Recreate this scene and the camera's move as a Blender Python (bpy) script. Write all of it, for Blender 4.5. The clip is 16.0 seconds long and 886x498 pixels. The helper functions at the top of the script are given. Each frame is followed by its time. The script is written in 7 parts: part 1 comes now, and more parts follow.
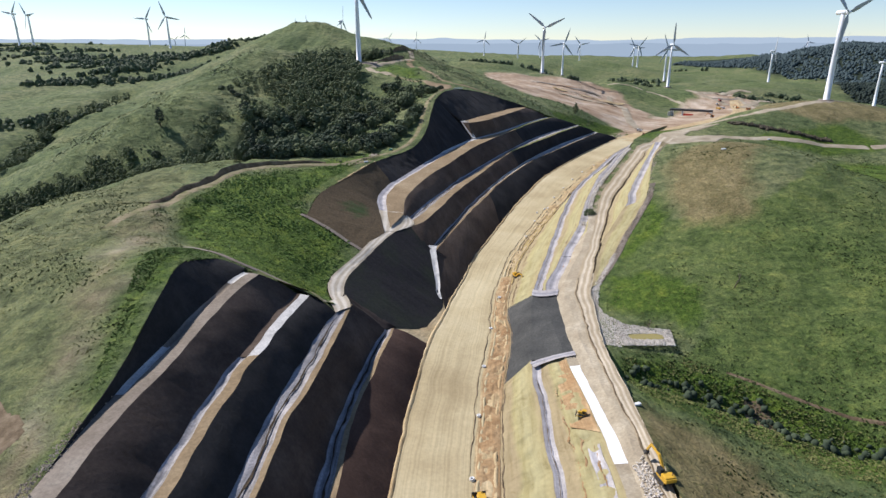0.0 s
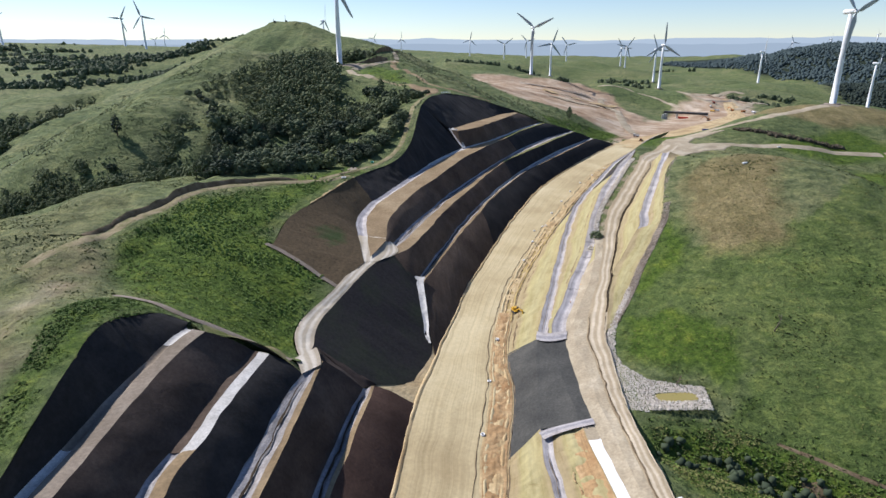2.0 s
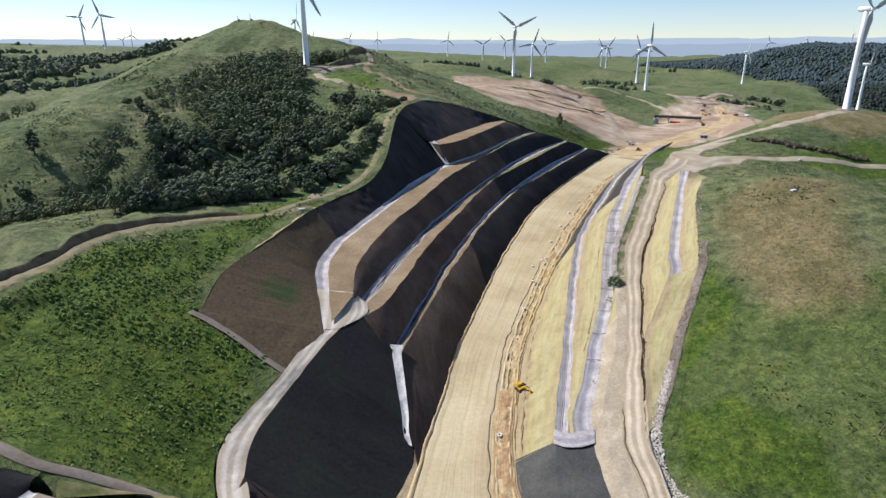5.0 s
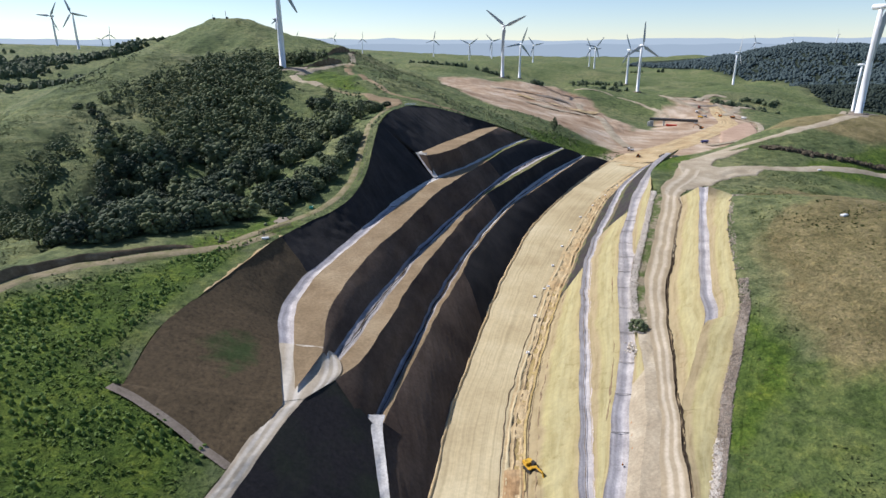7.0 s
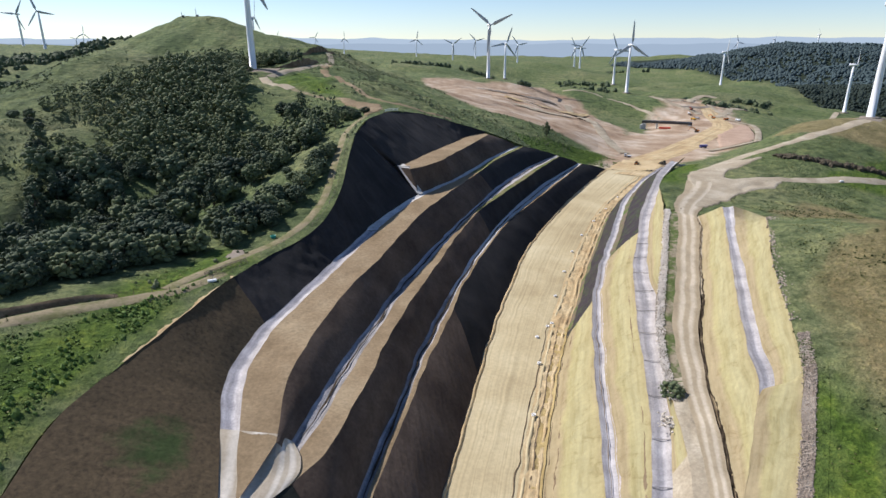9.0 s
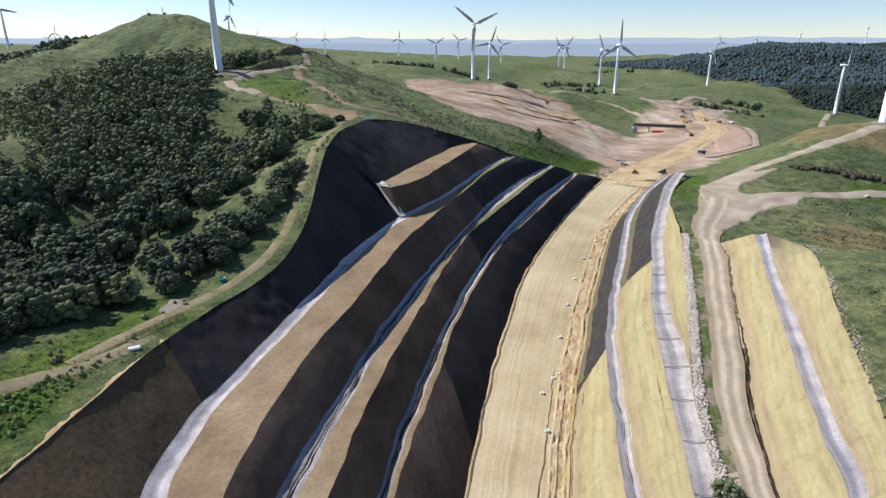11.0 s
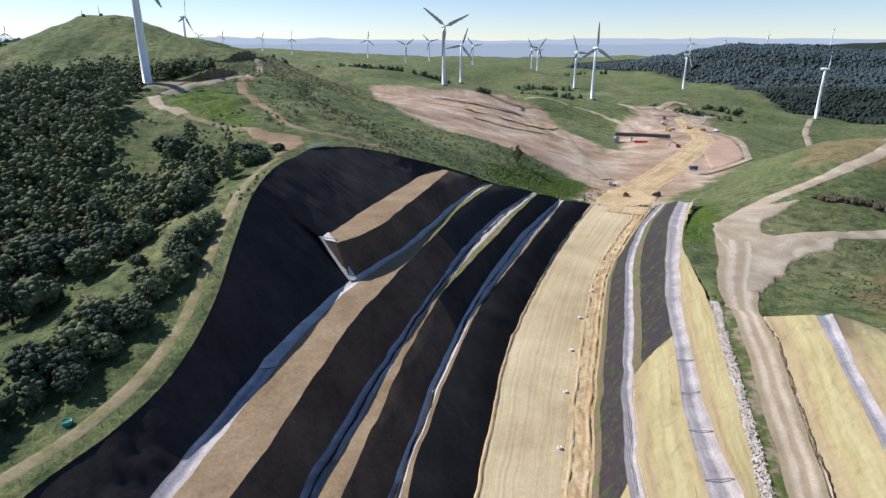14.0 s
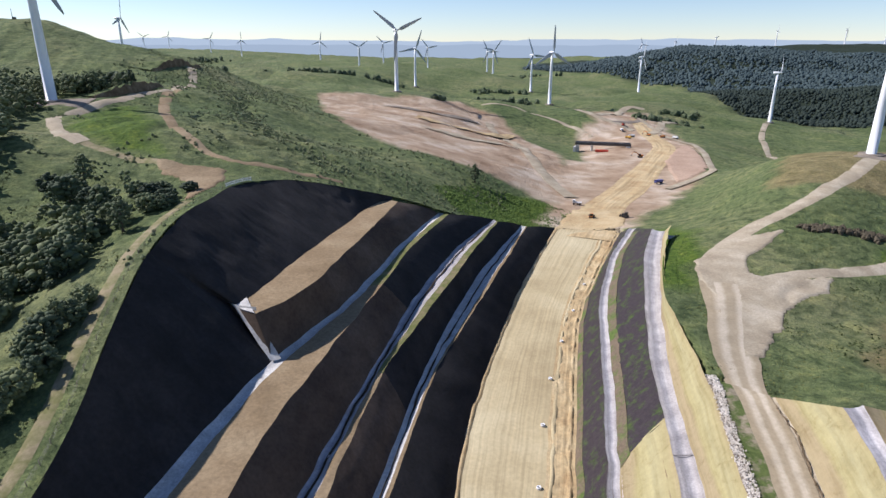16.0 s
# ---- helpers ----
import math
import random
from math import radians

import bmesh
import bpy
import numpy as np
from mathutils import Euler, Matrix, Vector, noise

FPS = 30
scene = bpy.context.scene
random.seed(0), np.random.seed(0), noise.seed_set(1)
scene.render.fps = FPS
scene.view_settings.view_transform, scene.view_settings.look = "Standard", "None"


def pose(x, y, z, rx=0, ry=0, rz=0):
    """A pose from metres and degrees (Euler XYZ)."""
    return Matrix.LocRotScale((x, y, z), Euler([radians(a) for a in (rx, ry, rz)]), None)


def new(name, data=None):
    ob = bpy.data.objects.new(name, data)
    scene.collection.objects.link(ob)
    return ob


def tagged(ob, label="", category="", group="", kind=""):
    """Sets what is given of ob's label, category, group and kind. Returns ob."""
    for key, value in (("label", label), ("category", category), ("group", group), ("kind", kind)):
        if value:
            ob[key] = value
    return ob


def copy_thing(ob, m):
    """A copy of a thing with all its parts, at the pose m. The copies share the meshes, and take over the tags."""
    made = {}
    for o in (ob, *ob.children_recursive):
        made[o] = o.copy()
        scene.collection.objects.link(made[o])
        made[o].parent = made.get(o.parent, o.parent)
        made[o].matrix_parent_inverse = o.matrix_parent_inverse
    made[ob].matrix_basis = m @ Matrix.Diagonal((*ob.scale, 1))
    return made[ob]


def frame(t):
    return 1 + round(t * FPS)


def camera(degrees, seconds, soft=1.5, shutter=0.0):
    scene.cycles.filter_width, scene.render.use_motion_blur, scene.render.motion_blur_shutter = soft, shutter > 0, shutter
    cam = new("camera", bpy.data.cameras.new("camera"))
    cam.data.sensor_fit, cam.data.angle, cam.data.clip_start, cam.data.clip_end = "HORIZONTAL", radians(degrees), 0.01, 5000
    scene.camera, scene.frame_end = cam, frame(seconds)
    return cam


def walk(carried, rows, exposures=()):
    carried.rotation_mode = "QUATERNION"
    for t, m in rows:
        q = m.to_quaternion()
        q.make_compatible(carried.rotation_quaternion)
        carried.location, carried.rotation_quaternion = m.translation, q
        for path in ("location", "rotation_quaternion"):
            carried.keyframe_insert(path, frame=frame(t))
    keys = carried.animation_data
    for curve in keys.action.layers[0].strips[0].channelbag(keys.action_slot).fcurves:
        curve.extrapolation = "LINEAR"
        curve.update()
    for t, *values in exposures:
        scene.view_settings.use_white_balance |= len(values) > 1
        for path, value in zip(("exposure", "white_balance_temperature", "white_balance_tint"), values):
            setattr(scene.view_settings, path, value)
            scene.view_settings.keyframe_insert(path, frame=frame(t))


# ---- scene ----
cam = camera(72.7, 16.0)
METRES, EYE, TILT, LEAN, TURN = 280.0, 89.0, -18.8, 0.0, 0.0
ROWS = [
    (0.0, 0.0, 0.0, 0.0, -0.0, 0.0, 0.0),
    (0.5, -0.0007, 0.0282, 0.0101, -0.32, 0.0, 0.1),
    (1.0, -0.0016, 0.0585, 0.0211, -0.71, 0.01, 0.23),
    (1.5, -0.0021, 0.0867, 0.0311, -1.03, 0.01, 0.34),
    (2.0, -0.0022, 0.1172, 0.0418, -1.27, 0.01, 0.43),
    (2.5, -0.0022, 0.1456, 0.0517, -1.53, 0.03, 0.52),
    (3.0, -0.0025, 0.1762, 0.0624, -1.84, 0.02, 0.62),
    (3.5, -0.0023, 0.2046, 0.0723, -2.23, 0.02, 0.73),
    (4.0, -0.0022, 0.2363, 0.0832, -2.64, 0.01, 0.88),
    (6.5, 0.0028, 0.3836, 0.1324, -4.09, -0.02, 1.35),
    (7.0, 0.0042, 0.4143, 0.1426, -4.47, -0.03, 1.47),
    (7.5, 0.0063, 0.4425, 0.152, -4.77, -0.03, 1.58),
    (8.0, 0.0074, 0.4743, 0.1626, -5.25, -0.06, 1.74),
    (8.5, 0.0098, 0.5027, 0.172, -5.59, -0.08, 1.83),
    (9.0, 0.0121, 0.5332, 0.1821, -5.94, -0.1, 1.95),
    (11.5, 0.0284, 0.6773, 0.2334, -7.85, -0.22, 2.54),
    (12.0, 0.0341, 0.7074, 0.2455, -8.25, -0.24, 2.67),
    (12.5, 0.0396, 0.7347, 0.2568, -8.65, -0.25, 2.81),
    (13.0, 0.0468, 0.7635, 0.2692, -9.04, -0.26, 2.95),
    (13.5, 0.0538, 0.7896, 0.2814, -9.42, -0.3, 3.07),
    (14.0, 0.0614, 0.8177, 0.295, -9.93, -0.31, 3.23),
    (14.5, 0.0692, 0.8437, 0.3076, -10.62, -0.35, 3.45),
    (15.0, 0.0785, 0.871, 0.3215, -11.61, -0.4, 3.81),
    (15.5, 0.0873, 0.8962, 0.3352, -12.65, -0.48, 4.12),
    (16.0, 0.0982, 0.9236, 0.3508, -13.75, -0.56, 4.49),
]
walk(cam, [(t, pose(0, 0, EYE, TILT, LEAN, TURN) @ pose(METRES * x, METRES * y, METRES * z, 90 + pitch, roll, yaw)) for t, x, y, z, yaw, pitch, roll in ROWS], exposures=[(0.0, 0.5, 5850, 14), (9.0, 0.5, 5850, 14), (13.0, 0.49, 5790, 16), (16.0, 0.5, 5790, 17)])

# ---- light: clear sky, sun from the far side of the hill, rather low ----
SUN_EL, SUN_X, SUN_Y = 42.5, -0.84, 0.54
world = bpy.data.worlds.new("sky")
scene.world = world
world.use_nodes = True
sky_nodes = world.node_tree
sky_tex = sky_nodes.nodes.new("ShaderNodeTexSky")
sky_tex.sky_type, sky_tex.sun_disc = "NISHITA", False
sky_tex.sun_elevation = radians(SUN_EL)
sky_tex.sun_rotation = math.atan2(SUN_X, SUN_Y)
sky_tex.air_density, sky_tex.dust_density, sky_tex.ozone_density = 0.8, 0.0, 1.2
sky_nodes.nodes["Background"].inputs["Strength"].default_value = 0.081
sky_nodes.links.new(sky_tex.outputs[0], sky_nodes.nodes["Background"].inputs["Color"])
sun = new("sun", bpy.data.lights.new("sun", "SUN"))
sun.data.energy, sun.data.angle, sun.data.color = 4.4, radians(0.6), (1.0, 0.92, 0.8)
flat = math.hypot(SUN_X, SUN_Y)
sun_way = Vector((-SUN_X / flat * math.cos(radians(SUN_EL)), -SUN_Y / flat * math.cos(radians(SUN_EL)), -math.sin(radians(SUN_EL))))
sun.matrix_world = Matrix.Translation((-200, 300, 300)) @ sun_way.to_track_quat("-Z", "Y").to_matrix().to_4x4()

# ---- relief: the natural land as a sum of round swells (x, y, height) of one radius each ----
RELIEF = []
RANGES = [(-3500, 2450, 25.5), (-2510, -1510, -44.4), (-2510, 4430, -17.0), (-1520, 1460, 105.6), (-530, 4430, 98.7), (460, -2500, -41.7), (460, 4430, -69.2), (2440, -2500, -35.1), (2440, 4430, 44.5), (3430, 1460, 63.5), (3430, 2450, -28.5)]
RELIEF += [(1100, RANGES)]
FAR_HILLS = [(-2500, 190, -19.6), (-2005, 1180, -72.2), (-1510, 2665, 8.7), (-1015, 3160, -34.1), (-520, 3160, 18.3), (-25, 2665, -4.9), (965, 1180, -14.0), (965, 3160, 3.5), (1955, 3160, -4.0), (2450, 190, -24.9), (2450, 1675, 19.1), (2450, 2665, 68.2)]
RELIEF += [(550, FAR_HILLS)]
HILLS = [(-1400, 1968, -14.0), (-1148, 960, -34.5), (-1148, 1464, -5.4), (-896, 708, -47.0), (-896, 1968, -11.5), (-644, -300, -30.6), (-644, 1716, -0.4), (-140, -300, -31.2), (-140, 960, 22.8), (-140, 1968, -34.4), (112, 2220, -22.5), (364, 1716, 38.6), (364, 2472, 23.4), (616, -300, -27.6), (616, 2220, -21.3), (868, 456, -52.6), (868, 1716, -48.0), (1120, 2472, -13.0), (1372, 1212, 14.4), (1372, 1968, 59.7), (1624, 708, -15.9), (1624, 1716, -36.0), (1624, 2472, 37.0)]
RELIEF += [(280, HILLS)]
SPURS = [(-574, 152, -31.8), (-574, 1034, -2.0), (-574, 1160, -14.5), (-574, 1412, -1.2), (-448, 404, -44.2), (-448, 782, -18.0), (-322, 656, -9.6), (-322, 1160, 1.2), (-196, 26, 0.9), (-196, 1034, 45.0), (-70, 1160, -50.8), (182, 908, -12.5), (182, 1160, 17.4), (308, 1160, -17.0), (308, 1412, -32.7), (560, 278, 13.9), (560, 656, -21.2), (560, 1412, -10.8), (812, 1034, -27.0), (812, 1412, 15.9)]
RELIEF += [(140, SPURS)]
KNOLLS = [(-280, 310, -30.5), (-280, 512, -30.4), (-280, 850, -27.1), (-212, 512, 44.4), (-212, 850, 48.4), (-145, 715, 2.0), (-78, 512, 20.4), (-78, 850, 10.3), (-10, 648, 23.2), (58, 108, -21.4), (58, 850, -14.6), (125, 850, 9.3), (192, 648, -19.5), (260, 850, -11.0), (328, 242, -8.7), (328, 512, 21.8), (328, 715, -16.0), (328, 782, 6.2), (328, 850, -18.3), (395, 580, 17.6), (462, 782, 9.4)]
RELIEF += [(75, KNOLLS)]
HUMMOCKS = [(-160, 100, -14.4), (-160, 384, 12.9), (-160, 586, 24.2), (-120, 182, 6.0), (-120, 262, 10.2), (-120, 344, -5.2), (-120, 384, -14.8), (-120, 506, -13.9), (-120, 627, 9.8), (-79, 141, 9.3), (-79, 586, -13.8), (-38, 100, 6.4), (-38, 182, -5.6), (-38, 303, 7.5), (2, 100, 19.9), (2, 222, -6.8), (2, 344, -9.6), (2, 384, 8.9), (2, 546, 7.4), (42, 262, -8.3), (42, 424, 17.3), (42, 627, -13.7), (83, 465, -4.4), (124, 60, 16.8), (124, 100, -17.4), (124, 303, 14.2), (124, 384, -4.4), (124, 627, 6.5), (164, 141, 3.1), (164, 222, -1.4)]
RELIEF += [(45, HUMMOCKS)]
HUMMOCKS_MORE = [(164, 262, 15.8), (164, 546, -18.7), (204, 222, 1.8), (204, 303, -4.3), (204, 465, 4.3), (245, 384, -9.0), (245, 465, 5.6)]
RELIEF += [(45, HUMMOCKS_MORE)]
RELIEF += [(13, [(-36, 180, -4.6), (174, 550, -1.5)]), (12, [(-40, 201, -2.2)]), (10, [(120, 368, -2.6)])]

# spurs, hollows and slopes of the hill, the pasture and the far valley
RELIEF += [(26, [(-240, 330, -3.2), (-240, 402, 3.1), (-204, 330, -4.3), (-204, 366, -2.5), (-204, 402, 6.4), (-204, 474, -1.8), (-204, 510, -1.2), (-168, 366, -5.8), (-168, 402, 1.6), (-168, 438, 1.0), (-168, 474, -2.8), (-168, 510, -2.3), (-168, 618, -1.4), (-132, 330, 3.4), (-132, 366, -2.0), (-132, 438, 1.2), (-132, 474, -1.0), (-132, 510, 1.9), (-132, 546, -2.1), (-132, 582, -1.4), (-132, 618, -2.5), (-96, 330, 1.5), (-96, 366, -1.6), (-96, 510, 3.1), (-96, 546, -0.1), (-60, 402, -2.5), (-60, 438, -6.5), (-60, 474, -5.0), (-60, 510, 2.1), (-60, 546, 0.6)])]
RELIEF += [(26, [(-60, 582, 1.0), (-60, 618, 1.9), (-24, 618, -1.0)])]
RELIEF += [(34, [(60, 268, -0.3), (60, 406, 1.3), (60, 498, -1.6), (60, 544, 2.6), (106, 130, -0.9), (106, 176, -0.6), (106, 222, 0.7), (106, 360, -0.8), (106, 498, -0.5), (152, 314, 0.1), (198, 314, 2.6), (198, 360, 1.5), (198, 636, 3.8), (244, 314, 1.9), (244, 360, 2.4), (244, 498, 1.2), (244, 544, -0.0), (244, 590, -3.4), (290, 406, -4.5), (290, 452, -6.6), (290, 498, 3.1), (290, 590, -2.3), (336, 406, -3.7), (336, 452, -6.9), (336, 498, -0.6)])]
RELIEF += [(46, [(-430, 828, -3.2), (-430, 890, -5.7), (-430, 952, -2.0), (-368, 828, -2.3), (-368, 890, -6.8), (-368, 952, -7.5), (-368, 1014, -1.5), (-306, 332, -1.0), (-306, 828, 7.6), (-306, 890, 2.7), (-306, 952, -13.7), (-306, 1014, -3.5), (-244, 332, -3.2), (-244, 394, 1.4), (-244, 766, -1.6), (-244, 828, -4.4), (-244, 890, -3.8), (-244, 952, -4.4), (-244, 1014, -1.1), (-182, 332, -2.1), (-182, 518, -2.8), (-182, 580, -2.4), (-182, 642, -2.9), (-182, 704, -1.3), (-182, 766, -2.9), (-182, 828, -10.4), (-182, 890, 1.7), (-182, 952, 7.5), (-120, 332, 0.5), (-120, 394, -1.8)])]
RELIEF += [(46, [(-120, 456, -1.2), (-120, 580, -1.9), (-120, 642, -2.2), (-120, 704, -0.7), (-120, 766, -1.3), (-120, 828, -5.6), (-120, 890, -7.6), (-120, 952, -8.1), (-120, 1014, -2.3), (-58, 394, -2.7), (-58, 456, -3.5), (-58, 828, 4.5), (-58, 890, 7.6), (4, 394, 2.3), (4, 456, 1.4), (4, 828, 1.1)])]
RELIEF += [(60, [(420, 720, -1.5), (420, 800, -2.9), (420, 880, -1.7), (500, 720, -2.9), (500, 800, -6.4), (500, 880, -6.9), (500, 960, -3.3), (580, 720, -0.9), (580, 800, -3.1), (580, 880, -6.1), (580, 960, -3.3)])]
RELIEF += [(260, [(1270, 2250, 5.0), (1420, 2150, 4.0)]), (500, [(1800, 3900, -30.0)])]
RELIEF += [(17, [(-78, 158, 5.5), (-70, 136, 2.6)])]
# stream beds and gullies: line, depth, half width
CREASES = [([(-262, 350), (-229, 361), (-190, 357), (-165, 362), (-150, 372)], 4.0, 9), ([(-350, 470), (-364, 512), (-380, 596), (-360, 655), (-378, 733)], 9.0, 16),
           ([(50, 153), (62, 152), (76, 147), (88, 142), (104, 134), (124, 128)], 3.4, 6), ([(-150, 372), (-152, 400), (-150, 440), (-146, 468)], 3.0, 8), ([(-205, 440), (-230, 470), (-280, 520), (-330, 600)], 4.0, 12)]


def swell(x, y):
    """Height of the untouched land."""
    out = np.full(np.shape(x), 10.0)
    for radius, bumps in RELIEF:
        for bx, by, h in bumps:
            out += h * np.exp(-((x - bx) ** 2 + (y - by) ** 2) / (2 * radius * radius))
    for line, depth, half in CREASES:
        away = np.full(np.shape(x), 1e9)
        for (ax, ay), (bx, by) in zip(line, line[1:]):
            k = np.clip(((x - ax) * (bx - ax) + (y - ay) * (by - ay)) / ((bx - ax) ** 2 + (by - ay) ** 2), 0, 1)
            away = np.minimum(away, np.hypot(x - ax - k * (bx - ax), y - ay - k * (by - ay)))
        out -= depth * np.exp(-(away / half) ** 2)
    return out


def lattice(ix, iy, seed):
    n = (ix * 374761393 + iy * 668265263 + seed * 974711) & 0x7FFFFFFF
    n = ((n ^ (n >> 13)) * 1274126177) & 0x7FFFFFFF
    return ((n ^ (n >> 16)) & 0xFFFF) / 32767.5 - 1.0


def value_noise(x, y, size, seed=0):
    """Smooth noise of about -1 to 1 with bumps of the given size."""
    u, v = np.asarray(x) / size, np.asarray(y) / size
    iu, iv = np.floor(u).astype(np.int64), np.floor(v).astype(np.int64)
    fu, fv = u - iu, v - iv
    fu, fv = fu * fu * (3 - 2 * fu), fv * fv * (3 - 2 * fv)
    a, b = lattice(iu, iv, seed), lattice(iu + 1, iv, seed)
    c, d = lattice(iu, iv + 1, seed), lattice(iu + 1, iv + 1, seed)
    return (a * (1 - fu) + b * fu) * (1 - fv) + (c * (1 - fu) + d * fu) * fv


# edges of the earthworks for each y: the small relief fades out towards them
EDGE_Y = [40, 136, 170, 182, 226, 238, 270, 310, 351, 418, 454, 488, 509, 554]
EDGE_LEFT = [-68, -72, -66, -44, -44, -58, -50, -37, -17, -7, 3, 20, 65, 160]
EDGE_RIGHT = [46, 49, 50, 51, 70, 78, 100, 120, 138, 134, 155, 181, 190, 192]


def turned(x, y, degrees):
    c, n = math.cos(radians(degrees)), math.sin(radians(degrees))
    return x * c - y * n, x * n + y * c


def folds(x, y, size, seed):
    """Creased noise: round spurs parted by sharp gullies."""
    wx, wy = x + 0.35 * size * value_noise(x, y, size * 1.3, seed + 1), y + 0.35 * size * value_noise(x, y, size * 1.3, seed + 2)
    return 1.0 - 2.2 * np.maximum(0, 0.45 - np.abs(value_noise(wx, wy, size, seed))) - 0.6


def land(x, y):
    """Height of the ground sheet, with the small unevenness of grazed hills."""
    x, y = np.asarray(x, float), np.asarray(y, float)
    z = swell(x, y)
    ax, ay = turned(x, y, 31)
    bx, by = turned(x, y, 67)
    z = z + 0.3 * value_noise(ax, ay, 19, 1) + 0.16 * value_noise(bx, by, 8, 2) + 0.1 * value_noise(x, y, 4.1, 3)
    off = np.maximum(np.maximum(np.interp(y, EDGE_Y, EDGE_LEFT) - x, x - np.interp(y, EDGE_Y, EDGE_RIGHT)), 0)
    off = np.hypot(np.maximum(off, 0), np.maximum(y - 556, 0))
    clear = np.clip((off - 8) / 40, 0, 1) * np.where(x > 40, 0.35, 1.0)
    z = z + clear * (2.3 * folds(ax, ay, 42, 11) + 1.3 * folds(bx, by, 18, 14) + 0.5 * folds(ax, ay, 8.5, 15))
    far = np.clip((off - 110) / 260, 0, 1)
    z = z + far * (4.5 * folds(bx, by, 95, 4) + 2.0 * folds(ax, ay, 52, 7))
    wide = np.clip((np.hypot(x, y) - 700) / 600, 0, 1)
    z = z + wide * (9 * folds(ax, ay, 210, 19) + 4 * folds(bx, by, 120, 21))
    z = z + np.clip((x - 0.35 * y - 420) / 300, 0, 1) * wide * 11 * folds(bx, by, 330, 27)
    # the works in the valley are graded to one gentle slope
    u, v = (x - 310) * 0.62 + (y - 720) * 0.785, (x - 310) * 0.785 - (y - 720) * 0.62
    graded = np.exp(-((u / 240) ** 4 + ((v - 10) / 60) ** 4))
    z = z + graded * (5.0 - 0.011 * u - z)
    works = (1 - 0.8 * graded) * np.exp(-(((x - 290) / 130) ** 2 + ((y - 800) / 130) ** 2) ** 2)
    return z + works * (1.1 * value_noise(ax, ay, 15, 23) + 0.6 * value_noise(bx, by, 7, 24))

# ---- materials ----
def graph(name, rough=0.95):
    mat = bpy.data.materials.new(name)
    mat.use_nodes = True
    nt = mat.node_tree
    shader = nt.nodes["Principled BSDF"]
    shader.inputs["Roughness"].default_value = rough
    shader.inputs["Specular IOR Level"].default_value = 0.2
    return mat, nt, shader


def noise_node(nt, scale, detail=6.0, rough=0.6, vector=None, distortion=0.0):
    n = nt.nodes.new("ShaderNodeTexNoise")
    n.inputs["Scale"].default_value, n.inputs["Detail"].default_value = scale, detail
    n.inputs["Roughness"].default_value, n.inputs["Distortion"].default_value = rough, distortion
    if vector is None:
        vector = nt.nodes.new("ShaderNodeTexCoord").outputs["Object"]
    nt.links.new(vector, n.inputs["Vector"])
    return n.outputs["Fac"]


def ramp_node(nt, fac, stops):
    r = nt.nodes.new("ShaderNodeValToRGB")
    while len(r.color_ramp.elements) < len(stops):
        r.color_ramp.elements.new(0.5)
    for e, (p, c) in zip(r.color_ramp.elements, stops):
        e.position = p
        e.color = (*c, 1) if len(c) == 3 else c
    nt.links.new(fac, r.inputs["Fac"])
    return r.outputs["Color"]


def mix_node(nt, fac, a, b, mode="MIX"):
    m = nt.nodes.new("ShaderNodeMix")
    m.data_type, m.blend_type = "RGBA", mode
    for key, value in ((0, fac), (6, a), (7, b)):
        if isinstance(value, (int, float)):
            m.inputs[key].default_value = value
        elif isinstance(value, tuple):
            m.inputs[key].default_value = (*value, 1)
        else:
            nt.links.new(value, m.inputs[key])
    return m.outputs[2]


def bump_node(nt, shader, height, strength, distance):
    b = nt.nodes.new("ShaderNodeBump")
    b.inputs["Strength"].default_value, b.inputs["Distance"].default_value = strength, distance
    nt.links.new(height, b.inputs["Height"])
    nt.links.new(b.outputs["Normal"], shader.inputs["Normal"])


def stretched(nt, sx, sy, sz, kind="Object"):
    m = nt.nodes.new("ShaderNodeMapping")
    m.inputs["Scale"].default_value = (sx, sy, sz)
    nt.links.new(nt.nodes.new("ShaderNodeTexCoord").outputs[kind], m.inputs["Vector"])
    return m.outputs["Vector"]


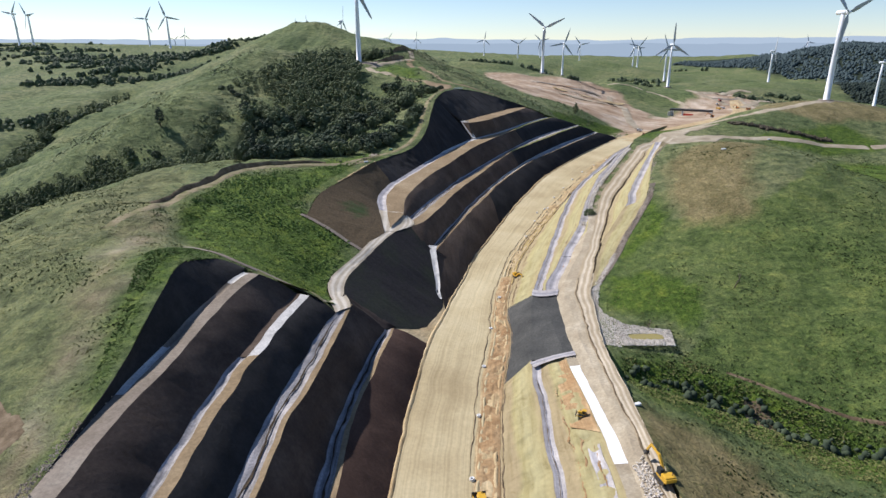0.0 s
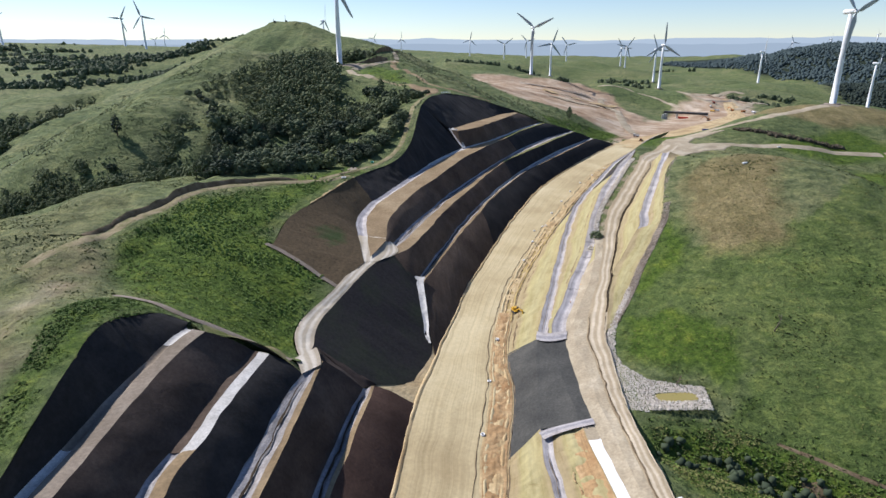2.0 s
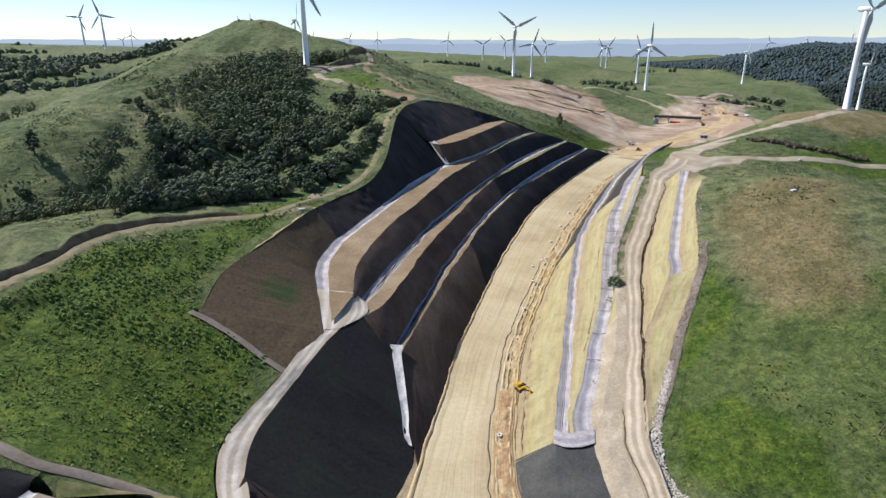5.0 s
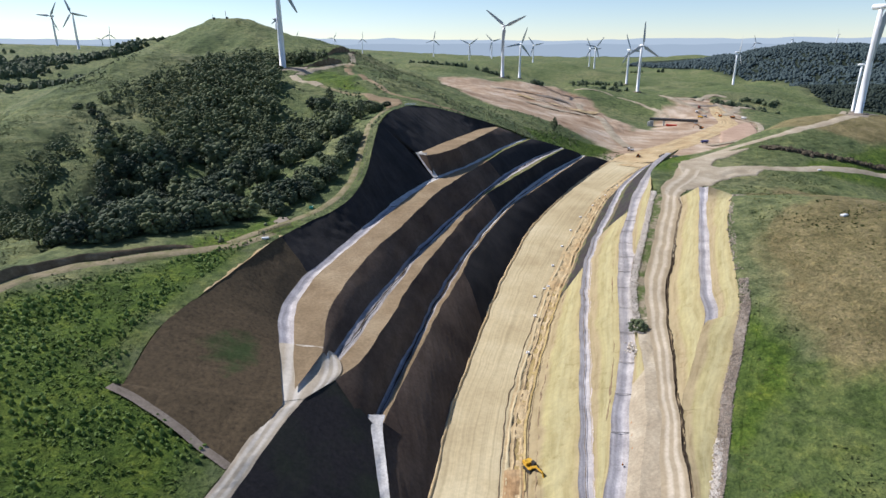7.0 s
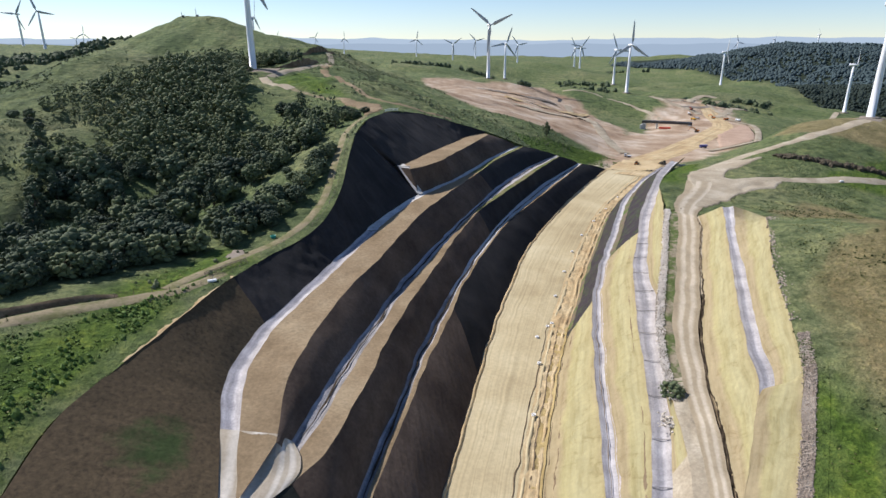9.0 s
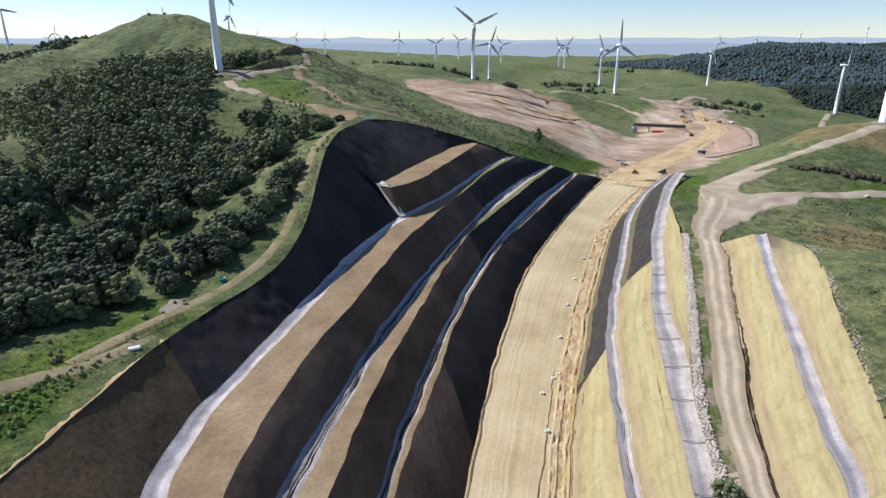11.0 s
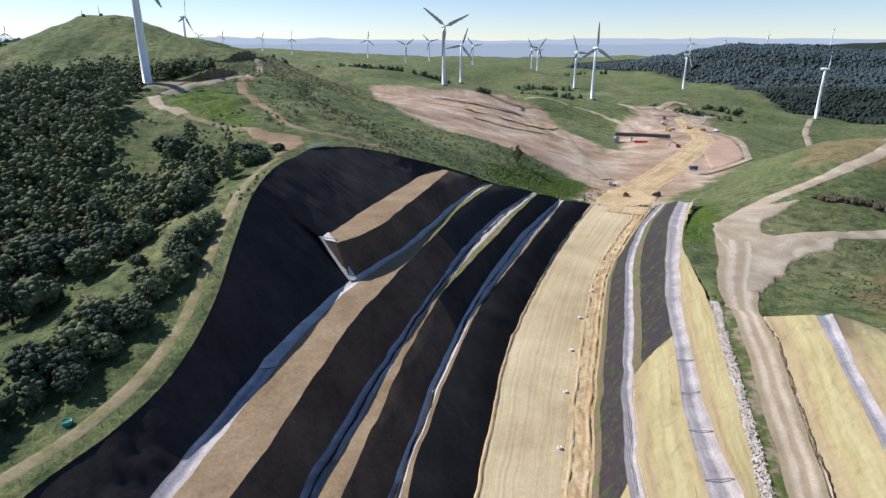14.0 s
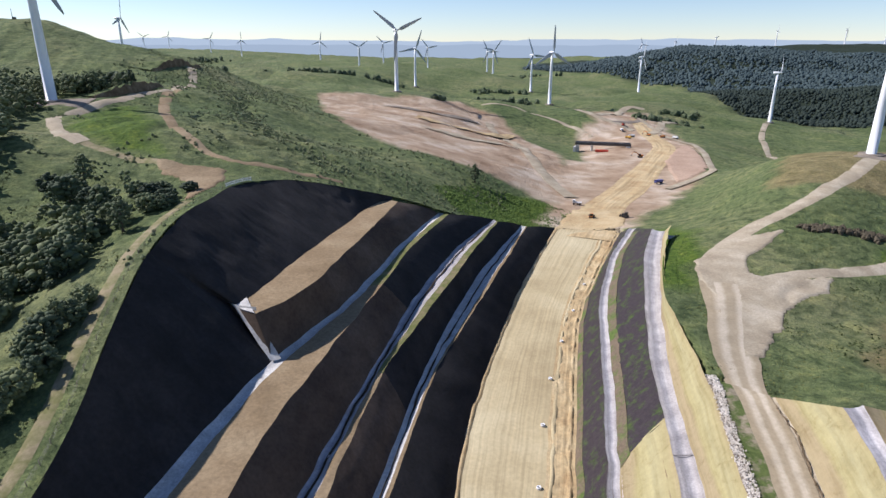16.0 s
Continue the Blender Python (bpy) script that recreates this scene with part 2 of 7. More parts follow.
def soil(name, dark, mid, pale, coarse=0.06, fine=1.3, bump=0.5, rough=0.95, along=None, streaks=0.5, speckle=1.0, channel=False):
    """Bare earth or matting: broad patches, fine grain, and streaks along a strip where `along` scales its length and width."""
    mat, nt, shader = graph(name, rough)
    broad = noise_node(nt, coarse, 5, 0.6)
    grain = noise_node(nt, fine, 8, 0.7)
    base = ramp_node(nt, broad, [(0.3, dark), (0.5, mid), (0.7, pale)])
    tint = ramp_node(nt, grain, [(0.3, (1 - 0.28 * speckle,) * 3), (0.7, (1 + 0.2 * speckle,) * 3)])
    out = mix_node(nt, 1.0, base, tint, "MULTIPLY")
    if along:
        streak = noise_node(nt, 1.0, 2.5, 0.5, stretched(nt, along[0], along[1], 1, "UV"))
        out = mix_node(nt, 1.0, out, ramp_node(nt, streak, [(0.3, tuple(1 - streaks * k for k in (0.32, 0.34, 0.38))), (0.5, (1, 1, 1)), (0.72, tuple(1 + streaks * k for k in (0.22, 0.2, 0.16)))]), "MULTIPLY")
    if channel:
        # drain stone: paler shoulders and a darker bed along the middle
        axes = nt.nodes.new("ShaderNodeSeparateXYZ")
        nt.links.new(nt.nodes.new("ShaderNodeTexCoord").outputs["UV"], axes.inputs[0])
        sway = nt.nodes.new("ShaderNodeMath")
        sway.operation = "MULTIPLY_ADD"
        sway.inputs[1].default_value = 0.3
        nt.links.new(broad, sway.inputs[0])
        nt.links.new(axes.outputs[1], sway.inputs[2])
        bed = ramp_node(nt, sway.outputs[0], [(0.15, (0.92, 0.9, 0.88)), (0.3, (1.12, 1.12, 1.12)), (0.48, (0.74, 0.75, 0.78)), (0.66, (0.78, 0.79, 0.82)), (0.85, (1.15, 1.14, 1.12)), (1.0, (1.0, 0.97, 0.92))])
        out = mix_node(nt, 1.0, out, bed, "MULTIPLY")
    nt.links.new(out, shader.inputs["Base Color"])
    bump_node(nt, shader, grain, bump, 0.25)
    return mat


def plain(name, colour, rough=0.6, metal=0.0, vary=0.12, scale=2.0):
    mat, nt, shader = graph(name, rough)
    shader.inputs["Specular IOR Level"].default_value = 0.4
    shader.inputs["Metallic"].default_value = metal
    n = noise_node(nt, scale, 5, 0.6)
    lo, hi = tuple(c * (1 - vary) for c in colour), tuple(min(1, c * (1 + vary)) for c in colour)
    nt.links.new(ramp_node(nt, n, [(0.3, lo), (0.7, hi)]), shader.inputs["Base Color"])
    return mat


def ground_material():
    mat, nt, shader = graph("pasture", 0.95)
    cover = nt.nodes.new("ShaderNodeVertexColor")
    cover.layer_name = "cover"
    parts = nt.nodes.new("ShaderNodeSeparateColor")
    nt.links.new(cover.outputs["Color"], parts.inputs["Color"])
    broad, mid, fine = noise_node(nt, 0.012, 6, 0.6), noise_node(nt, 0.1, 8, 0.7), noise_node(nt, 1.3, 8, 0.85)
    clump = noise_node(nt, 0.42, 6, 0.8)
    # sheep terraces run along the contour
    ledge = noise_node(nt, 1.0, 5, 0.6, stretched(nt, 0.2, 0.2, 0.8))
    grass = ramp_node(nt, broad, [(0.3, (0.092, 0.126, 0.05)), (0.5, (0.14, 0.167, 0.071)), (0.7, (0.19, 0.196, 0.1))])
    grass = mix_node(nt, 1.0, grass, ramp_node(nt, mid, [(0.3, (0.45, 0.52, 0.45)), (0.5, (0.95, 0.98, 0.95)), (0.72, (1.3, 1.21, 1.1))]), "MULTIPLY")
    grass = mix_node(nt, 1.0, grass, ramp_node(nt, ledge, [(0.34, (0.5, 0.56, 0.5)), (0.5, (1, 1, 1)), (0.68, (1.27, 1.22, 1.12))]), "MULTIPLY")
    lush = ramp_node(nt, clump, [(0.3, (0.044, 0.078, 0.01)), (0.5, (0.08, 0.132, 0.018)), (0.7, (0.135, 0.186, 0.03))])
    lush = mix_node(nt, 1.0, lush, ramp_node(nt, mid, [(0.3, (0.55, 0.6, 0.55)), (0.5, (1, 1, 1)), (0.7, (1.5, 1.25, 1.15))]), "MULTIPLY")
    dry = ramp_node(nt, mid, [(0.3, (0.125, 0.103, 0.044)), (0.5, (0.22, 0.173, 0.082)), (0.7, (0.325, 0.257, 0.135))])
    earth = ramp_node(nt, noise_node(nt, 0.028, 7, 0.62), [(0.3, (0.27, 0.175, 0.105)), (0.5, (0.42, 0.31, 0.21)), (0.66, (0.58, 0.485, 0.375))])
    earth = mix_node(nt, 1.0, earth, ramp_node(nt, mid, [(0.3, (0.72, 0.68, 0.64)), (0.5, (1, 1, 1)), (0.7, (1.15, 1.15, 1.15))]), "MULTIPLY")
    out = mix_node(nt, parts.outputs[1], grass, lush)
    out = mix_node(nt, parts.outputs[2], out, dry)
    out = mix_node(nt, 1.0, out, ramp_node(nt, clump, [(0.35, (0.7, 0.74, 0.68)), (0.5, (1, 1, 1)), (0.65, (1.24, 1.2, 1.12))]), "MULTIPLY")
    # one even dark green wherever the woodland stands
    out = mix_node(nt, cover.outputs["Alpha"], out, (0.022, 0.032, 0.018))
    out = mix_node(nt, 1.0, out, ramp_node(nt, fine, [(0.3, (0.36, 0.41, 0.36)), (0.5, (1, 1, 1)), (0.7, (1.6, 1.5, 1.4))]), "MULTIPLY")
    out = mix_node(nt, parts.outputs[0], out, earth)
    nt.links.new(out, shader.inputs["Base Color"])
    rise = nt.nodes.new("ShaderNodeMath")
    rise.operation = "ADD"
    nt.links.new(clump, rise.inputs[0])
    nt.links.new(ledge, rise.inputs[1])
    bump_node(nt, shader, rise.outputs[0], 1.0, 1.0)
    return mat


def layered(name, bands):
    """Cut soft rock: beds of differing colour across the slope, drag marks along it."""
    mat, nt, shader = graph(name, 0.95)
    axes = nt.nodes.new("ShaderNodeSeparateXYZ")
    nt.links.new(nt.nodes.new("ShaderNodeTexCoord").outputs["UV"], axes.inputs[0])
    broad, grain = noise_node(nt, 0.045, 6, 0.65), noise_node(nt, 0.9, 8, 0.7)
    sway = nt.nodes.new("ShaderNodeMath")
    sway.operation = "MULTIPLY_ADD"
    sway.inputs[1].default_value = 0.5
    nt.links.new(broad, sway.inputs[0])
    nt.links.new(axes.outputs[1], sway.inputs[2])
    base = ramp_node(nt, sway.outputs[0], [(min(1, p * 0.9 + 0.17), c) for p, c in bands])
    drag = noise_node(nt, 1.0, 4, 0.6, stretched(nt, 9, 7, 1, "UV"))
    base = mix_node(nt, 1.0, base, ramp_node(nt, drag, [(0.3, (0.8, 0.77, 0.7)), (0.5, (1, 1, 1)), (0.7, (1.14, 1.13, 1.12))]), "MULTIPLY")
    gouge = noise_node(nt, 0.16, 8, 0.75, None, 1.5)
    base = mix_node(nt, 1.0, base, ramp_node(nt, gouge, [(0.3, (0.74, 0.7, 0.62)), (0.44, (1, 1, 1)), (0.75, (1.08, 1.08, 1.1))]), "MULTIPLY")
    out = mix_node(nt, 1.0, base, ramp_node(nt, grain, [(0.3, (0.88,) * 3), (0.7, (1.08,) * 3)]), "MULTIPLY")
    nt.links.new(out, shader.inputs["Base Color"])
    bump_node(nt, shader, gouge, 0.5, 0.6)
    return mat


GRASS = ground_material()
MAT_BLACK = soil("coir_matting", (0.017, 0.017, 0.018), (0.025, 0.024, 0.025), (0.038, 0.035, 0.035), 0.07, 1.1, 0.5, 0.95, (40, 3.0), 0.5)
MAT_BROWN = soil("brown_hydroseed", (0.06, 0.042, 0.032), (0.091, 0.066, 0.05), (0.13, 0.097, 0.074), 0.06, 1.1, 0.5, 0.95, (40, 3.0), 0.5)
MAT_UMBER = soil("umber_matting", (0.036, 0.027, 0.023), (0.056, 0.042, 0.036), (0.085, 0.066, 0.056), 0.06, 1.1, 0.5, 0.95, (40, 3.0), 0.5)
BENCH = soil("bench_clay", (0.21, 0.15, 0.084), (0.275, 0.202, 0.118), (0.34, 0.262, 0.16), 0.07, 1.2, 0.3)
DRAIN = soil("drain_aggregate", (0.31, 0.295, 0.3), (0.41, 0.39, 0.395), (0.52, 0.5, 0.505), 0.2, 2.2, 0.5, 0.95, (9, 5), 0.5, 1.0, True)
ROAD = soil("road_subgrade", (0.38, 0.305, 0.175), (0.48, 0.4, 0.24), (0.56, 0.485, 0.31), 0.035, 1.0, 0.25, 0.95, (7, 26), 0.55, 0.5)
YELLOW = layered("yellow_sandstone", [(0.0, (0.33, 0.265, 0.15)), (0.2, (0.35, 0.3, 0.15)), (0.5, (0.37, 0.33, 0.175)), (0.78, (0.355, 0.31, 0.15)), (1.0, (0.325, 0.262, 0.148))])
TRACK = soil("gravel_track", (0.3, 0.245, 0.17), (0.385, 0.325, 0.23), (0.48, 0.415, 0.31), 0.1, 1.5, 0.4)
MARGIN = soil("orange_earth", (0.4, 0.275, 0.14), (0.5, 0.38, 0.21), (0.57, 0.46, 0.28), 0.09, 1.1, 0.7, 0.95, (6, 11), 0.9)
MAT_RUST = soil("rust_matting", (0.045, 0.026, 0.02), (0.07, 0.042, 0.032), (0.1, 0.062, 0.047), 0.06, 1.1, 0.4)
# darker copy of DRAIN: the slopes' shade is in its colour; sills reuse it
DRAIN_SHADED = soil("shaded_drain", (0.2, 0.195, 0.2), (0.3, 0.29, 0.295), (0.42, 0.4, 0.41), 0.16, 1.9, 0.8, 0.95, (14, 4), 0.9, 1.3, True)
GREYBENCH = soil("grey_bench", (0.175, 0.145, 0.11), (0.24, 0.2, 0.158), (0.3, 0.26, 0.21), 0.1, 1.4, 0.4)
PALE = soil("white_stone", (0.43, 0.415, 0.39), (0.53, 0.515, 0.49), (0.63, 0.615, 0.59), 0.25, 2.0, 0.4)
GEOTEXTILE = soil("geotextile", (0.05, 0.05, 0.048), (0.07, 0.07, 0.065), (0.095, 0.093, 0.085), 0.1, 1.6, 0.3)
WHITE_SHEET = soil("white_sheet", (0.8, 0.8, 0.8), (0.86, 0.86, 0.86), (0.9, 0.9, 0.9), 0.2, 1.0, 0.2, 0.6)


def seeded(name, soil_a, soil_b, green_a, green_b, lo, hi, scale=0.09, spot=None):
    """Matting or earth with grass coming through in patches, or in one patch round a spot."""
    mat, nt, shader = graph(name)
    patch, grain = noise_node(nt, scale, 7, 0.7), noise_node(nt, 1.1, 8, 0.7)
    ground = ramp_node(nt, grain, [(0.3, soil_a), (0.7, soil_b)])
    green = ramp_node(nt, grain, [(0.3, green_a), (0.7, green_b)])
    if spot:
        away = nt.nodes.new("ShaderNodeVectorMath")
        away.operation = "DISTANCE"
        nt.links.new(nt.nodes.new("ShaderNodeTexCoord").outputs["Object"], away.inputs[0])
        away.inputs[1].default_value = spot[:3]
        near = nt.nodes.new("ShaderNodeMapRange")
        near.inputs["From Min"].default_value, near.inputs["From Max"].default_value = 0.0, spot[3]
        near.inputs["To Min"].default_value, near.inputs["To Max"].default_value = 0.3, -0.35
        nt.links.new(away.outputs["Value"], near.inputs["Value"])
        add = nt.nodes.new("ShaderNodeMath")
        nt.links.new(near.outputs["Result"], add.inputs[0])
        nt.links.new(patch, add.inputs[1])
        patch = add.outputs[0]
    share = ramp_node(nt, patch, [(lo, (0, 0, 0)), (hi, (1, 1, 1))])
    nt.links.new(mix_node(nt, share, ground, green), shader.inputs["Base Color"])
    bump_node(nt, shader, grain, 0.5, 0.3)
    return mat


SEEDED = seeded("seeded_bench", (0.2, 0.16, 0.09), (0.3, 0.24, 0.14), (0.09, 0.11, 0.03), (0.17, 0.18, 0.06), 0.35, 0.55, 0.2)
WORN = seeded("worn_track", (0.21, 0.175, 0.1), (0.32, 0.265, 0.165), (0.12, 0.125, 0.045), (0.19, 0.18, 0.075), 0.45, 0.62, 0.2)
PINK = soil("pink_clay_pad", (0.38, 0.26, 0.18), (0.44, 0.31, 0.22), (0.5, 0.36, 0.26), 0.05, 0.8, 0.2)
SPROUTING = seeded("sprouting_slope", (0.046, 0.034, 0.02), (0.13, 0.094, 0.052), (0.03, 0.046, 0.014), (0.058, 0.084, 0.026), 0.45, 0.68, 0.12, (-38.5, 253, 18.5, 15))
VERGE_WEEDS = seeded("track_weeds", (0.2, 0.165, 0.11), (0.32, 0.27, 0.19), (0.05, 0.075, 0.02), (0.12, 0.15, 0.045), 0.42, 0.54, 0.22)
OCHRE = soil("ochre_clay", (0.33, 0.24, 0.095), (0.42, 0.315, 0.135), (0.5, 0.39, 0.19), 0.12, 1.1, 0.6, 0.95, (4, 7), 0.8, 0.7)
PALE_PINK = soil("pink_stone", (0.42, 0.36, 0.33), (0.52, 0.45, 0.42), (0.6, 0.54, 0.5), 0.25, 2.0, 0.5)
# near-black brown for drain lines and the painted shade of the track's crack
DARK_LINE = soil("dark_line", (0.03, 0.02, 0.012), (0.05, 0.036, 0.022), (0.08, 0.058, 0.036), 0.3, 2.0, 0.9)
CRACK = soil("crumbled_earth", (0.1, 0.07, 0.04), (0.17, 0.125, 0.075), (0.26, 0.2, 0.13), 0.3, 2.0, 0.9)


def rutted(name, earth_a, earth_b, worn_a, worn_b):
    """Gravel with two paler lines where wheels run; the strip's UV gives the place across."""
    mat, nt, shader = graph(name)
    grain, broad = noise_node(nt, 1.4, 8, 0.7), noise_node(nt, 0.12, 5, 0.6)
    axes = nt.nodes.new("ShaderNodeSeparateXYZ")
    nt.links.new(nt.nodes.new("ShaderNodeTexCoord").outputs["UV"], axes.inputs[0])
    sway = nt.nodes.new("ShaderNodeMath")
    sway.operation = "MULTIPLY_ADD"
    sway.inputs[1].default_value = 0.16
    nt.links.new(broad, sway.inputs[0])
    nt.links.new(axes.outputs[1], sway.inputs[2])
    k = [(0.2, 0), (0.33, 1), (0.42, 1), (0.5, 0.15), (0.63, 0.15), (0.71, 1), (0.8, 1), (0.93, 0)]
    worn = ramp_node(nt, sway.outputs[0], [(p, (c, c, c)) for p, c in k])
    out = mix_node(nt, worn, ramp_node(nt, grain, [(0.3, earth_a), (0.7, earth_b)]), ramp_node(nt, grain, [(0.3, worn_a), (0.7, worn_b)]))
    nt.links.new(mix_node(nt, 1.0, out, ramp_node(nt, broad, [(0.3, (0.85, 0.84, 0.8)), (0.7, (1.15, 1.14, 1.1))]), "MULTIPLY"), shader.inputs["Base Color"])
    bump_node(nt, shader, grain, 0.5, 0.25)
    return mat


RUTTED_PALE = rutted("pale_rutted_track", (0.36, 0.31, 0.24), (0.46, 0.4, 0.32), (0.5, 0.46, 0.4), (0.66, 0.61, 0.54))
RUTTED = rutted("rutted_track", (0.28, 0.225, 0.15), (0.38, 0.315, 0.22), (0.42, 0.36, 0.275), (0.56, 0.49, 0.39))
WEEDY = seeded("weedy_matting", (0.03, 0.024, 0.028), (0.058, 0.047, 0.05), (0.035, 0.06, 0.014), (0.08, 0.115, 0.032), 0.5, 0.68, 0.3)
GULLY_MAT = seeded("gully_matting", (0.012, 0.012, 0.014), (0.028, 0.026, 0.028), (0.016, 0.021, 0.015), (0.03, 0.037, 0.023), 0.45, 0.7, 0.07)
ORANGE = soil("orange_clay", (0.3, 0.18, 0.085), (0.4, 0.265, 0.135), (0.5, 0.36, 0.2), 0.15, 1.1, 0.7, 0.95, (5, 8), 0.7)
WEED_EDGE = seeded("weed_edge", (0.11, 0.085, 0.058), (0.19, 0.145, 0.1), (0.055, 0.09, 0.02), (0.125, 0.17, 0.045), 0.46, 0.6, 0.2)

# ---- building helpers ----
def part(name, bm, material, parent=None, label=""):
    me = bpy.data.meshes.new(name)
    bm.to_mesh(me)
    bm.free()
    me.materials.append(material)
    ob = new(name, me)
    ob.parent = parent
    if label:
        tagged(ob, label)
    return ob


def smooth_line(points, n):
    """n points evenly along a smooth curve through the given ones."""
    p = np.array(points, float)
    q = np.vstack([2 * p[0] - p[1], p, 2 * p[-1] - p[-2]])
    out = []
    for k in range(1, len(q) - 2):
        a, b, c, d = q[k - 1:k + 3]
        t = np.linspace(0, 1, 24, endpoint=False)[:, None]
        out.append(0.5 * (2 * b + (c - a) * t + (2 * a - 5 * b + 4 * c - d) * t ** 2 + (3 * b - a - 3 * c + d) * t ** 3))
    out = np.vstack(out + [p[-1:]])
    run = np.r_[0, np.cumsum(np.linalg.norm(np.diff(out, axis=0), axis=1))]
    s = np.linspace(0, run[-1], n)
    return np.stack([np.interp(s, run, out[:, i]) for i in range(out.shape[1])], 1)


def on_land(points, lift=0.0):
    p = np.array(points, float)[:, :2]
    return np.column_stack([p, land(p[:, 0], p[:, 1]) + lift])


def grid_mesh(name, verts, rows, cols, material, uv=True, shade=True):
    """A sheet of rows x cols vertices."""
    i = (np.arange(rows - 1)[:, None] * cols + np.arange(cols - 1)[None]).ravel()
    faces = np.stack([i, i + 1, i + cols + 1, i + cols], 1)
    me = bpy.data.meshes.new(name)
    me.vertices.add(len(verts))
    me.vertices.foreach_set("co", np.asarray(verts, np.float32).ravel())
    me.loops.add(faces.size)
    me.loops.foreach_set("vertex_index", faces.ravel().astype(np.int32))
    me.polygons.add(len(faces))
    me.polygons.foreach_set("loop_start", np.arange(0, faces.size, 4, dtype=np.int32))
    if shade:
        me.polygons.foreach_set("use_smooth", np.ones(len(faces), bool))
    me.update(calc_edges=True)
    if uv:
        layer = me.uv_layers.new(name="UVMap")
        r, c = np.divmod(faces.ravel(), cols)
        layer.data.foreach_set("uv", np.stack([r / (rows - 1), c / (cols - 1)], 1).astype(np.float32).ravel())
    me.materials.append(material)
    return me


def strip(name, a, b, material, label, category, n=220, m=8, rough=0.25, sag=0.0, seed=0, grain=3.0):
    """A surface spanned between two lines: batter, bench, drain or road."""
    A, B = smooth_line(a, n), smooth_line(b, n)
    w = np.linspace(0, 1, m)[None, :, None]
    v = (A[:, None] * (1 - w) + B[:, None] * w).reshape(-1, 3)
    inner = np.tile(np.sin(np.linspace(0, math.pi, m)), n)
    if material in (MAT_BLACK, MAT_BROWN, MAT_UMBER, MAT_RUST) and not sag:
        sag = -0.6  # the matted slopes bulge towards their crests
    ends = np.repeat(np.clip(np.minimum(np.arange(n), np.arange(n)[::-1]) / 5, 0, 1), m)
    v[:, 2] += ends * inner * rough * (value_noise(v[:, 0], v[:, 1], grain, seed) + 0.5 * value_noise(v[:, 0], v[:, 1], grain / 2.7, seed + 7)) - sag * inner
    # dug edges waver; neighbouring surfaces share the same shift
    x, y = v[:, 0].copy(), v[:, 1].copy()
    v[:, 0] += 0.42 * value_noise(x, y, 9, 301) + 0.2 * value_noise(x, y, 4, 302)
    v[:, 1] += 0.25 * value_noise(x, y, 9, 303)
    ob = new(name, grid_mesh(name, v, n, m, material))
    return tagged(ob, label, category, kind="structure")


# ---- cutting beside the hill: lines along crests and toes (x, y, z) ----
ROAD_LEFT = [(-14, 40, -13), (-12, 113, -10), (-9, 153, -9), (-5, 182, -7), (7, 230, -4.8), (16, 265, -3.8), (31, 311, -2.6), (42, 343, -1.4), (55, 375, 0.3), (68, 406, 1.8), (94, 453, 3.9), (122, 498, 5.6), (160, 553, 7.6)]
ROAD_RIGHT = [(8, 40, -13), (15, 129, -10), (18, 154, -9), (23, 184, -7), (26, 218, -5), (37, 263, -4), (55, 310, -2.8), (66, 337, -1.7), (88, 383, 0.7), (122, 450, 3.8), (150, 490, 5.4), (188, 538, 7.4)]
CREST_1 = [(-3.5, 241, 5.7), (3, 263, 6.4), (14, 299, 7.4), (25.5, 332, 8.3), (33, 355, 9), (47.5, 389, 10.2), (61, 418, 11.2), (72, 436, 11.8), (101, 481, 13.3), (137, 537, 15)]
TOE_2 = [(-6.5, 239, 6), (-1, 260, 6.6), (11, 301, 7.7), (19, 326, 8.4), (27, 347, 9), (38, 375, 9.9), (59, 421, 11.4), (93, 481, 13.4), (135, 539, 15.2)]
CREST_2 = [(-14, 249, 14.3), (-7, 261.0, 14.5), (3, 296, 14.9), (8, 313, 15.2), (13, 328, 15.5), (23, 355, 16), (34, 383.7, 17.3), (47, 412, 19.1), (60, 434, 19.8), (93, 487, 21.4), (117, 524, 22.5)]
TOE_3 = [(-16, 256.6, 15.2), (-9, 286, 15), (-1, 309, 15.4), (7, 333, 15.9), (17, 358, 16.3), (28, 381.9, 17.6), (43, 411, 19.4), (66, 457, 20.8), (92, 498, 21.9), (116, 527, 22.8)]
CREST_3 = [(-17.5, 257, 17.6), (-17, 280, 20.7), (-12, 300, 22), (-6, 319, 23.2), (3, 340, 24.5), (14, 368, 26.3), (22, 388, 27.4), (35, 412, 28.6), (52, 445, 29.4), (68, 477, 30.1), (91, 512, 30.9)]
TOE_4 = [(-24, 238, 15.2), (-28, 259, 18.2), (-31, 277, 20.5), (-27, 298, 22.2), (-19, 318, 23.5), (-10, 342, 25), (1, 370, 26.8), (11, 391, 28), (20, 407, 28.8), (41, 437, 29.4), (65, 481, 30.3), (88, 516, 31)]
CREST_4 = [(17, 412, 38.6), (30, 426, 38.8), (53, 473, 39.2), (68, 505, 39.6)]
TOE_5 = [(15, 421, 39), (32, 455, 39.2), (57, 501, 39.6), (66, 507, 39.8)]
TOP_A = [(-55, 235), (-54, 253), (-48, 270), (-40, 295), (-35, 310), (-29, 325), (-22, 337), (-15, 351), (-10, 370), (-7, 400), (-5, 418)]
TOP_B = [(-5, 418), (0, 440), (5, 454), (11, 472), (23, 488), (35, 496), (51, 503), (67, 509)]
top_a, top_b = on_land(TOP_A, 0.1), on_land(TOP_B, 0.1)
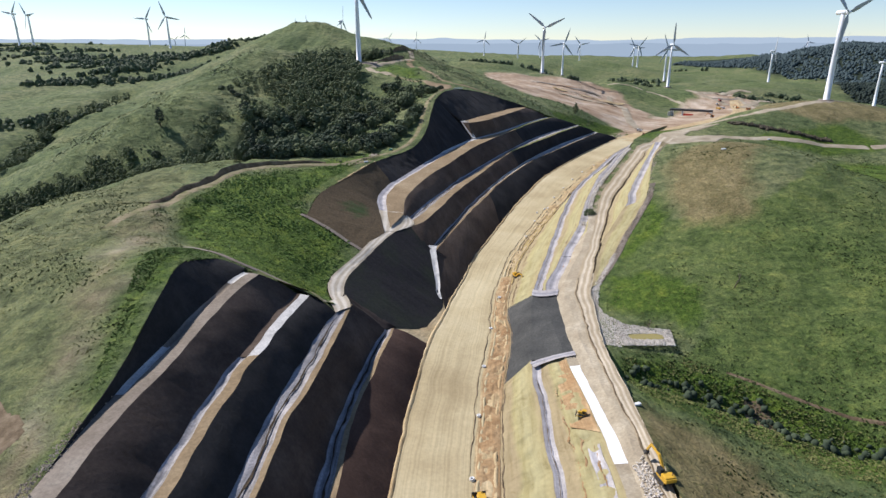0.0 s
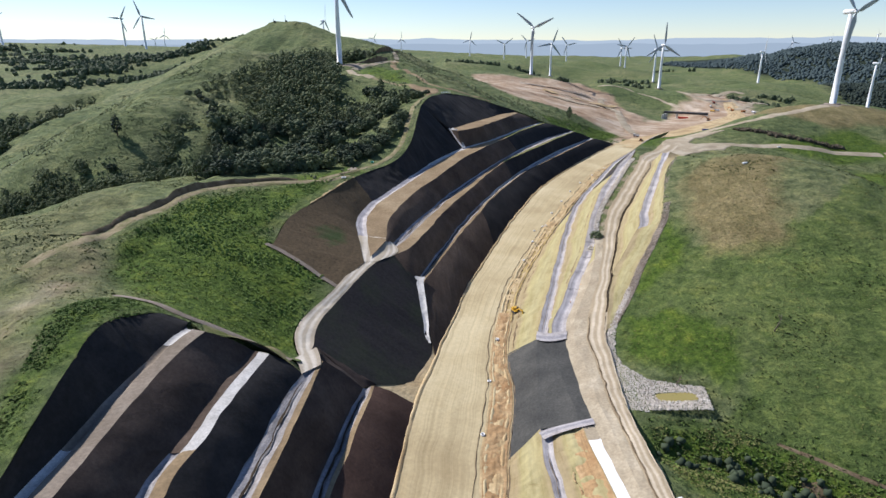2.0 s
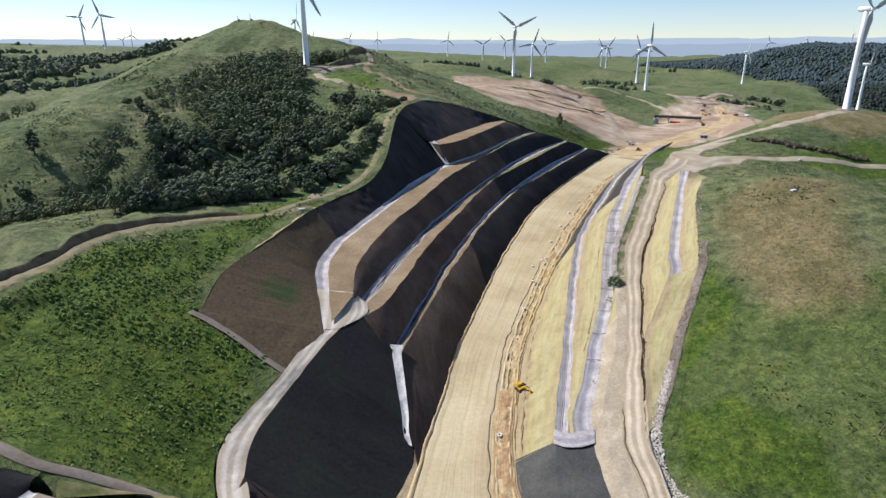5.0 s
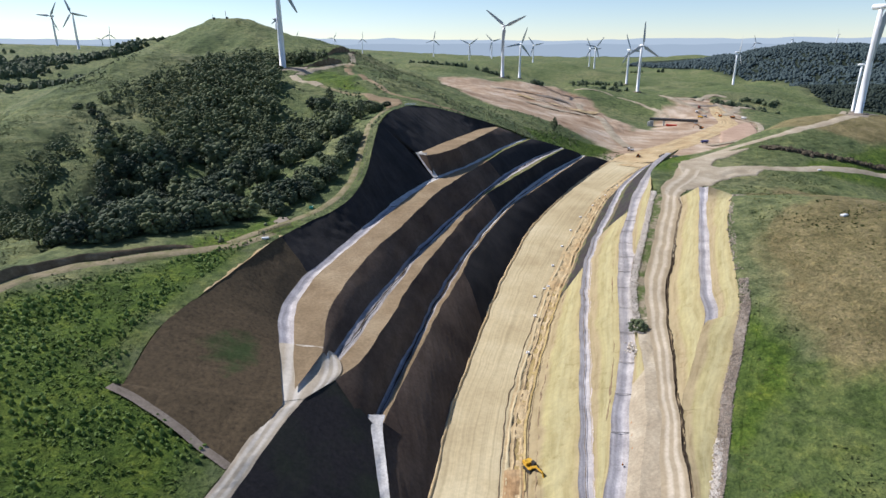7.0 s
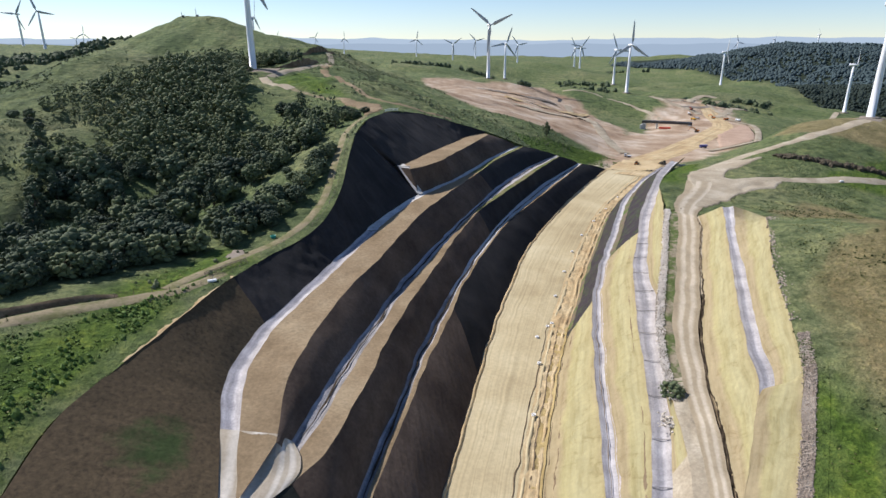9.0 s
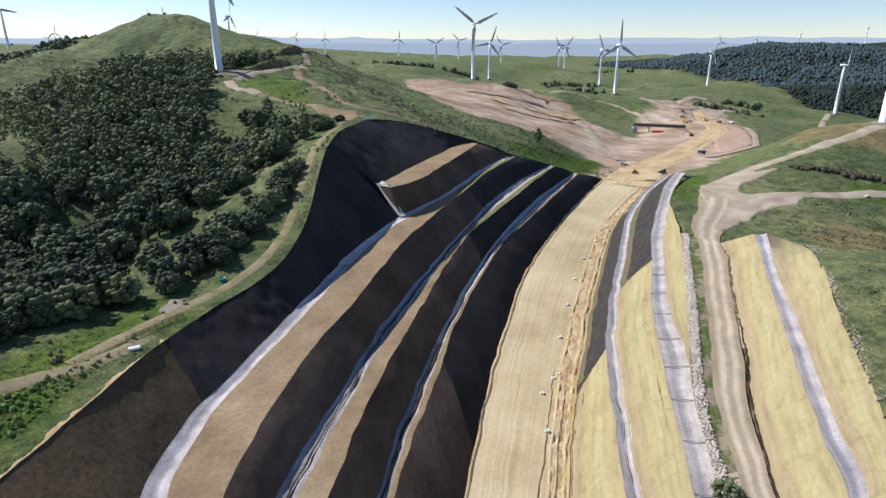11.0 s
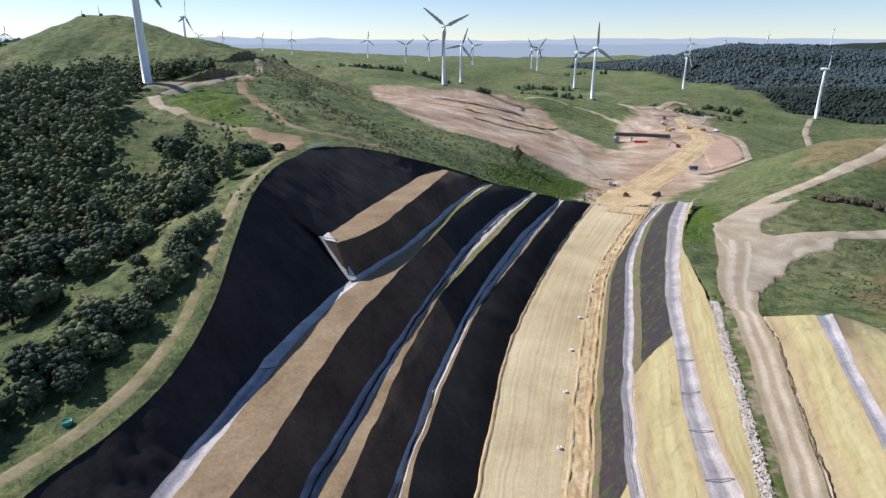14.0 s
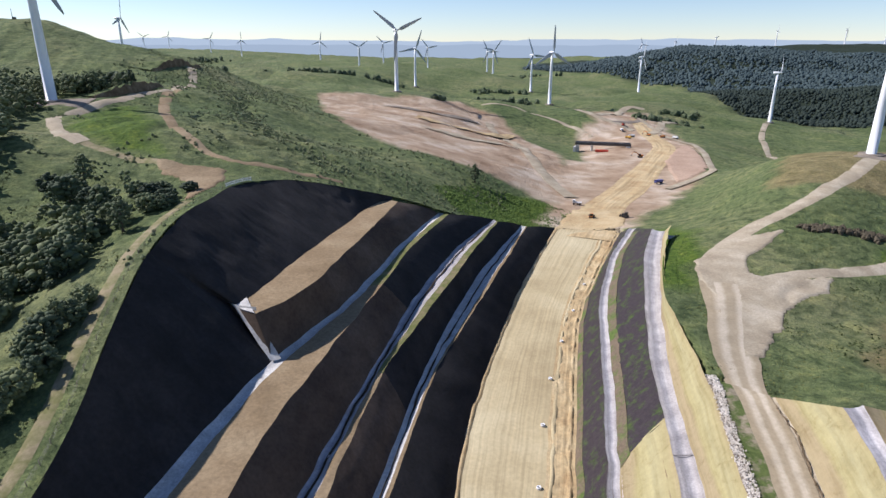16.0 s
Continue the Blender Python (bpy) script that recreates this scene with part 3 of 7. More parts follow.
TIP = np.array([10.5, 420.0, 38.4])
TOP_TOE = [tuple(TIP)] + TOE_5


def between(a, b, share, n=40):
    """A line that lies the given share of the way from a to b."""
    return smooth_line(a, n) * (1 - share) + smooth_line(b, n) * share


def widening(a, b, near, far, y0, y1, n=60):
    """A line between a and b whose share grows from near to far as y goes from y0 to y1."""
    p, q = smooth_line(a, n), smooth_line(b, n)
    share = near + (far - near) * np.clip((p[:, 1:2] - y0) / (y1 - y0), 0, 1)
    return p * (1 - share) + q * share


def stretch(line, y0, y1, n=40):
    """The piece of a line from y0 to y1."""
    p = smooth_line(line, 600)
    p = p[(p[:, 1] >= y0) & (p[:, 1] <= y1)]
    return p[np.linspace(0, len(p) - 1, n).astype(int)]


# carriageway: rolled clay, a loose orange margin and its rutted edge
shoulder = between(ROAD_LEFT, ROAD_RIGHT, 0.74)
strip("road", ROAD_LEFT, shoulder, ROAD, "wide unpaved road of pale rolled clay", "road", 500, 30, 0.03, grain=11)
strip("road_margin", shoulder, ROAD_RIGHT, MARGIN, "loose orange earth along the road's edge", "road margin", 700, 26, 0.36, grain=2.6, seed=3)
strip("road_ridge", between(ROAD_LEFT, ROAD_RIGHT, 0.77), between(ROAD_LEFT, ROAD_RIGHT, 0.81), ROAD, "low windrow of clay along the road's edge", "earth berm", 700, 6, 0.25, -0.2, grain=2.0, seed=8)
strip("road_ridge_outer", between(ROAD_LEFT, ROAD_RIGHT, 0.92), between(ROAD_LEFT, ROAD_RIGHT, 0.97), MARGIN, "rough windrow of earth beside the road", "earth berm", 700, 6, 0.35, -0.28, grain=2.4, seed=9)
strip("orange_spoil", stretch(between(ROAD_LEFT, ROAD_RIGHT, 0.765, 80), 60, 238) + [0, 0, 0.12], stretch(between(ROAD_LEFT, ROAD_RIGHT, 0.985, 80), 60, 238) + [0, 0, 0.12], ORANGE, "churned orange clay beside the road", "earth berm", 400, 16, 0.4, -0.1, grain=2.2)
strip("road_berm", between(ROAD_LEFT, ROAD_RIGHT, -0.03), between(ROAD_LEFT, ROAD_RIGHT, 0.03), MARGIN, "low earth berm at the foot of the slope", "earth berm", 500, 6, 0.12, -0.5)

# left batters, benches and their stone drains; past the seams the matting is blacker and the bench edges are grassed
strip("batter_lowest", stretch(CREST_1, 200, 335), stretch(ROAD_LEFT, 205, 311), MAT_BROWN, "dark brown matted cut slope beside the road", "cut slope", rough=0.16, grain=5.0)
strip("batter_lowest_far", stretch(CREST_1, 334, 560), stretch(ROAD_LEFT, 310, 560), MAT_BLACK, "black matted cut slope beside the road", "cut slope", rough=0.16, grain=5.0)
# far reaches take paler stone to offset the shade that falls on them
drain_1 = widening(TOE_2, CREST_1, 0.62, 0.82, 330, 430)
strip("drain_lowest", stretch(TOE_2, 200, 345), stretch(drain_1, 200, 345), DRAIN_SHADED, "stone-lined drain at the back of the lowest bench", "drain", 200, 8, 0.16, 0.4)
strip("drain_lowest_far", stretch(TOE_2, 344, 560), stretch(drain_1, 344, 560), PALE, "pale stone drain at the back of the lowest bench", "drain", 240, 8, 0.14, 0.2)
strip("bench_lowest", drain_1, CREST_1, BENCH, "narrow earth bench on the cut slope", "bench", 300, 5, 0.1)
strip("batter_second", stretch(CREST_2, 200, 412), stretch(TOE_2, 200, 405), MAT_BROWN, "dark brown matted cut slope between benches", "cut slope", rough=0.16, grain=5.0)
strip("batter_second_far", stretch(CREST_2, 411, 560), stretch(TOE_2, 404, 560), MAT_BLACK, "black matted cut slope between benches", "cut slope", rough=0.16, grain=5.0)
drain_2 = widening(TOE_3, CREST_2, 0.42, 0.66, 330, 440)
strip("drain_second", stretch(TOE_3, 200, 345), stretch(drain_2, 200, 345), DRAIN_SHADED, "stone-lined drain at the back of the second bench", "drain", 200, 8, 0.16, 0.4)
strip("drain_second_far", stretch(TOE_3, 344, 560), stretch(drain_2, 344, 560), DRAIN, "pale stone drain at the back of the second bench", "drain", 240, 8, 0.14, 0.2)
strip("bench_second", stretch(drain_2, 200, 412), stretch(CREST_2, 200, 412), BENCH, "sunlit earth bench on the cut slope", "bench", 300, 6, 0.12)
strip("bench_second_far", stretch(drain_2, 411, 560), stretch(CREST_2, 411, 560), SEEDED, "grass-seeded bench edge on the cut slope", "bench", 200, 6, 0.12)
strip("batter_third", stretch(CREST_3, 200, 446), stretch(TOE_3, 200, 446), MAT_BROWN, "dark brown matted cut slope between benches", "cut slope", rough=0.16, grain=5.0)
strip("batter_third_far", stretch(CREST_3, 445, 560), stretch(TOE_3, 445, 560), MAT_BLACK, "black matted cut slope between benches", "cut slope", rough=0.16, grain=5.0)
drain_3 = widening(TOE_4, CREST_3, 0.27, 0.5, 400, 470)
strip("drain_third", stretch(TOE_4, 261, 365, 60), stretch(drain_3, 259.5, 365, 60), DRAIN, "grey stone drain at the back of the wide bench", "drain", 260, 8, 0.1, 0.5)
strip("drain_third_far", stretch(TOE_4, 364.5, 560, 60), stretch(drain_3, 364.5, 560, 60), PALE, "white stone drain at the back of the wide bench", "drain", 260, 8, 0.1, 0.25)
strip("bench_third", stretch(drain_3, 200, 446), stretch(CREST_3, 200, 446), BENCH, "wide sunlit earth bench on the cut slope", "bench", 300, 12, 0.14)
strip("bench_third_far", stretch(drain_3, 445, 560), stretch(CREST_3, 445, 560), SEEDED, "grass-seeded bench edge on the cut slope", "bench", 200, 6, 0.14)
strip("batter_fourth", CREST_4, TOE_4[8:], MAT_BROWN, "dark brown matted cut slope below the top bench", "cut slope", rough=0.16, grain=5.0)
strip("bench_top", TOE_5, CREST_4, BENCH, "short top bench of bare earth", "bench", 160, 8, 0.14)
seam = 5
strip("batter_top_near", top_a[:seam], stretch(TOE_4, 230, 300), SPROUTING, "brown seeded slope with a green patch above the track", "cut slope", rough=0.3)
strip("batter_top_mid", top_a[seam - 1:], [tuple(stretch(TOE_4, 230, 300)[-1])] + TOE_4[4:9], MAT_BLACK, "dark matted upper cut slope under the pasture", "cut slope", 260, 12, 0.4, 0.02)
strip("batter_top_far", top_b, TOP_TOE, MAT_BLACK, "steep black matted slope at the head of the cutting", "cut slope", 260, 12, 0.4, 0.02)
corner_top, corner_toe = np.array(top_b[0]), np.array(TOE_4[8], float)
strip("batter_corner", [corner_top, (corner_top + TIP) / 2, TIP], [corner_top, (corner_top + corner_toe) / 2, corner_toe], MAT_BLACK, "dark matted corner of the cut slope", "cut slope", 40, 8, 0.15, 0.02)
strip("batter_nose", [TIP, (TIP + CREST_4[0]) / 2 + [0, -0.6, 0], CREST_4[0]], [corner_toe + [0, 0, -0.05], corner_toe + [0.3, 0.3, 0], corner_toe + [0.6, 0.6, 0]], MAT_BROWN, "brown nose of the top bench", "cut slope", 30)
nose_top, out = np.array(CREST_4[0]), np.array([-0.35, -0.75, 0.4])
strip("nose_chute", [TIP * (1 - k) + corner_toe * k + (nose_top - TIP) * 0.3 * (1 - k) + out for k in (-0.06, 0.3, 0.65, 1.0)],
      [TIP * (1 - k) + corner_toe * k + (nose_top - TIP) * (0.3 + 0.4 * (1 - k) ** 2) * (1 - k) + out + [2.6, 0.2, 0.1] for k in (-0.06, 0.3, 0.65, 1.0)], PALE, "grey stone chute down from the top bench", "drain", 30, 6, 0.2, 0.2, grain=1.5)
strip("bench_tip", np.array([TIP, (TIP + TOE_5[0]) / 2, TOE_5[0]]) + [0, 0, 0.35], np.array([TIP + [0, -0.01, 0], (TIP + CREST_4[0]) / 2 + [0, -0.6, 0], CREST_4[0]]) + [0, 0, 0.35], PALE, "white stone collar at the end of the top bench", "bench", 20, 5, 0.1)
strip("slope_rim", [(p[0] - 1.1, p[1] + 0.4, p[2] + 0.12) for p in on_land(TOP_A[2:5], 0.12)], [(p[0] + 0.2, p[1], p[2] + 0.12) for p in on_land(TOP_A[2:5], 0.12)], MARGIN, "pale scraped edge above the brown slope", "ground", 120, 4, 0.12, grain=1.6)
FOOT = [(-56.7, 234.5), (-51, 232.5), (-45, 229.5), (-38, 225.5), (-31, 221)]
foot = on_land(FOOT, 0.3)
strip("path_brown_slope", foot, foot + [-0.9, -1.7, 0], GREYBENCH, "narrow grey concrete path below the brown slope", "path", 60, 4, 0.03)
strip("brown_slope_foot", foot + [0, 0, -0.1], np.linspace(top_a[0], stretch(TOE_4, 230, 300)[0], 5) + [0, 0.05, 0.02], SPROUTING, "brown seeded slope above the path", "cut slope", 60)
strip("track_junction", [tuple(stretch(TOE_4, 261, 560)[0]), (-27.6, 252, 17.1), (-26.6, 244, 16), (-26, 239, 15.4)], [(-17.5, 259, 18), (-17.6, 252, 15.7), (-18.6, 246, 15.0), (-20, 241, 14.7)], RUTTED_PALE, "pale gravel track leading onto the wide bench", "track", 60, 12, 0.06)
strip("bench_junction", [(-14.6, 260, 15.3), (-13.2, 256, 15.05), (-12.8, 252, 14.7), (-14, 249, 14.4)], [(-17.5, 259, 18), (-17.6, 252, 15.75), (-18.6, 246, 15.05), (-20, 241, 14.75)], RUTTED_PALE, "pale gravel where two benches meet", "track", 60, 10, 0.05)
GULLY_TOP = [(-14, 249, 14.3), (-20, 241, 14.6), (-25, 227, 13.6), (-31, 211, 11.4), (-34, 198, 10), (-33.5, 188, 9)]
GULLY_TOE = [(-4, 240.5, 5.6), (-2.5, 226, 1), (0, 211, -4.5), (-5.5, 192, -5.5), (-16, 184, -1.8)]
strip("gully_chute", [(-9.5, 244, 8.4), (-5.9, 240, 6.5), (-4, 228, 2.5), (-1.8, 213, -3.1)], [(-2.4, 244.5, 7.2), (-3, 239.5, 6.2), (-1.9, 227.5, 2.3), (-0.4, 212, -3.5)], PALE, "white stone chute down the gully", "drain", 60, 8, 0.3, 0.2, grain=1.6)
strip("gully_slope", GULLY_TOP, GULLY_TOE, GULLY_MAT, "steep black slope between the two cuttings", "cut slope")
TRACK_LEFT = [(-26, 239, 15.35), (-28, 232, 14.9), (-31, 221, 14), (-36, 208, 12.2), (-39.5, 198, 11), (-39, 189, 10.5), (-36, 180, 10.4), (-34, 174, 10.6)]
strip("road_gully_edge", GULLY_TOE[:4], stretch(ROAD_LEFT, 192, 243)[::-1], MARGIN, "loose earth at the foot of the gully", "earth berm", 100, 6, 0.15)
strip("road_nose_edge", [(-5.5, 192, -5.5), (-11, 188, -3.7), (-16.5, 184, -1.8)], [(-2.6, 193, -6.4), (-3.8, 187.5, -6.7), (-5, 182, -7)], MARGIN, "loose earth at the foot of the gully", "earth berm", 60, 6, 0.15)
strip("bench_track", TRACK_LEFT, GULLY_TOP[1:] + [(-31, 174, 10)], RUTTED_PALE, "pale gravel access track round the gully", "track")

# ---- nearer cutting ----
NEAR_CREST_1 = [(-24, 40, -5.5), (-23, 105, -3), (-23, 131, -1.9), (-21, 148, -1), (-18, 165, -0.3), (-16.5, 184, -1.8)]
NEAR_TOE_2 = [(-30, 40, -5.5), (-28, 105, -3), (-27, 128, -2), (-24, 154, -0.9), (-19.5, 181, -0.8)]
NEAR_CREST_2 = [(-35, 40, 6.5), (-35, 109, 8.8), (-33, 126, 9.2), (-31, 145, 9.7), (-29, 178, 9.6)]
NEAR_TOE_3 = [(-40, 40, 6.5), (-40, 109, 8.8), (-38, 135, 9.5), (-36, 152, 10), (-33.5, 170, 10.4)]
NEAR_CREST_3 = [(-47.8, 40, 14), (-47.3, 101, 15.6), (-46.8, 116, 16), (-45.8, 129, 16.4), (-43.8, 145, 16.6), (-41.3, 171, 15.6)]
NEAR_TOE_4 = [(-51.8, 40, 14), (-51.8, 102, 15.7), (-51.8, 116, 16), (-49.8, 132, 16.4), (-47.8, 152, 16.9), (-45.8, 172, 16.2)]
NEAR_CREST_4 = [(-59, 40, 21.5), (-60.3, 90, 22.8), (-60, 103, 23.2), (-59, 115, 23.5), (-58, 133, 24), (-57, 153, 24.6), (-54, 165, 25)]
NEAR_TOE_5 = [(-63, 40, 21.5), (-65, 90, 22.8), (-65, 103, 23.2), (-65, 111, 23.4), (-64, 124, 23.8), (-63, 141, 24.2), (-61, 160, 24.8), (-59, 167, 25)]
NEAR_TOP = [(-63.6, 40), (-65.5, 90), (-65.6, 103), (-66, 113), (-67, 122), (-68.6, 136), (-70.5, 154), (-66, 168), (-59.5, 170)]
near_top = on_land(NEAR_TOP, 0.1)
near_drain_1, near_drain_2 = between(NEAR_TOE_2, NEAR_CREST_1, 0.7), between(NEAR_TOE_3, NEAR_CREST_2, 0.75)
near_drain_3, near_drain_4 = between(NEAR_TOE_4, NEAR_CREST_3, 0.45), between(NEAR_TOE_5, NEAR_CREST_4, 0.36)
strip("near_batter_lowest", NEAR_CREST_1, ROAD_LEFT[:4], MAT_RUST, "rust-brown matted cut slope beside the road", "cut slope", rough=0.16, grain=5.0)
strip("near_drain_lowest", NEAR_TOE_2, near_drain_1, DRAIN_SHADED, "blue-grey stone drain in the shade", "drain", 200, 8, 0.16, 0.4)
strip("near_bench_lowest", near_drain_1, NEAR_CREST_1, BENCH, "narrow earth bench edge on the cut slope", "bench", 200, 5, 0.1)
strip("near_batter_second", NEAR_CREST_2, NEAR_TOE_2, MAT_UMBER, "dark brown matted cut slope between benches", "cut slope", rough=0.16, grain=5.0)
strip("near_drain_second", NEAR_TOE_3, near_drain_2, DRAIN_SHADED, "blue-grey stone drain in the shade", "drain", 200, 8, 0.16, 0.4)
strip("near_bench_second", near_drain_2, NEAR_CREST_2, BENCH, "narrow earth bench edge on the cut slope", "bench", 200, 5, 0.1)
strip("near_batter_third", NEAR_CREST_3, NEAR_TOE_3, MAT_BLACK, "black matted cut slope between benches", "cut slope", rough=0.16, grain=5.0)
strip("near_drain_third", stretch(NEAR_TOE_4, 30, 132), stretch(near_drain_3, 30, 132), DRAIN_SHADED, "grey stone drain in the shade", "drain", 200, 8, 0.16, 0.4)
strip("near_bench_third", stretch(near_drain_3, 30, 132), stretch(NEAR_CREST_3, 30, 132), BENCH, "earth bench edge on the cut slope", "bench", 200, 5, 0.1)
stone_back = between(NEAR_TOE_4, NEAR_CREST_3, 0.42, 80)
strip("near_bench_stone", stretch(stone_back, 131, 180), stretch(NEAR_CREST_3, 131, 180), PALE, "bench surfaced with white stone", "bench", 100, 6, 0.08)
# brown strip paints the shade over the back of this bench
strip("near_bench_back", stretch(NEAR_TOE_4, 131, 180), stretch(stone_back, 131, 180), MAT_BROWN, "back of the white bench, coloured dark for shade", "bench", 100, 6, 0.08, 0.05)
strip("near_batter_fourth", NEAR_CREST_4, NEAR_TOE_4, MAT_UMBER, "dark brown matted cut slope between benches", "cut slope", rough=0.16, grain=5.0)
strip("near_drain_top", stretch(NEAR_TOE_5, 103, 123), stretch(near_drain_4, 103, 123), PALE, "white stone drain on the top bench", "drain", 60, 8, 0.06, 0.3)
# middle reach of the white drain, greyed in colour for shade
strip("near_drain_top_shaded", stretch(NEAR_TOE_5, 122, 160), stretch(near_drain_4, 122, 160), GREYBENCH, "drain on the top bench, coloured grey for the slope's shade", "drain", 100, 8, 0.06, 0.5)
strip("near_drain_top_end", stretch(NEAR_TOE_5, 159, 170), stretch(near_drain_4, 159, 170), PALE, "white stone drain on the top bench", "drain", 60, 8, 0.06, 0.3)
strip("near_bench_top", stretch(near_drain_4, 103, 170), stretch(NEAR_CREST_4, 103, 170), GREYBENCH, "brown earth bench on the cut slope", "bench", 200, 6, 0.1)
strip("near_bench_top_end", stretch(NEAR_TOE_5, 30, 104), stretch(NEAR_CREST_4, 30, 104), GREYBENCH, "grey stony bench on the cut slope", "bench", 100, 6, 0.1)
# black stands in for shade here; the gentle slope catches the sun
strip("near_batter_top", near_top, NEAR_TOE_5, MAT_BLACK, "dark matted upper cut slope under the pasture", "cut slope", rough=0.16, grain=5.0)
strip("near_end_face", [(-54, 165, 25), (-45.8, 174, 17.4), (-41.5, 171, 17.2), (-33.5, 170, 10.4)], [(-56, 169, 25), (-47.5, 176, 16), (-41, 176, 14.5), (-36, 174, 11.2)], SEEDED, "narrow seeded bank along the field's edge", "track", 60)
strip("track_end", [(-36.5, 176.5, 11.3), (-35, 173, 11.1), (-33.5, 169.5, 10.6)], [(-32.5, 186, 9.4), (-30, 179, 9.9), (-29.2, 175, 10.1)], RUTTED_PALE, "gravel end of the access track", "track", 30, 6, 0.05)
strip("near_nose", [(-29, 178, 9.6), (-31, 174, 10), (-33.5, 170, 10.4)], [(-19.5, 181, -0.8), (-24, 186, 2), (-33.5, 188, 9)], MAT_UMBER, "brown nose of the cut slope above the gully", "cut slope", 40)
strip("near_nose_low", [(-19.5, 181, -0.8), (-18, 183, -1.5), (-16.5, 184, -1.8)], [(-33.5, 188, 9), (-24, 187, 3), (-16, 184, -1.8)], MAT_UMBER, "brown nose of the cut slope above the gully", "cut slope", 40)

LEFT_DRAINS = [(TOE_2, drain_1, 236, 540), (TOE_3, drain_2, 258, 527), (NEAR_TOE_2, near_drain_1, 40, 180), (NEAR_TOE_3, near_drain_2, 40, 168)]

# ---- benches on the sunny side of the road ----
R1_LEFT = [(20, 40, -8), (25, 110, -6), (27, 163, -3.6), (30, 187, -1.2), (34, 208, 1.4), (42, 237, 2.8), (58, 290, 5.3), (71, 330, 7), (81, 355, 8.4), (103, 399, 10), (115, 423, 11), (132, 455, 12), (159, 495, 13.2), (186, 526, 14)]
R1_RIGHT = [(p[0] + 2.6, p[1] - 1.2, p[2]) for p in R1_LEFT]
R2_LEFT = [(36, 40, -2), (38.6, 110, -0.5), (38, 134, -0.2), (36.8, 160, 0), (38, 206, 1.8), (48, 233, 5), (62, 267, 9), (70, 290, 12.6), (80, 318, 14.3), (90, 344, 16), (106, 378, 18), (116, 399, 19.4), (132, 428, 21.2), (153, 462, 23.8), (174, 490, 25)]
R2_RIGHT = [(39, 40, -2), (41.6, 110, -0.4), (41, 134, -0.1), (39.8, 160, 0.2), (42, 205, 2), (52, 232, 5.2), (66, 266, 9.2), (74, 288, 12.6), (86, 316, 14.4), (94, 341, 16), (108, 373, 18), (120, 397, 19.4), (134, 422, 21), (153, 452, 23), (177, 486, 25)]
ROCK_LEFT = [(42, 60, -1), (43.6, 120, 1), (43, 160, 1.5), (45, 207, 3.6), (57, 235, 8.2), (63, 252, 11.2), (71, 284, 16.6), (81, 307, 20.6), (92, 329, 23.2), (109, 364, 26.2), (116, 378, 27), (135, 422, 26.7), (155, 453, 27.9), (179, 485, 27.8)]
TRACK_RIGHT = [(45, 60, 0), (48, 110, 2), (49, 135, 2.4), (49, 160, 2.6), (51, 181, 3.6), (54, 202, 5.6), (65, 236, 10.4), (82, 283, 17), (94, 306, 20.4), (105, 328, 23.2), (119, 354, 26.1), (124, 367, 27.2)]
R3_LEFT = [(80, 258, 20.5), (84, 266, 22.2), (88, 277, 24.2), (103, 309, 29), (114, 331, 32), (123.5, 351, 35.2)]
R3_RIGHT = [(82.6, 257.4, 20.6), (87.3, 265.3, 22.3), (91.2, 276.4, 24.3), (101.3, 297.4, 27.6), (113.4, 324.3, 31.6), (127.2, 350.2, 35.6)]
RIGHT_TOP = [(57, 205), (66, 222), (75, 237), (84, 250), (90, 259.5), (95, 272), (101.5, 289), (112, 308), (126, 330), (138, 348)]
right_top = on_land(RIGHT_TOP, 0.1)
strip("right_batter_near", stretch(R1_LEFT, 30, 166), stretch(ROAD_RIGHT, 30, 160), YELLOW, "yellow sandstone cut slope in the sun", "cut slope", 300, 10, 0.5)
strip("right_mat", stretch(R1_LEFT, 165, 206), stretch(ROAD_RIGHT, 159, 208), GEOTEXTILE, "dark grey geotextile laid over the slope", "ground cover", 100, 12, 0.2)
strip("right_mat_upper", stretch(R2_LEFT, 161, 204), stretch(R1_LEFT, 165, 206), GEOTEXTILE, "dark grey geotextile laid over the slope", "ground cover", 100, 12, 0.2)
strip("right_mat_back", stretch(R2_RIGHT, 159, 206), stretch(R2_LEFT, 160, 205), GEOTEXTILE, "dark grey geotextile laid over the slope", "ground cover", 60, 6, 0.1)
strip("right_batter_lowest", stretch(R1_LEFT, 205, 338), stretch(ROAD_RIGHT, 207, 330), YELLOW, "yellow sandstone cut slope in the sun", "cut slope", 300, 10, 0.45)
strip("right_batter_lowest_far", stretch(R1_LEFT, 337, 560), stretch(ROAD_RIGHT, 329, 560), WEEDY, "dark matted slope with weeds growing through", "cut slope", 300, 10, 0.3)
strip("right_drain_near", stretch(R1_LEFT, 30, 166), stretch(R1_RIGHT, 30, 166), DRAIN, "pale lilac gravel drain on the bench", "drain", 300, 8, 0.08, 0.4)
strip("right_drain_lowest", stretch(R1_LEFT, 204, 560), stretch(R1_RIGHT, 204, 560), DRAIN, "pale lilac gravel drain on the bench", "drain", 300, 8, 0.08, 0.4)
strip("right_terrace_near", stretch(R2_LEFT, 30, 162), stretch(R1_RIGHT, 30, 165), YELLOW, "rutted yellow clay terrace", "cut slope", 300, 12, 0.5)
strip("right_batter_second", stretch(R2_LEFT, 203, 378), stretch(R1_RIGHT, 205, 376), YELLOW, "smooth yellow cut slope in the sun", "cut slope", 300, 10, 0.25)
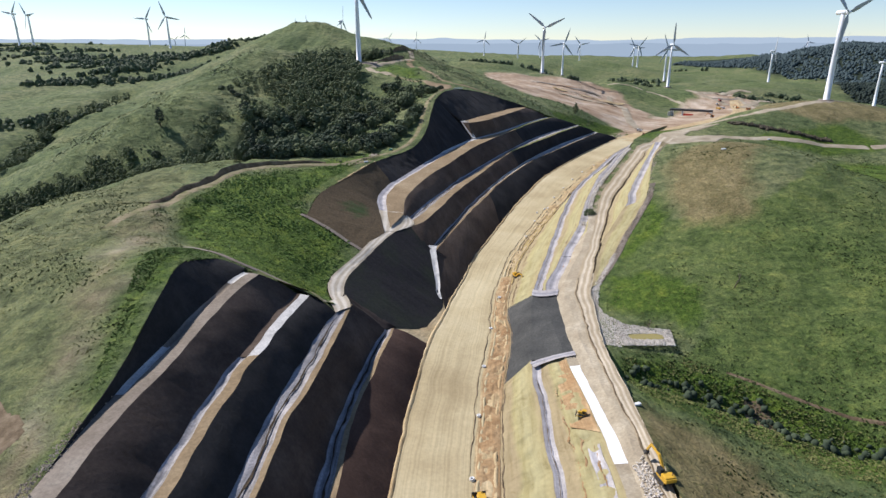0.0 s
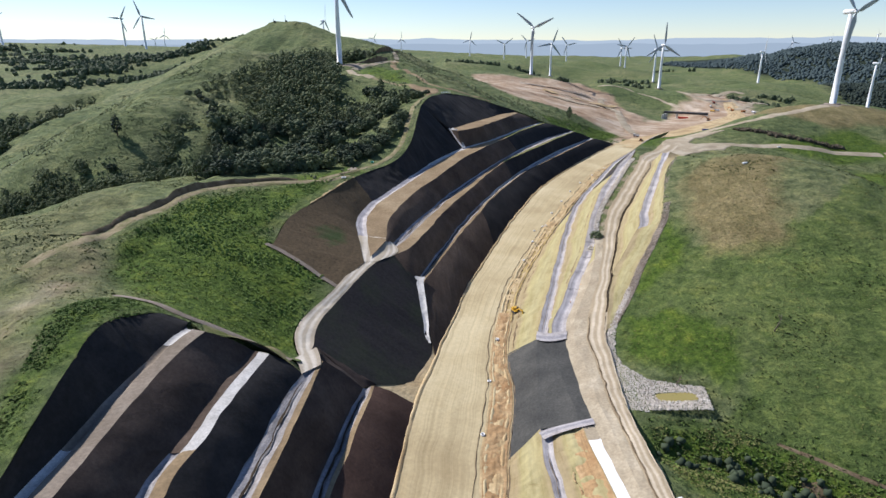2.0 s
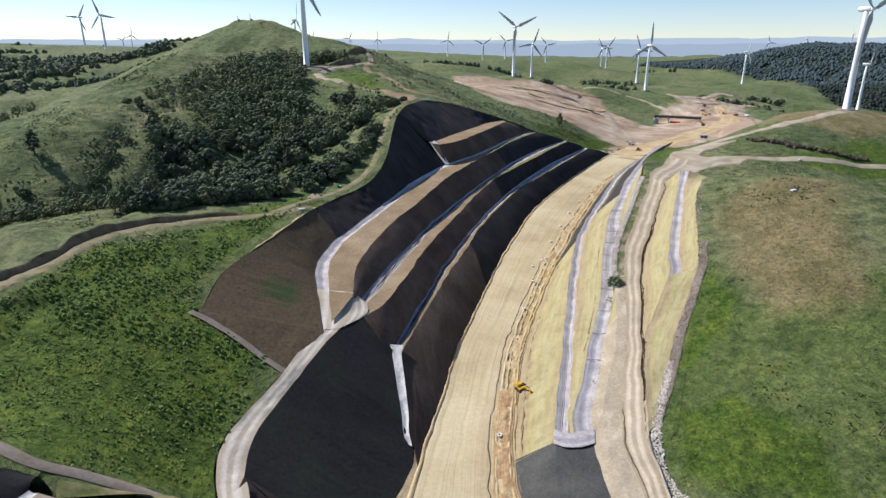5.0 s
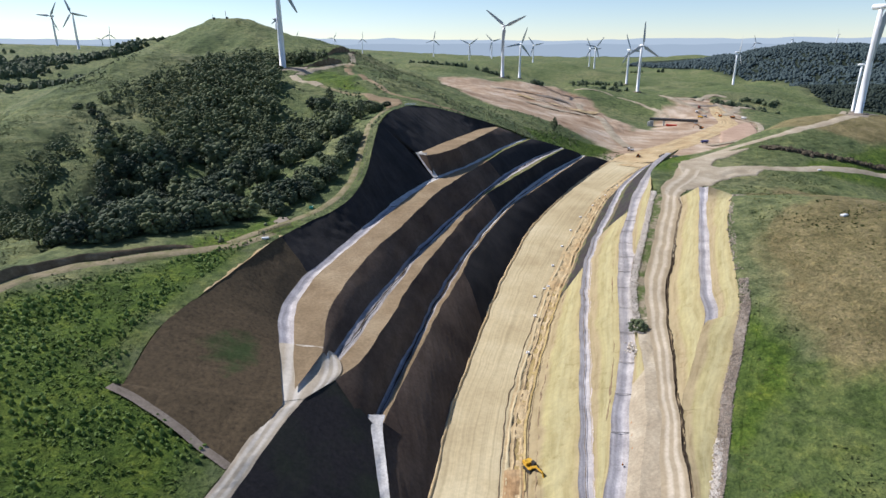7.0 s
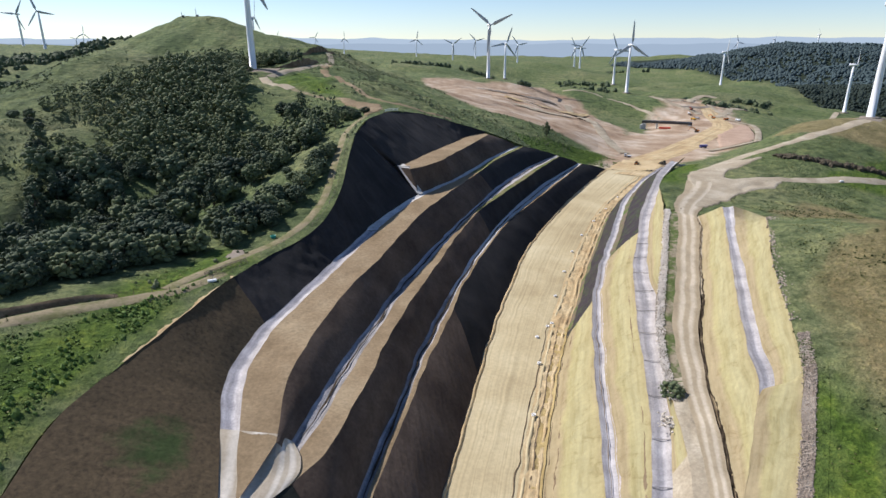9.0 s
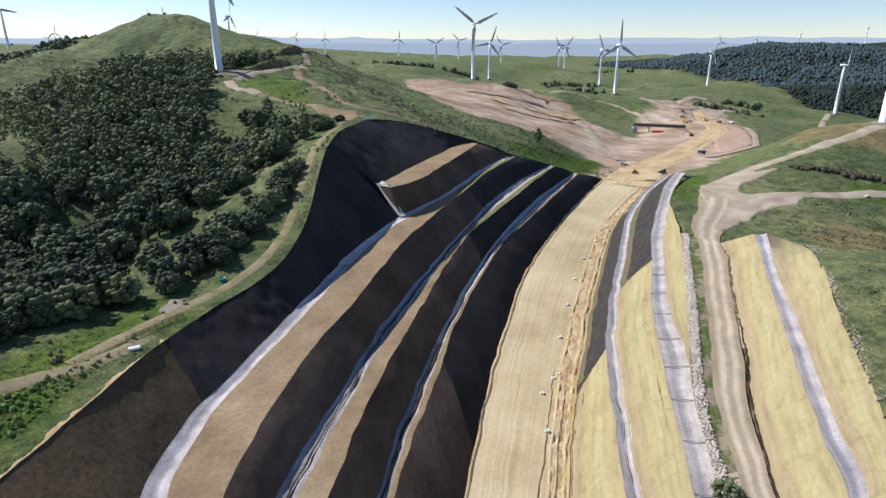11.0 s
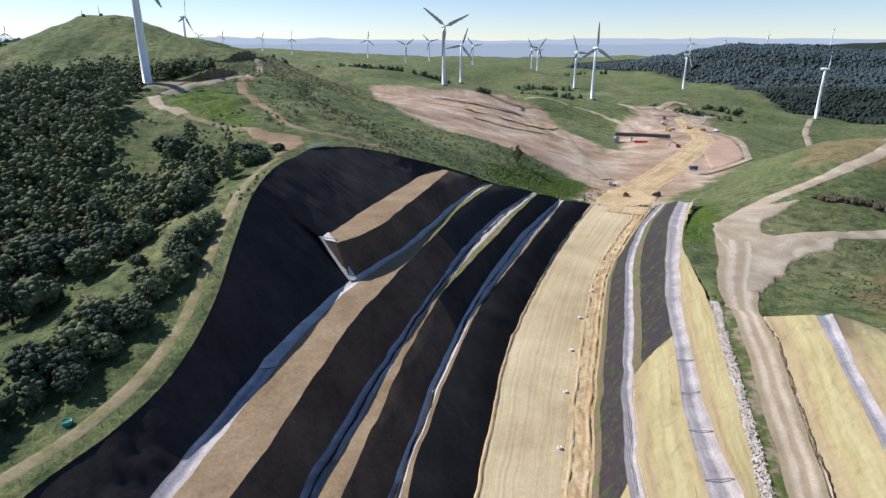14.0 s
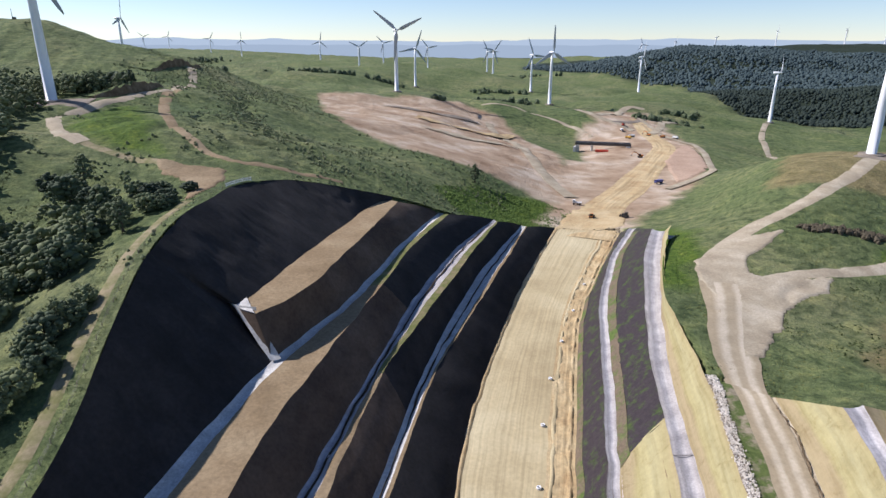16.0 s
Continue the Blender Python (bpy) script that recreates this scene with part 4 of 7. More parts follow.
strip("right_batter_second_far", stretch(R2_LEFT, 377, 560), stretch(R1_RIGHT, 375, 560), WEEDY, "dark matted slope with weeds growing through", "cut slope", 300, 10, 0.3)
strip("right_drain_second", stretch(R2_LEFT, 203, 560), stretch(R2_RIGHT, 203, 560), DRAIN, "wide pale gravel drain on the bench", "drain", 300, 8, 0.08, 0.4)
strip("terrace_earth", stretch(between(R2_LEFT, R1_RIGHT, 0.04, 80) + [0, 0, 0.2], 124, 160), stretch(between(R2_LEFT, R1_RIGHT, 0.62, 80) + [0, 0, 0.2], 130, 159), ORANGE, "loose orange earth spread on the terrace", "ground", 80, 10, 0.3, grain=2)
strip("shelf_edge", stretch(R2_LEFT, 155, 161), stretch(R2_RIGHT, 155, 161), TRACK, "trampled earth at the head of the white sheet", "track", 20, 5, 0.1)
strip("right_sheet", stretch(R2_LEFT, 112, 156), stretch(R2_RIGHT, 112, 156), WHITE_SHEET, "long white sheet laid down the slope", "ground cover", 60, 5, 0.06)
strip("right_shelf_near", stretch(R2_LEFT, 30, 113), stretch(R2_RIGHT, 30, 113), TRACK, "stony earth shelf beside the track", "track", 60, 6, 0.2)
strip("right_batter_third", stretch(ROCK_LEFT, 252, 560), stretch(R2_RIGHT, 252, 560), YELLOW, "yellow cut slope below the track", "cut slope", 300, 8, 0.2)
strip("track_bank_near", stretch(ROCK_LEFT, 30, 254), stretch(R2_RIGHT, 30, 254), TRACK, "trampled tan bank below the track", "track", 200, 8, 0.2)
strip("terrace_drain", stretch(between(R2_LEFT, R1_RIGHT, 0.4, 80) + [0, 0, 0.22], 60, 121), stretch(between(R2_LEFT, R1_RIGHT, 0.14, 80) + [0, 0, 0.22], 60, 121), DRAIN, "short pale gravel drain on the terrace", "drain", 120, 8, 0.1, 0.2)
strip("mat_collar", [(32.6, 204.6, 1.3), (35, 202.6, 1.7), (38.5, 202, 2.1), (42, 203, 2.3)], [(33.8, 209.5, 1.75), (36.5, 207.5, 1.95), (39.2, 207.5, 2.3), (42.8, 208, 2.6)], DRAIN, "lilac gravel collar at the head of the geotextile", "drain", 40, 8, 0.08)
strip("mat_foot_drain", [(26.4, 163.5, -3.3), (30, 163.8, -2.1), (35, 163, -0.2), (40, 163.6, 0.6)], [(27.4, 160.6, -3.3), (30.6, 161, -2), (35, 160.4, -0.1), (40, 161, 0.6)], DRAIN, "lilac gravel drain along the foot of the geotextile", "drain", 60, 8, 0.08)


def scar(name, a, b, share, y0, y1, wide, material, label, wobble=0.3, seed=0, lift=0.12, category="ground", rough=0.12):
    """A narrow uneven band along a strip: a ledge, a rut or a crack."""
    n = 500
    line = stretch(between(a, b, share, 120), y0, y1, n)
    k = np.arange(n) * 1.0
    side = wobble * (value_noise(k, k * 0, 23, seed) + 0.6 * value_noise(k, k * 0, 7, seed + 1))
    width = wide * (1 + 0.55 * value_noise(k, k * 0, 9, seed + 2)) * np.clip(np.minimum(k, n - 1 - k) / 30, 0.05, 1)
    line = line + np.stack([side, 0 * side, 0 * side + lift], 1)
    strip(name, line, line + np.stack([width, -0.3 * width, 0 * width], 1), material, label, category, n, 5, rough, -0.04, seed, 1.4)


for k, (toe, edge, y0, y1) in enumerate(LEFT_DRAINS):
    scar("drain_line", toe, edge, 0.5, y0, y1, 0.45, DARK_LINE, "dark line along the drain", 0.25, 320 + 7 * k, 0.02, "drain", 0.2)
scar("road_rut", ROAD_LEFT, ROAD_RIGHT, 0.70, 118, 345, 0.2, CRACK, "dark wandering rut at the road's edge", 0.45, 200)
scar("margin_ledge", ROAD_LEFT, ROAD_RIGHT, 0.855, 232, 338, 0.3, CRACK, "thin ledge in the road margin", 0.12, 220, 0.2)
strip("ochre_ditch", stretch(between(ROAD_LEFT, ROAD_RIGHT, 0.87, 80), 230, 337) + [0, 0, 0.14], stretch(between(ROAD_LEFT, ROAD_RIGHT, 0.995, 80), 230, 337) + [0, 0, 0.3], OCHRE, "cut ochre clay between the road and the slope", "ground", 300, 10, 0.2, 0.25, grain=2.2)
scar("slope_foot_line", ROAD_RIGHT, R1_LEFT, 0.03, 166, 342, 0.45, CRACK, "dark furrow along the foot of the yellow slope", 0.2, 230, 0.15)
scar("slope_foot_line", ROAD_RIGHT, R1_LEFT, 0.02, 60, 168, 0.4, CRACK, "dark furrow along the foot of the yellow slope", 0.3, 235, 0.15)
scar("slope_ledge", ROAD_RIGHT, R1_LEFT, 0.2, 208, 330, 0.5, BENCH, "tan ledge on the yellow slope", 0.2, 240, 0.2)
scar("drain_shoulder", R1_RIGHT, R2_LEFT, 0.03, 207, 372, 0.9, PALE_PINK, "pale stony shoulder beside the drain", 0.1, 250, 0.1, "drain")
scar("drain_line", R1_LEFT, R1_RIGHT, 0.45, 206, 372, 0.16, CRACK, "dark line along the drain", 0.12, 260, 0.05, "drain")
scar("drain_line", R1_LEFT, R1_RIGHT, 0.4, 60, 160, 0.16, CRACK, "dark line along the drain", 0.12, 265, 0.05, "drain")
for k in range(11):
    y = 236 + 13 * k
    pl, pr = stretch(R2_LEFT, y, y + 1)[0], stretch(R2_RIGHT, y - 1.2, y)[0]
    sill = np.linspace(pl, pr, 5) + [0, 0, 0.06]
    strip("drain_sill", sill, sill + [0.1, 0.22, 0.0], DRAIN_SHADED, "low stone sill across the wide drain", "drain", 12, 4, 0.04, 0.12)
scar("slope_tan", R1_RIGHT, R2_LEFT, 0.82, 240, 372, 1.3, BENCH, "tan foot of the slope beside the wide drain", 0.2, 270, 0.14)
for k, share in enumerate((0.3, 0.5, 0.72)):
    scar("terrace_rut", R1_RIGHT, R2_LEFT, share, 60, 150 - 14 * k, 0.5, ORANGE, "rut on the clay terrace", 0.5, 280 + 5 * k, 0.22)
def across(share, y0, y1):
    return stretch(between(TRACK_RIGHT, ROCK_LEFT[:11], share, 80), y0, y1, 80)


strip("right_track", across(0.07, 30, 380), across(0.62, 30, 380), RUTTED, "two-wheel gravel track on the bench", "track", 400, 16, 0.14)
strip("track_crack", across(0.0, 212, 310), across(0.07, 212, 310), CRACK, "eroded crack along the track's edge", "track", 400, 9, 0.4, 0.5, grain=1.6)
# dark strip paints the shade inside the crack; it lies on the surface
scar("track_edge_line", TRACK_RIGHT, ROCK_LEFT[:11], 0.035, 214, 322, 0.5, DARK_LINE, "dark strip painted as shade in the crack below the slope", 0.35, 300, 0.22, "track", 0.3)
scar("track_edge_line", TRACK_RIGHT, ROCK_LEFT[:11], 0.06, 318, 366, 0.35, CRACK, "crumbling edge of the track", 0.3, 305, 0.2, "track", 0.25)
scar("track_rut", TRACK_RIGHT, ROCK_LEFT[:11], 0.56, 60, 214, 0.4, CRACK, "rut beside the track", 0.4, 310, 0.15, "track")
strip("track_edge_near", across(0.0, 30, 213), across(0.07, 30, 213), TRACK, "loose gravel along the track's edge", "track", 300, 7, 0.3, 0.1, grain=1.6)
strip("track_edge_far", across(0.0, 309, 380), across(0.07, 309, 380), TRACK, "loose gravel along the track's edge", "track", 200, 7, 0.3, 0.25, grain=1.6)
strip("track_weeds", across(0.62, 273, 380), across(0.88, 273, 380), VERGE_WEEDS, "strip of weeds between the track and the stone", "ground cover", 300, 8, 0.2)
strip("track_stone_bed", across(0.88, 273, 380), across(1.0, 273, 380), GREYBENCH, "bed under the band of broken stone", "track", 200, 5, 0.1)
strip("track_terrace", across(0.62, 30, 275), across(1.0, 30, 275), TRACK, "trampled clay terrace beside the track", "track", 300, 12, 0.2)
strip("right_batter_fourth", R3_LEFT, stretch(TRACK_RIGHT, 236, 380), YELLOW, "yellow sandstone cut slope above the track", "cut slope", 240, 10, 0.35)
strip("right_drain_top", R3_LEFT, R3_RIGHT, DRAIN, "lilac gravel drain on the top bench", "drain", 200, 8, 0.05, 0.35)
strip("right_batter_top", right_top[4:], R3_RIGHT, YELLOW, "yellow sandstone slope under the pasture", "cut slope", 200, 10, 0.35)
strip("right_batter_foot", right_top[:5], list(stretch(TRACK_RIGHT, 202, 237)) + [(80, 258, 20.5), (82.6, 257.4, 20.6)], YELLOW, "yellow bank between track and pasture", "cut slope", 120, 8, 0.25)

for low, high, y0 in ((ROAD_RIGHT, R1_LEFT, 338), (R1_RIGHT, R2_LEFT, 380)):
    foot_line, head_line = stretch(low, y0 - 6, 520), stretch(high, y0, 520)
    strip("weed_edge", foot_line + [0, 0, 0.14], foot_line * 0.76 + head_line * 0.24 + [0, 0, 0.14], WEED_EDGE, "green weeds along the foot of the matting", "ground cover", 200, 8, 0.12)

# ---- the ground sheet, sunk under the earthworks ----
OUTLINE = [p[:2] for p in NEAR_TOP] + [(-54, 167), (-47.5, 176), (-41, 176), (-34.5, 174.5), (-36.5, 180), (-39.5, 189), (-40, 198), (-36.5, 208), (-31.5, 221), (-45, 229.5)] + TOP_A + TOP_B + [(92, 515), (117, 527), (138, 540), (161, 554), (189, 540), (187, 527), (180, 486), (155, 454), (135, 423), (117, 379), (124, 367), (123.6, 352), (128, 351), (138, 349)] + RIGHT_TOP[::-1] + [(54, 202), (51, 181), (49, 160), (48, 110), (45, 40)]


def inside(x, y, loop):
    hit = np.zeros(x.shape, bool)
    for (ax, ay), (bx, by) in zip(loop, loop[1:] + loop[:1]):
        if ay != by:
            hit ^= ((ay > y) != (by > y)) & (x < (bx - ax) * (y - ay) / (by - ay) + ax)
    return hit


def steps(lo, hi, step, reach_lo, reach_hi, grow):
    out = list(np.arange(lo, hi + 0.01, step))
    for sign, reach in ((1, reach_hi), (-1, reach_lo)):
        d, p = step, out[-1] if sign > 0 else out[0]
        more = []
        while (p < reach) if sign > 0 else (p > reach):
            d = min(d * grow, 70)
            p += sign * d
            more.append(p)
        out = out + more if sign > 0 else more[::-1] + out
    return np.array(out)


LUSH = [
    [(-97, 214), (-90, 255), (-60, 284), (-42, 306), (-46, 290), (-56, 262), (-58, 238), (-36, 226), (-38, 206), (-38, 188), (-37, 176), (-50, 178), (-62, 172), (-80, 183), (-90, 196)],
    [(57, 201), (64.6, 213), (77, 210), (87, 203), (94, 194), (90, 180.5), (77, 173), (74.5, 180.6), (54.4, 189)], [(53, 160), (76, 161), (89, 152), (103, 142), (120, 133), (118, 112), (92, 122), (79, 130), (62, 138), (52, 142)],
    [(66, 222), (78, 238), (88, 252), (98, 258), (92, 240), (80, 225), (72, 215)], [(-66, 80), (-67, 105), (-69, 120), (-71, 150), (-66, 171), (-76, 178), (-84, 165), (-81, 150), (-74, 125), (-69, 100), (-67, 80)],
    [(133, 428), (152, 456), (176, 488), (186, 520), (200, 515), (190, 480), (165, 448), (148, 425)],
    [(100, 518), (165, 558), (185, 575), (170, 600), (150, 600), (125, 590), (95, 560)], [(-61, 594), (-46, 617), (-32, 572), (-18, 518), (-9, 498), (-21, 505), (-42, 524), (-56, 545), (-61, 570)],
    [(-58, 252), (-52, 270), (-44, 295), (-39, 311), (-33, 327), (-43, 333), (-52, 318), (-59, 298), (-68, 274)],
    [(215, 425), (250, 440), (300, 470), (330, 440), (260, 410)], [(200, 330), (260, 400), (330, 400), (300, 300), (230, 290)],
]
DRY = [
    [(100, 256), (108, 282), (136, 300), (160, 376), (190, 394), (215, 380), (165, 300), (136, 262), (122, 229), (100, 228)], [(48, 134), (63, 130), (74, 117), (80, 104), (56, 80), (46, 100)],
    [(240, 500), (300, 560), (380, 620), (420, 560), (360, 480), (290, 470)],
]
GREY_LANE = [(-66, 60), (-69, 84), (-72, 104), (-79, 133), (-89, 165), (-92, 190), (-98, 207), (-106, 207), (-102, 186), (-99, 163), (-90, 140), (-85, 123), (-81, 107), (-78, 92), (-76, 60)]
DRY_SIDE = [(-75, 50), (-85, 140), (-98, 195), (-108, 215), (-104, 240), (-118, 270), (-190, 250), (-210, 50)]
GREEN_SIDE = [(64, 212), (90, 238), (120, 232), (150, 245), (215, 310), (330, 330), (360, 150), (150, 110), (118, 133), (86, 153), (74, 164), (94, 182), (92, 200), (78, 213)]
BARE = [
    [(66, 975), (104, 975), (163, 990), (233, 1015), (246, 1002), (272, 966), (274, 931), (262, 840), (262, 770), (218, 662), (198, 612), (180, 594), (166, 612), (148, 624), (126, 629), (102, 640), (82, 656), (66, 700), (58, 800)],
    [(353, 913), (392, 941), (388, 964), (440, 1017), (490, 1030), (540, 1005), (468, 927), (440, 850), (425, 800), (360, 700), (310, 640), (272, 606), (240, 575), (214, 562), (196, 538), (150, 556), (165, 580), (190, 612), (211, 634), (266, 725), (300, 800), (323, 857)],
    [(176, 590), (196, 600), (222, 636), (252, 690), (276, 735), (256, 738), (236, 712), (212, 672), (190, 625)],
]
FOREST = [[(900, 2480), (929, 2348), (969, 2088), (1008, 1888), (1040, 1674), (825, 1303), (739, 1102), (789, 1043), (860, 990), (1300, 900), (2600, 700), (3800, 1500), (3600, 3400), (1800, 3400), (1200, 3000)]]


def cover(x, y):
    """Shares of bare earth, lush green, dry grass and the dark ground under forest."""
    jx, jy = x + 3 * value_noise(x, y, 11, 31) + 1.5 * value_noise(x, y, 4, 32), y + 3 * value_noise(x, y, 11, 33) + 1.5 * value_noise(x, y, 4, 34)
    shares = []
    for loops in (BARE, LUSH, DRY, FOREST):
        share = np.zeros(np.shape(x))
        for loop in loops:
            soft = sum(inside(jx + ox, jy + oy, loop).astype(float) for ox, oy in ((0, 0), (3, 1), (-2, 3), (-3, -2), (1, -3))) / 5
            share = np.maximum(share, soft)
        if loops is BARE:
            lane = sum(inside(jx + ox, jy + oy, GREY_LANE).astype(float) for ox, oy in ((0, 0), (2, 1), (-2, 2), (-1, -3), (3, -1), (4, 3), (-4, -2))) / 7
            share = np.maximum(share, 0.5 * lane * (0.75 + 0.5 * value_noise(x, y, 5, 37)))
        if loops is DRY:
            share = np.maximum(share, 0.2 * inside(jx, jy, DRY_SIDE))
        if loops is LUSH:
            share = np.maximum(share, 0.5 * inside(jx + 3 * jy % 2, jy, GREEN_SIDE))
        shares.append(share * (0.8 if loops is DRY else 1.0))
    return shares


def paint(me, x, y):
    layer = me.color_attributes.new("cover", "FLOAT_COLOR", "POINT")
    layer.data.foreach_set("color", np.stack(cover(x, y), 1).astype(np.float32).ravel())


gx, gy = steps(-215, 262, 1.7, -4600, 4600, 1.06), steps(60, 560, 1.7, -2500, 4750, 1.03)
GX, GY = np.meshgrid(gx, gy)
px, py = GX.ravel(), GY.ravel()
pz = land(px, py)
dug = inside(px, py, OUTLINE)
pz[dug] = np.minimum(pz[dug], -12) - 8
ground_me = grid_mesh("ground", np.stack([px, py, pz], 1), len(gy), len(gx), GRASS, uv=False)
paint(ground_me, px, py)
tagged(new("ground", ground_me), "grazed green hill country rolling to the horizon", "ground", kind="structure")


def verge(name, line, wide, side):
    """A band of turf that laps the edge of the earthworks."""
    c = smooth_line(np.array(line, float)[:, :2], 260)
    d = np.gradient(c, axis=0)
    d /= np.linalg.norm(d, axis=1)[:, None]
    out = np.stack([-d[:, 1], d[:, 0]], 1) * side
    w = np.linspace(0, wide, 5)
    v = (c[:, None] + out[:, None] * w[None, :, None]).reshape(-1, 2)
    me = grid_mesh(name, np.column_stack([v, land(v[:, 0], v[:, 1]) + 0.1]), 260, 5, GRASS, uv=False)
    paint(me, v[:, 0], v[:, 1])
    tagged(new(name, me), "turf verge along the top of the cutting", "ground", kind="structure")


verge("verge_left", TOP_A + TOP_B[1:], 4.5, 1)
verge("verge_near", NEAR_TOP, 4.5, 1)
verge("verge_field", [(-59, 170), (-54, 167.5), (-47.5, 176), (-41, 176), (-34.5, 174.5), (-36.5, 180), (-39.5, 189), (-40, 198), (-36.5, 208), (-31.5, 220)], 4.5, 1)
verge("verge_far", [(67, 509), (92, 515), (117, 527), (138, 540), (161, 554), (190, 541)], 4.5, 1)
verge("verge_right", [(187, 528), (180, 486), (155, 454), (135, 423), (126, 402)], 4.5, 1)
verge("verge_drain", [(126, 361), (124, 352.5), (129, 351.5), (139, 349)], 3.0, 1)
verge("verge_right_top", RIGHT_TOP[::-1] + [(54, 202), (51, 181), (49, 160), (48, 110), (45, 40)], 4.5, 1)

# ---- farm tracks and haul road, draped over the land ----
def drape(name, line, wide, material, label, n=160, m=9, lift=0.2, category="track", ease=None, flare=None):
    c = smooth_line(np.array(line, float), n)
    d = np.gradient(c, axis=0)
    d /= np.linalg.norm(d, axis=1)[:, None]
    side = np.stack([-d[:, 1], d[:, 0]], 1)
    w = np.linspace(-0.5, 0.5, m)
    width = wide * (1 + 0.07 * value_noise(np.arange(n) * 1.0, np.zeros(n), 9, len(name)))
    if flare:
        width = width * np.linspace(1, flare, n)
    v = (c[:, None] + side[:, None] * (width[:, None] * w[None])[..., None]).reshape(-1, 2)
    crown = np.tile(lift - 0.24 * (np.abs(np.linspace(-1, 1, m)) ** 3), n)
    z = land(v[:, 0], v[:, 1]) + crown
    if ease:
        run = np.r_[0, np.cumsum(np.linalg.norm(np.diff(c, axis=0), axis=1))]
        w = np.repeat(np.clip(run / ease[1], 0, 1), m)
        w = w * w * (3 - 2 * w)
        z = z * w + (ease[0] + crown) * (1 - w)
    me = grid_mesh(name, np.column_stack([v, z]), n, m, material)
    return tagged(new(name, me), label, category, kind="structure")


def bank(name, line, high):
    """A cut bank on the far side of a track: a steep earth face with a grassed mound behind."""
    n = 160
    c = smooth_line(np.array(line, float), n)
    d = np.gradient(c, axis=0)
    d /= np.linalg.norm(d, axis=1)[:, None]
    side = np.stack([-d[:, 1], d[:, 0]], 1)
    grow = high * np.sin(np.linspace(0.05, math.pi - 0.02, n)) ** 0.6 * (1 + 0.25 * value_noise(np.arange(n) * 1.0, np.zeros(n), 9, 41))
    for label, material, cut in (("dark bare bank cut along the farm track", CRACK, [(1.9, -0.3), (2.3, 0.3), (2.8, 0.75), (3.4, 1.0)]), ("grassy mound behind the farm track", GRASS, [(3.4, 1.0), (4.6, 1.05), (7, 0.9), (11, 0.6), (16, 0.25), (22, -0.05), (24, -0.2)])):
        off, rise = np.array([q[0] for q in cut]), np.array([q[1] for q in cut])
        v = (c[:, None] + side[:, None] * off[None, :, None]).reshape(-1, 2)
        z = land(v[:, 0], v[:, 1]) + (grow[:, None] * rise[None]).ravel()
        me = grid_mesh(name, np.column_stack([v, z]), n, len(off), material)
        if material is GRASS:
            paint(me, v[:, 0], v[:, 1])
        tagged(new(name if material is CRACK else "mound", me), label, "ground", kind="structure")


bank("track_bank", [(-104, 212), (-101, 223), (-96, 240), (-86, 268), (-70, 282), (-56, 292)], 2.0)
drape("farm_track", [(-112, 190), (-104, 212), (-101, 223), (-96, 240), (-86, 268), (-68, 283), (-45, 301), (-38, 312)], 4.2, WORN, "bare earth farm track along the field's edge")
drape("hill_road", [(143, 404), (152, 415), (163, 422.5), (180, 424.5), (204, 424), (229, 426), (262, 430), (330, 440)], 6, TRACK, "wide pale gravel road across the pasture")
drape("turbine_road", [(150, 415), (160, 436), (178, 452), (200, 463), (224, 470), (258, 485), (291, 502), (322, 522)], 7.5, TRACK, "pale gravel road up to a wind turbine")
drape("track_mouth", [(117.6, 364), (121.5, 371.5), (127, 381), (134, 391.5), (143, 403), (152, 415), (159, 426)], 7.5, RUTTED, "wide smooth gravel mouth of the track", 120, 17, 0.42, ease=(26.0, 26), flare=2.2)
def apron(name, loop, material, label, category="track", cell=0.7, lift=0.32, seed=50):
    """A sheet of loose ground with an uneven edge, laid over the land."""
    xs, ys = [p[0] for p in loop], [p[1] for p in loop]
    ax, ay = np.meshgrid(np.arange(min(xs) - 3, max(xs) + 3, cell), np.arange(min(ys) - 3, max(ys) + 3, cell))
    jx, jy = ax + 1.2 * value_noise(ax, ay, 6, seed) + 0.6 * value_noise(ax, ay, 2.4, seed + 1), ay + 1.2 * value_noise(ax, ay, 6, seed + 2)
    keep = inside(jx, jy, loop)
    index = np.full(ax.shape, -1)
    quad = keep[:-1, :-1] & keep[1:, :-1] & keep[:-1, 1:] & keep[1:, 1:]
    used = np.zeros(ax.shape, bool)
    for a, b in ((0, 0), (1, 0), (0, 1), (1, 1)):
        used[a:ax.shape[0] - 1 + a, b:ax.shape[1] - 1 + b] |= quad
    index[used] = np.arange(used.sum())
    rim = used & ~(np.roll(used, 1, 0) & np.roll(used, -1, 0) & np.roll(used, 1, 1) & np.roll(used, -1, 1))
    z = land(ax[used], ay[used]) + np.where(rim[used], -0.15, lift)
    f = np.stack([index[:-1, :-1][quad], index[:-1, 1:][quad], index[1:, 1:][quad], index[1:, :-1][quad]], 1)
    me = bpy.data.meshes.new(name)
    me.from_pydata(np.column_stack([ax[used], ay[used], z]).tolist(), [], f.tolist())
    me.polygons.foreach_set("use_smooth", np.ones(len(f), bool))
    me.materials.append(material)
    return tagged(new(name, me), label, category, kind="structure")


apron("slip_scar", [(-93, 107), (-81, 101), (-77, 93), (-80, 87), (-92, 90), (-97, 98)], CRACK, "bare brown slip in the pasture", "ground", lift=0.14, seed=64)
apron("stream_slip", [(84.6, 148), (89, 148), (91.5, 140), (87, 137.4), (84.4, 141.5)], CRACK, "bare slip above the stream", "ground", 0.5, 0.16, 66)
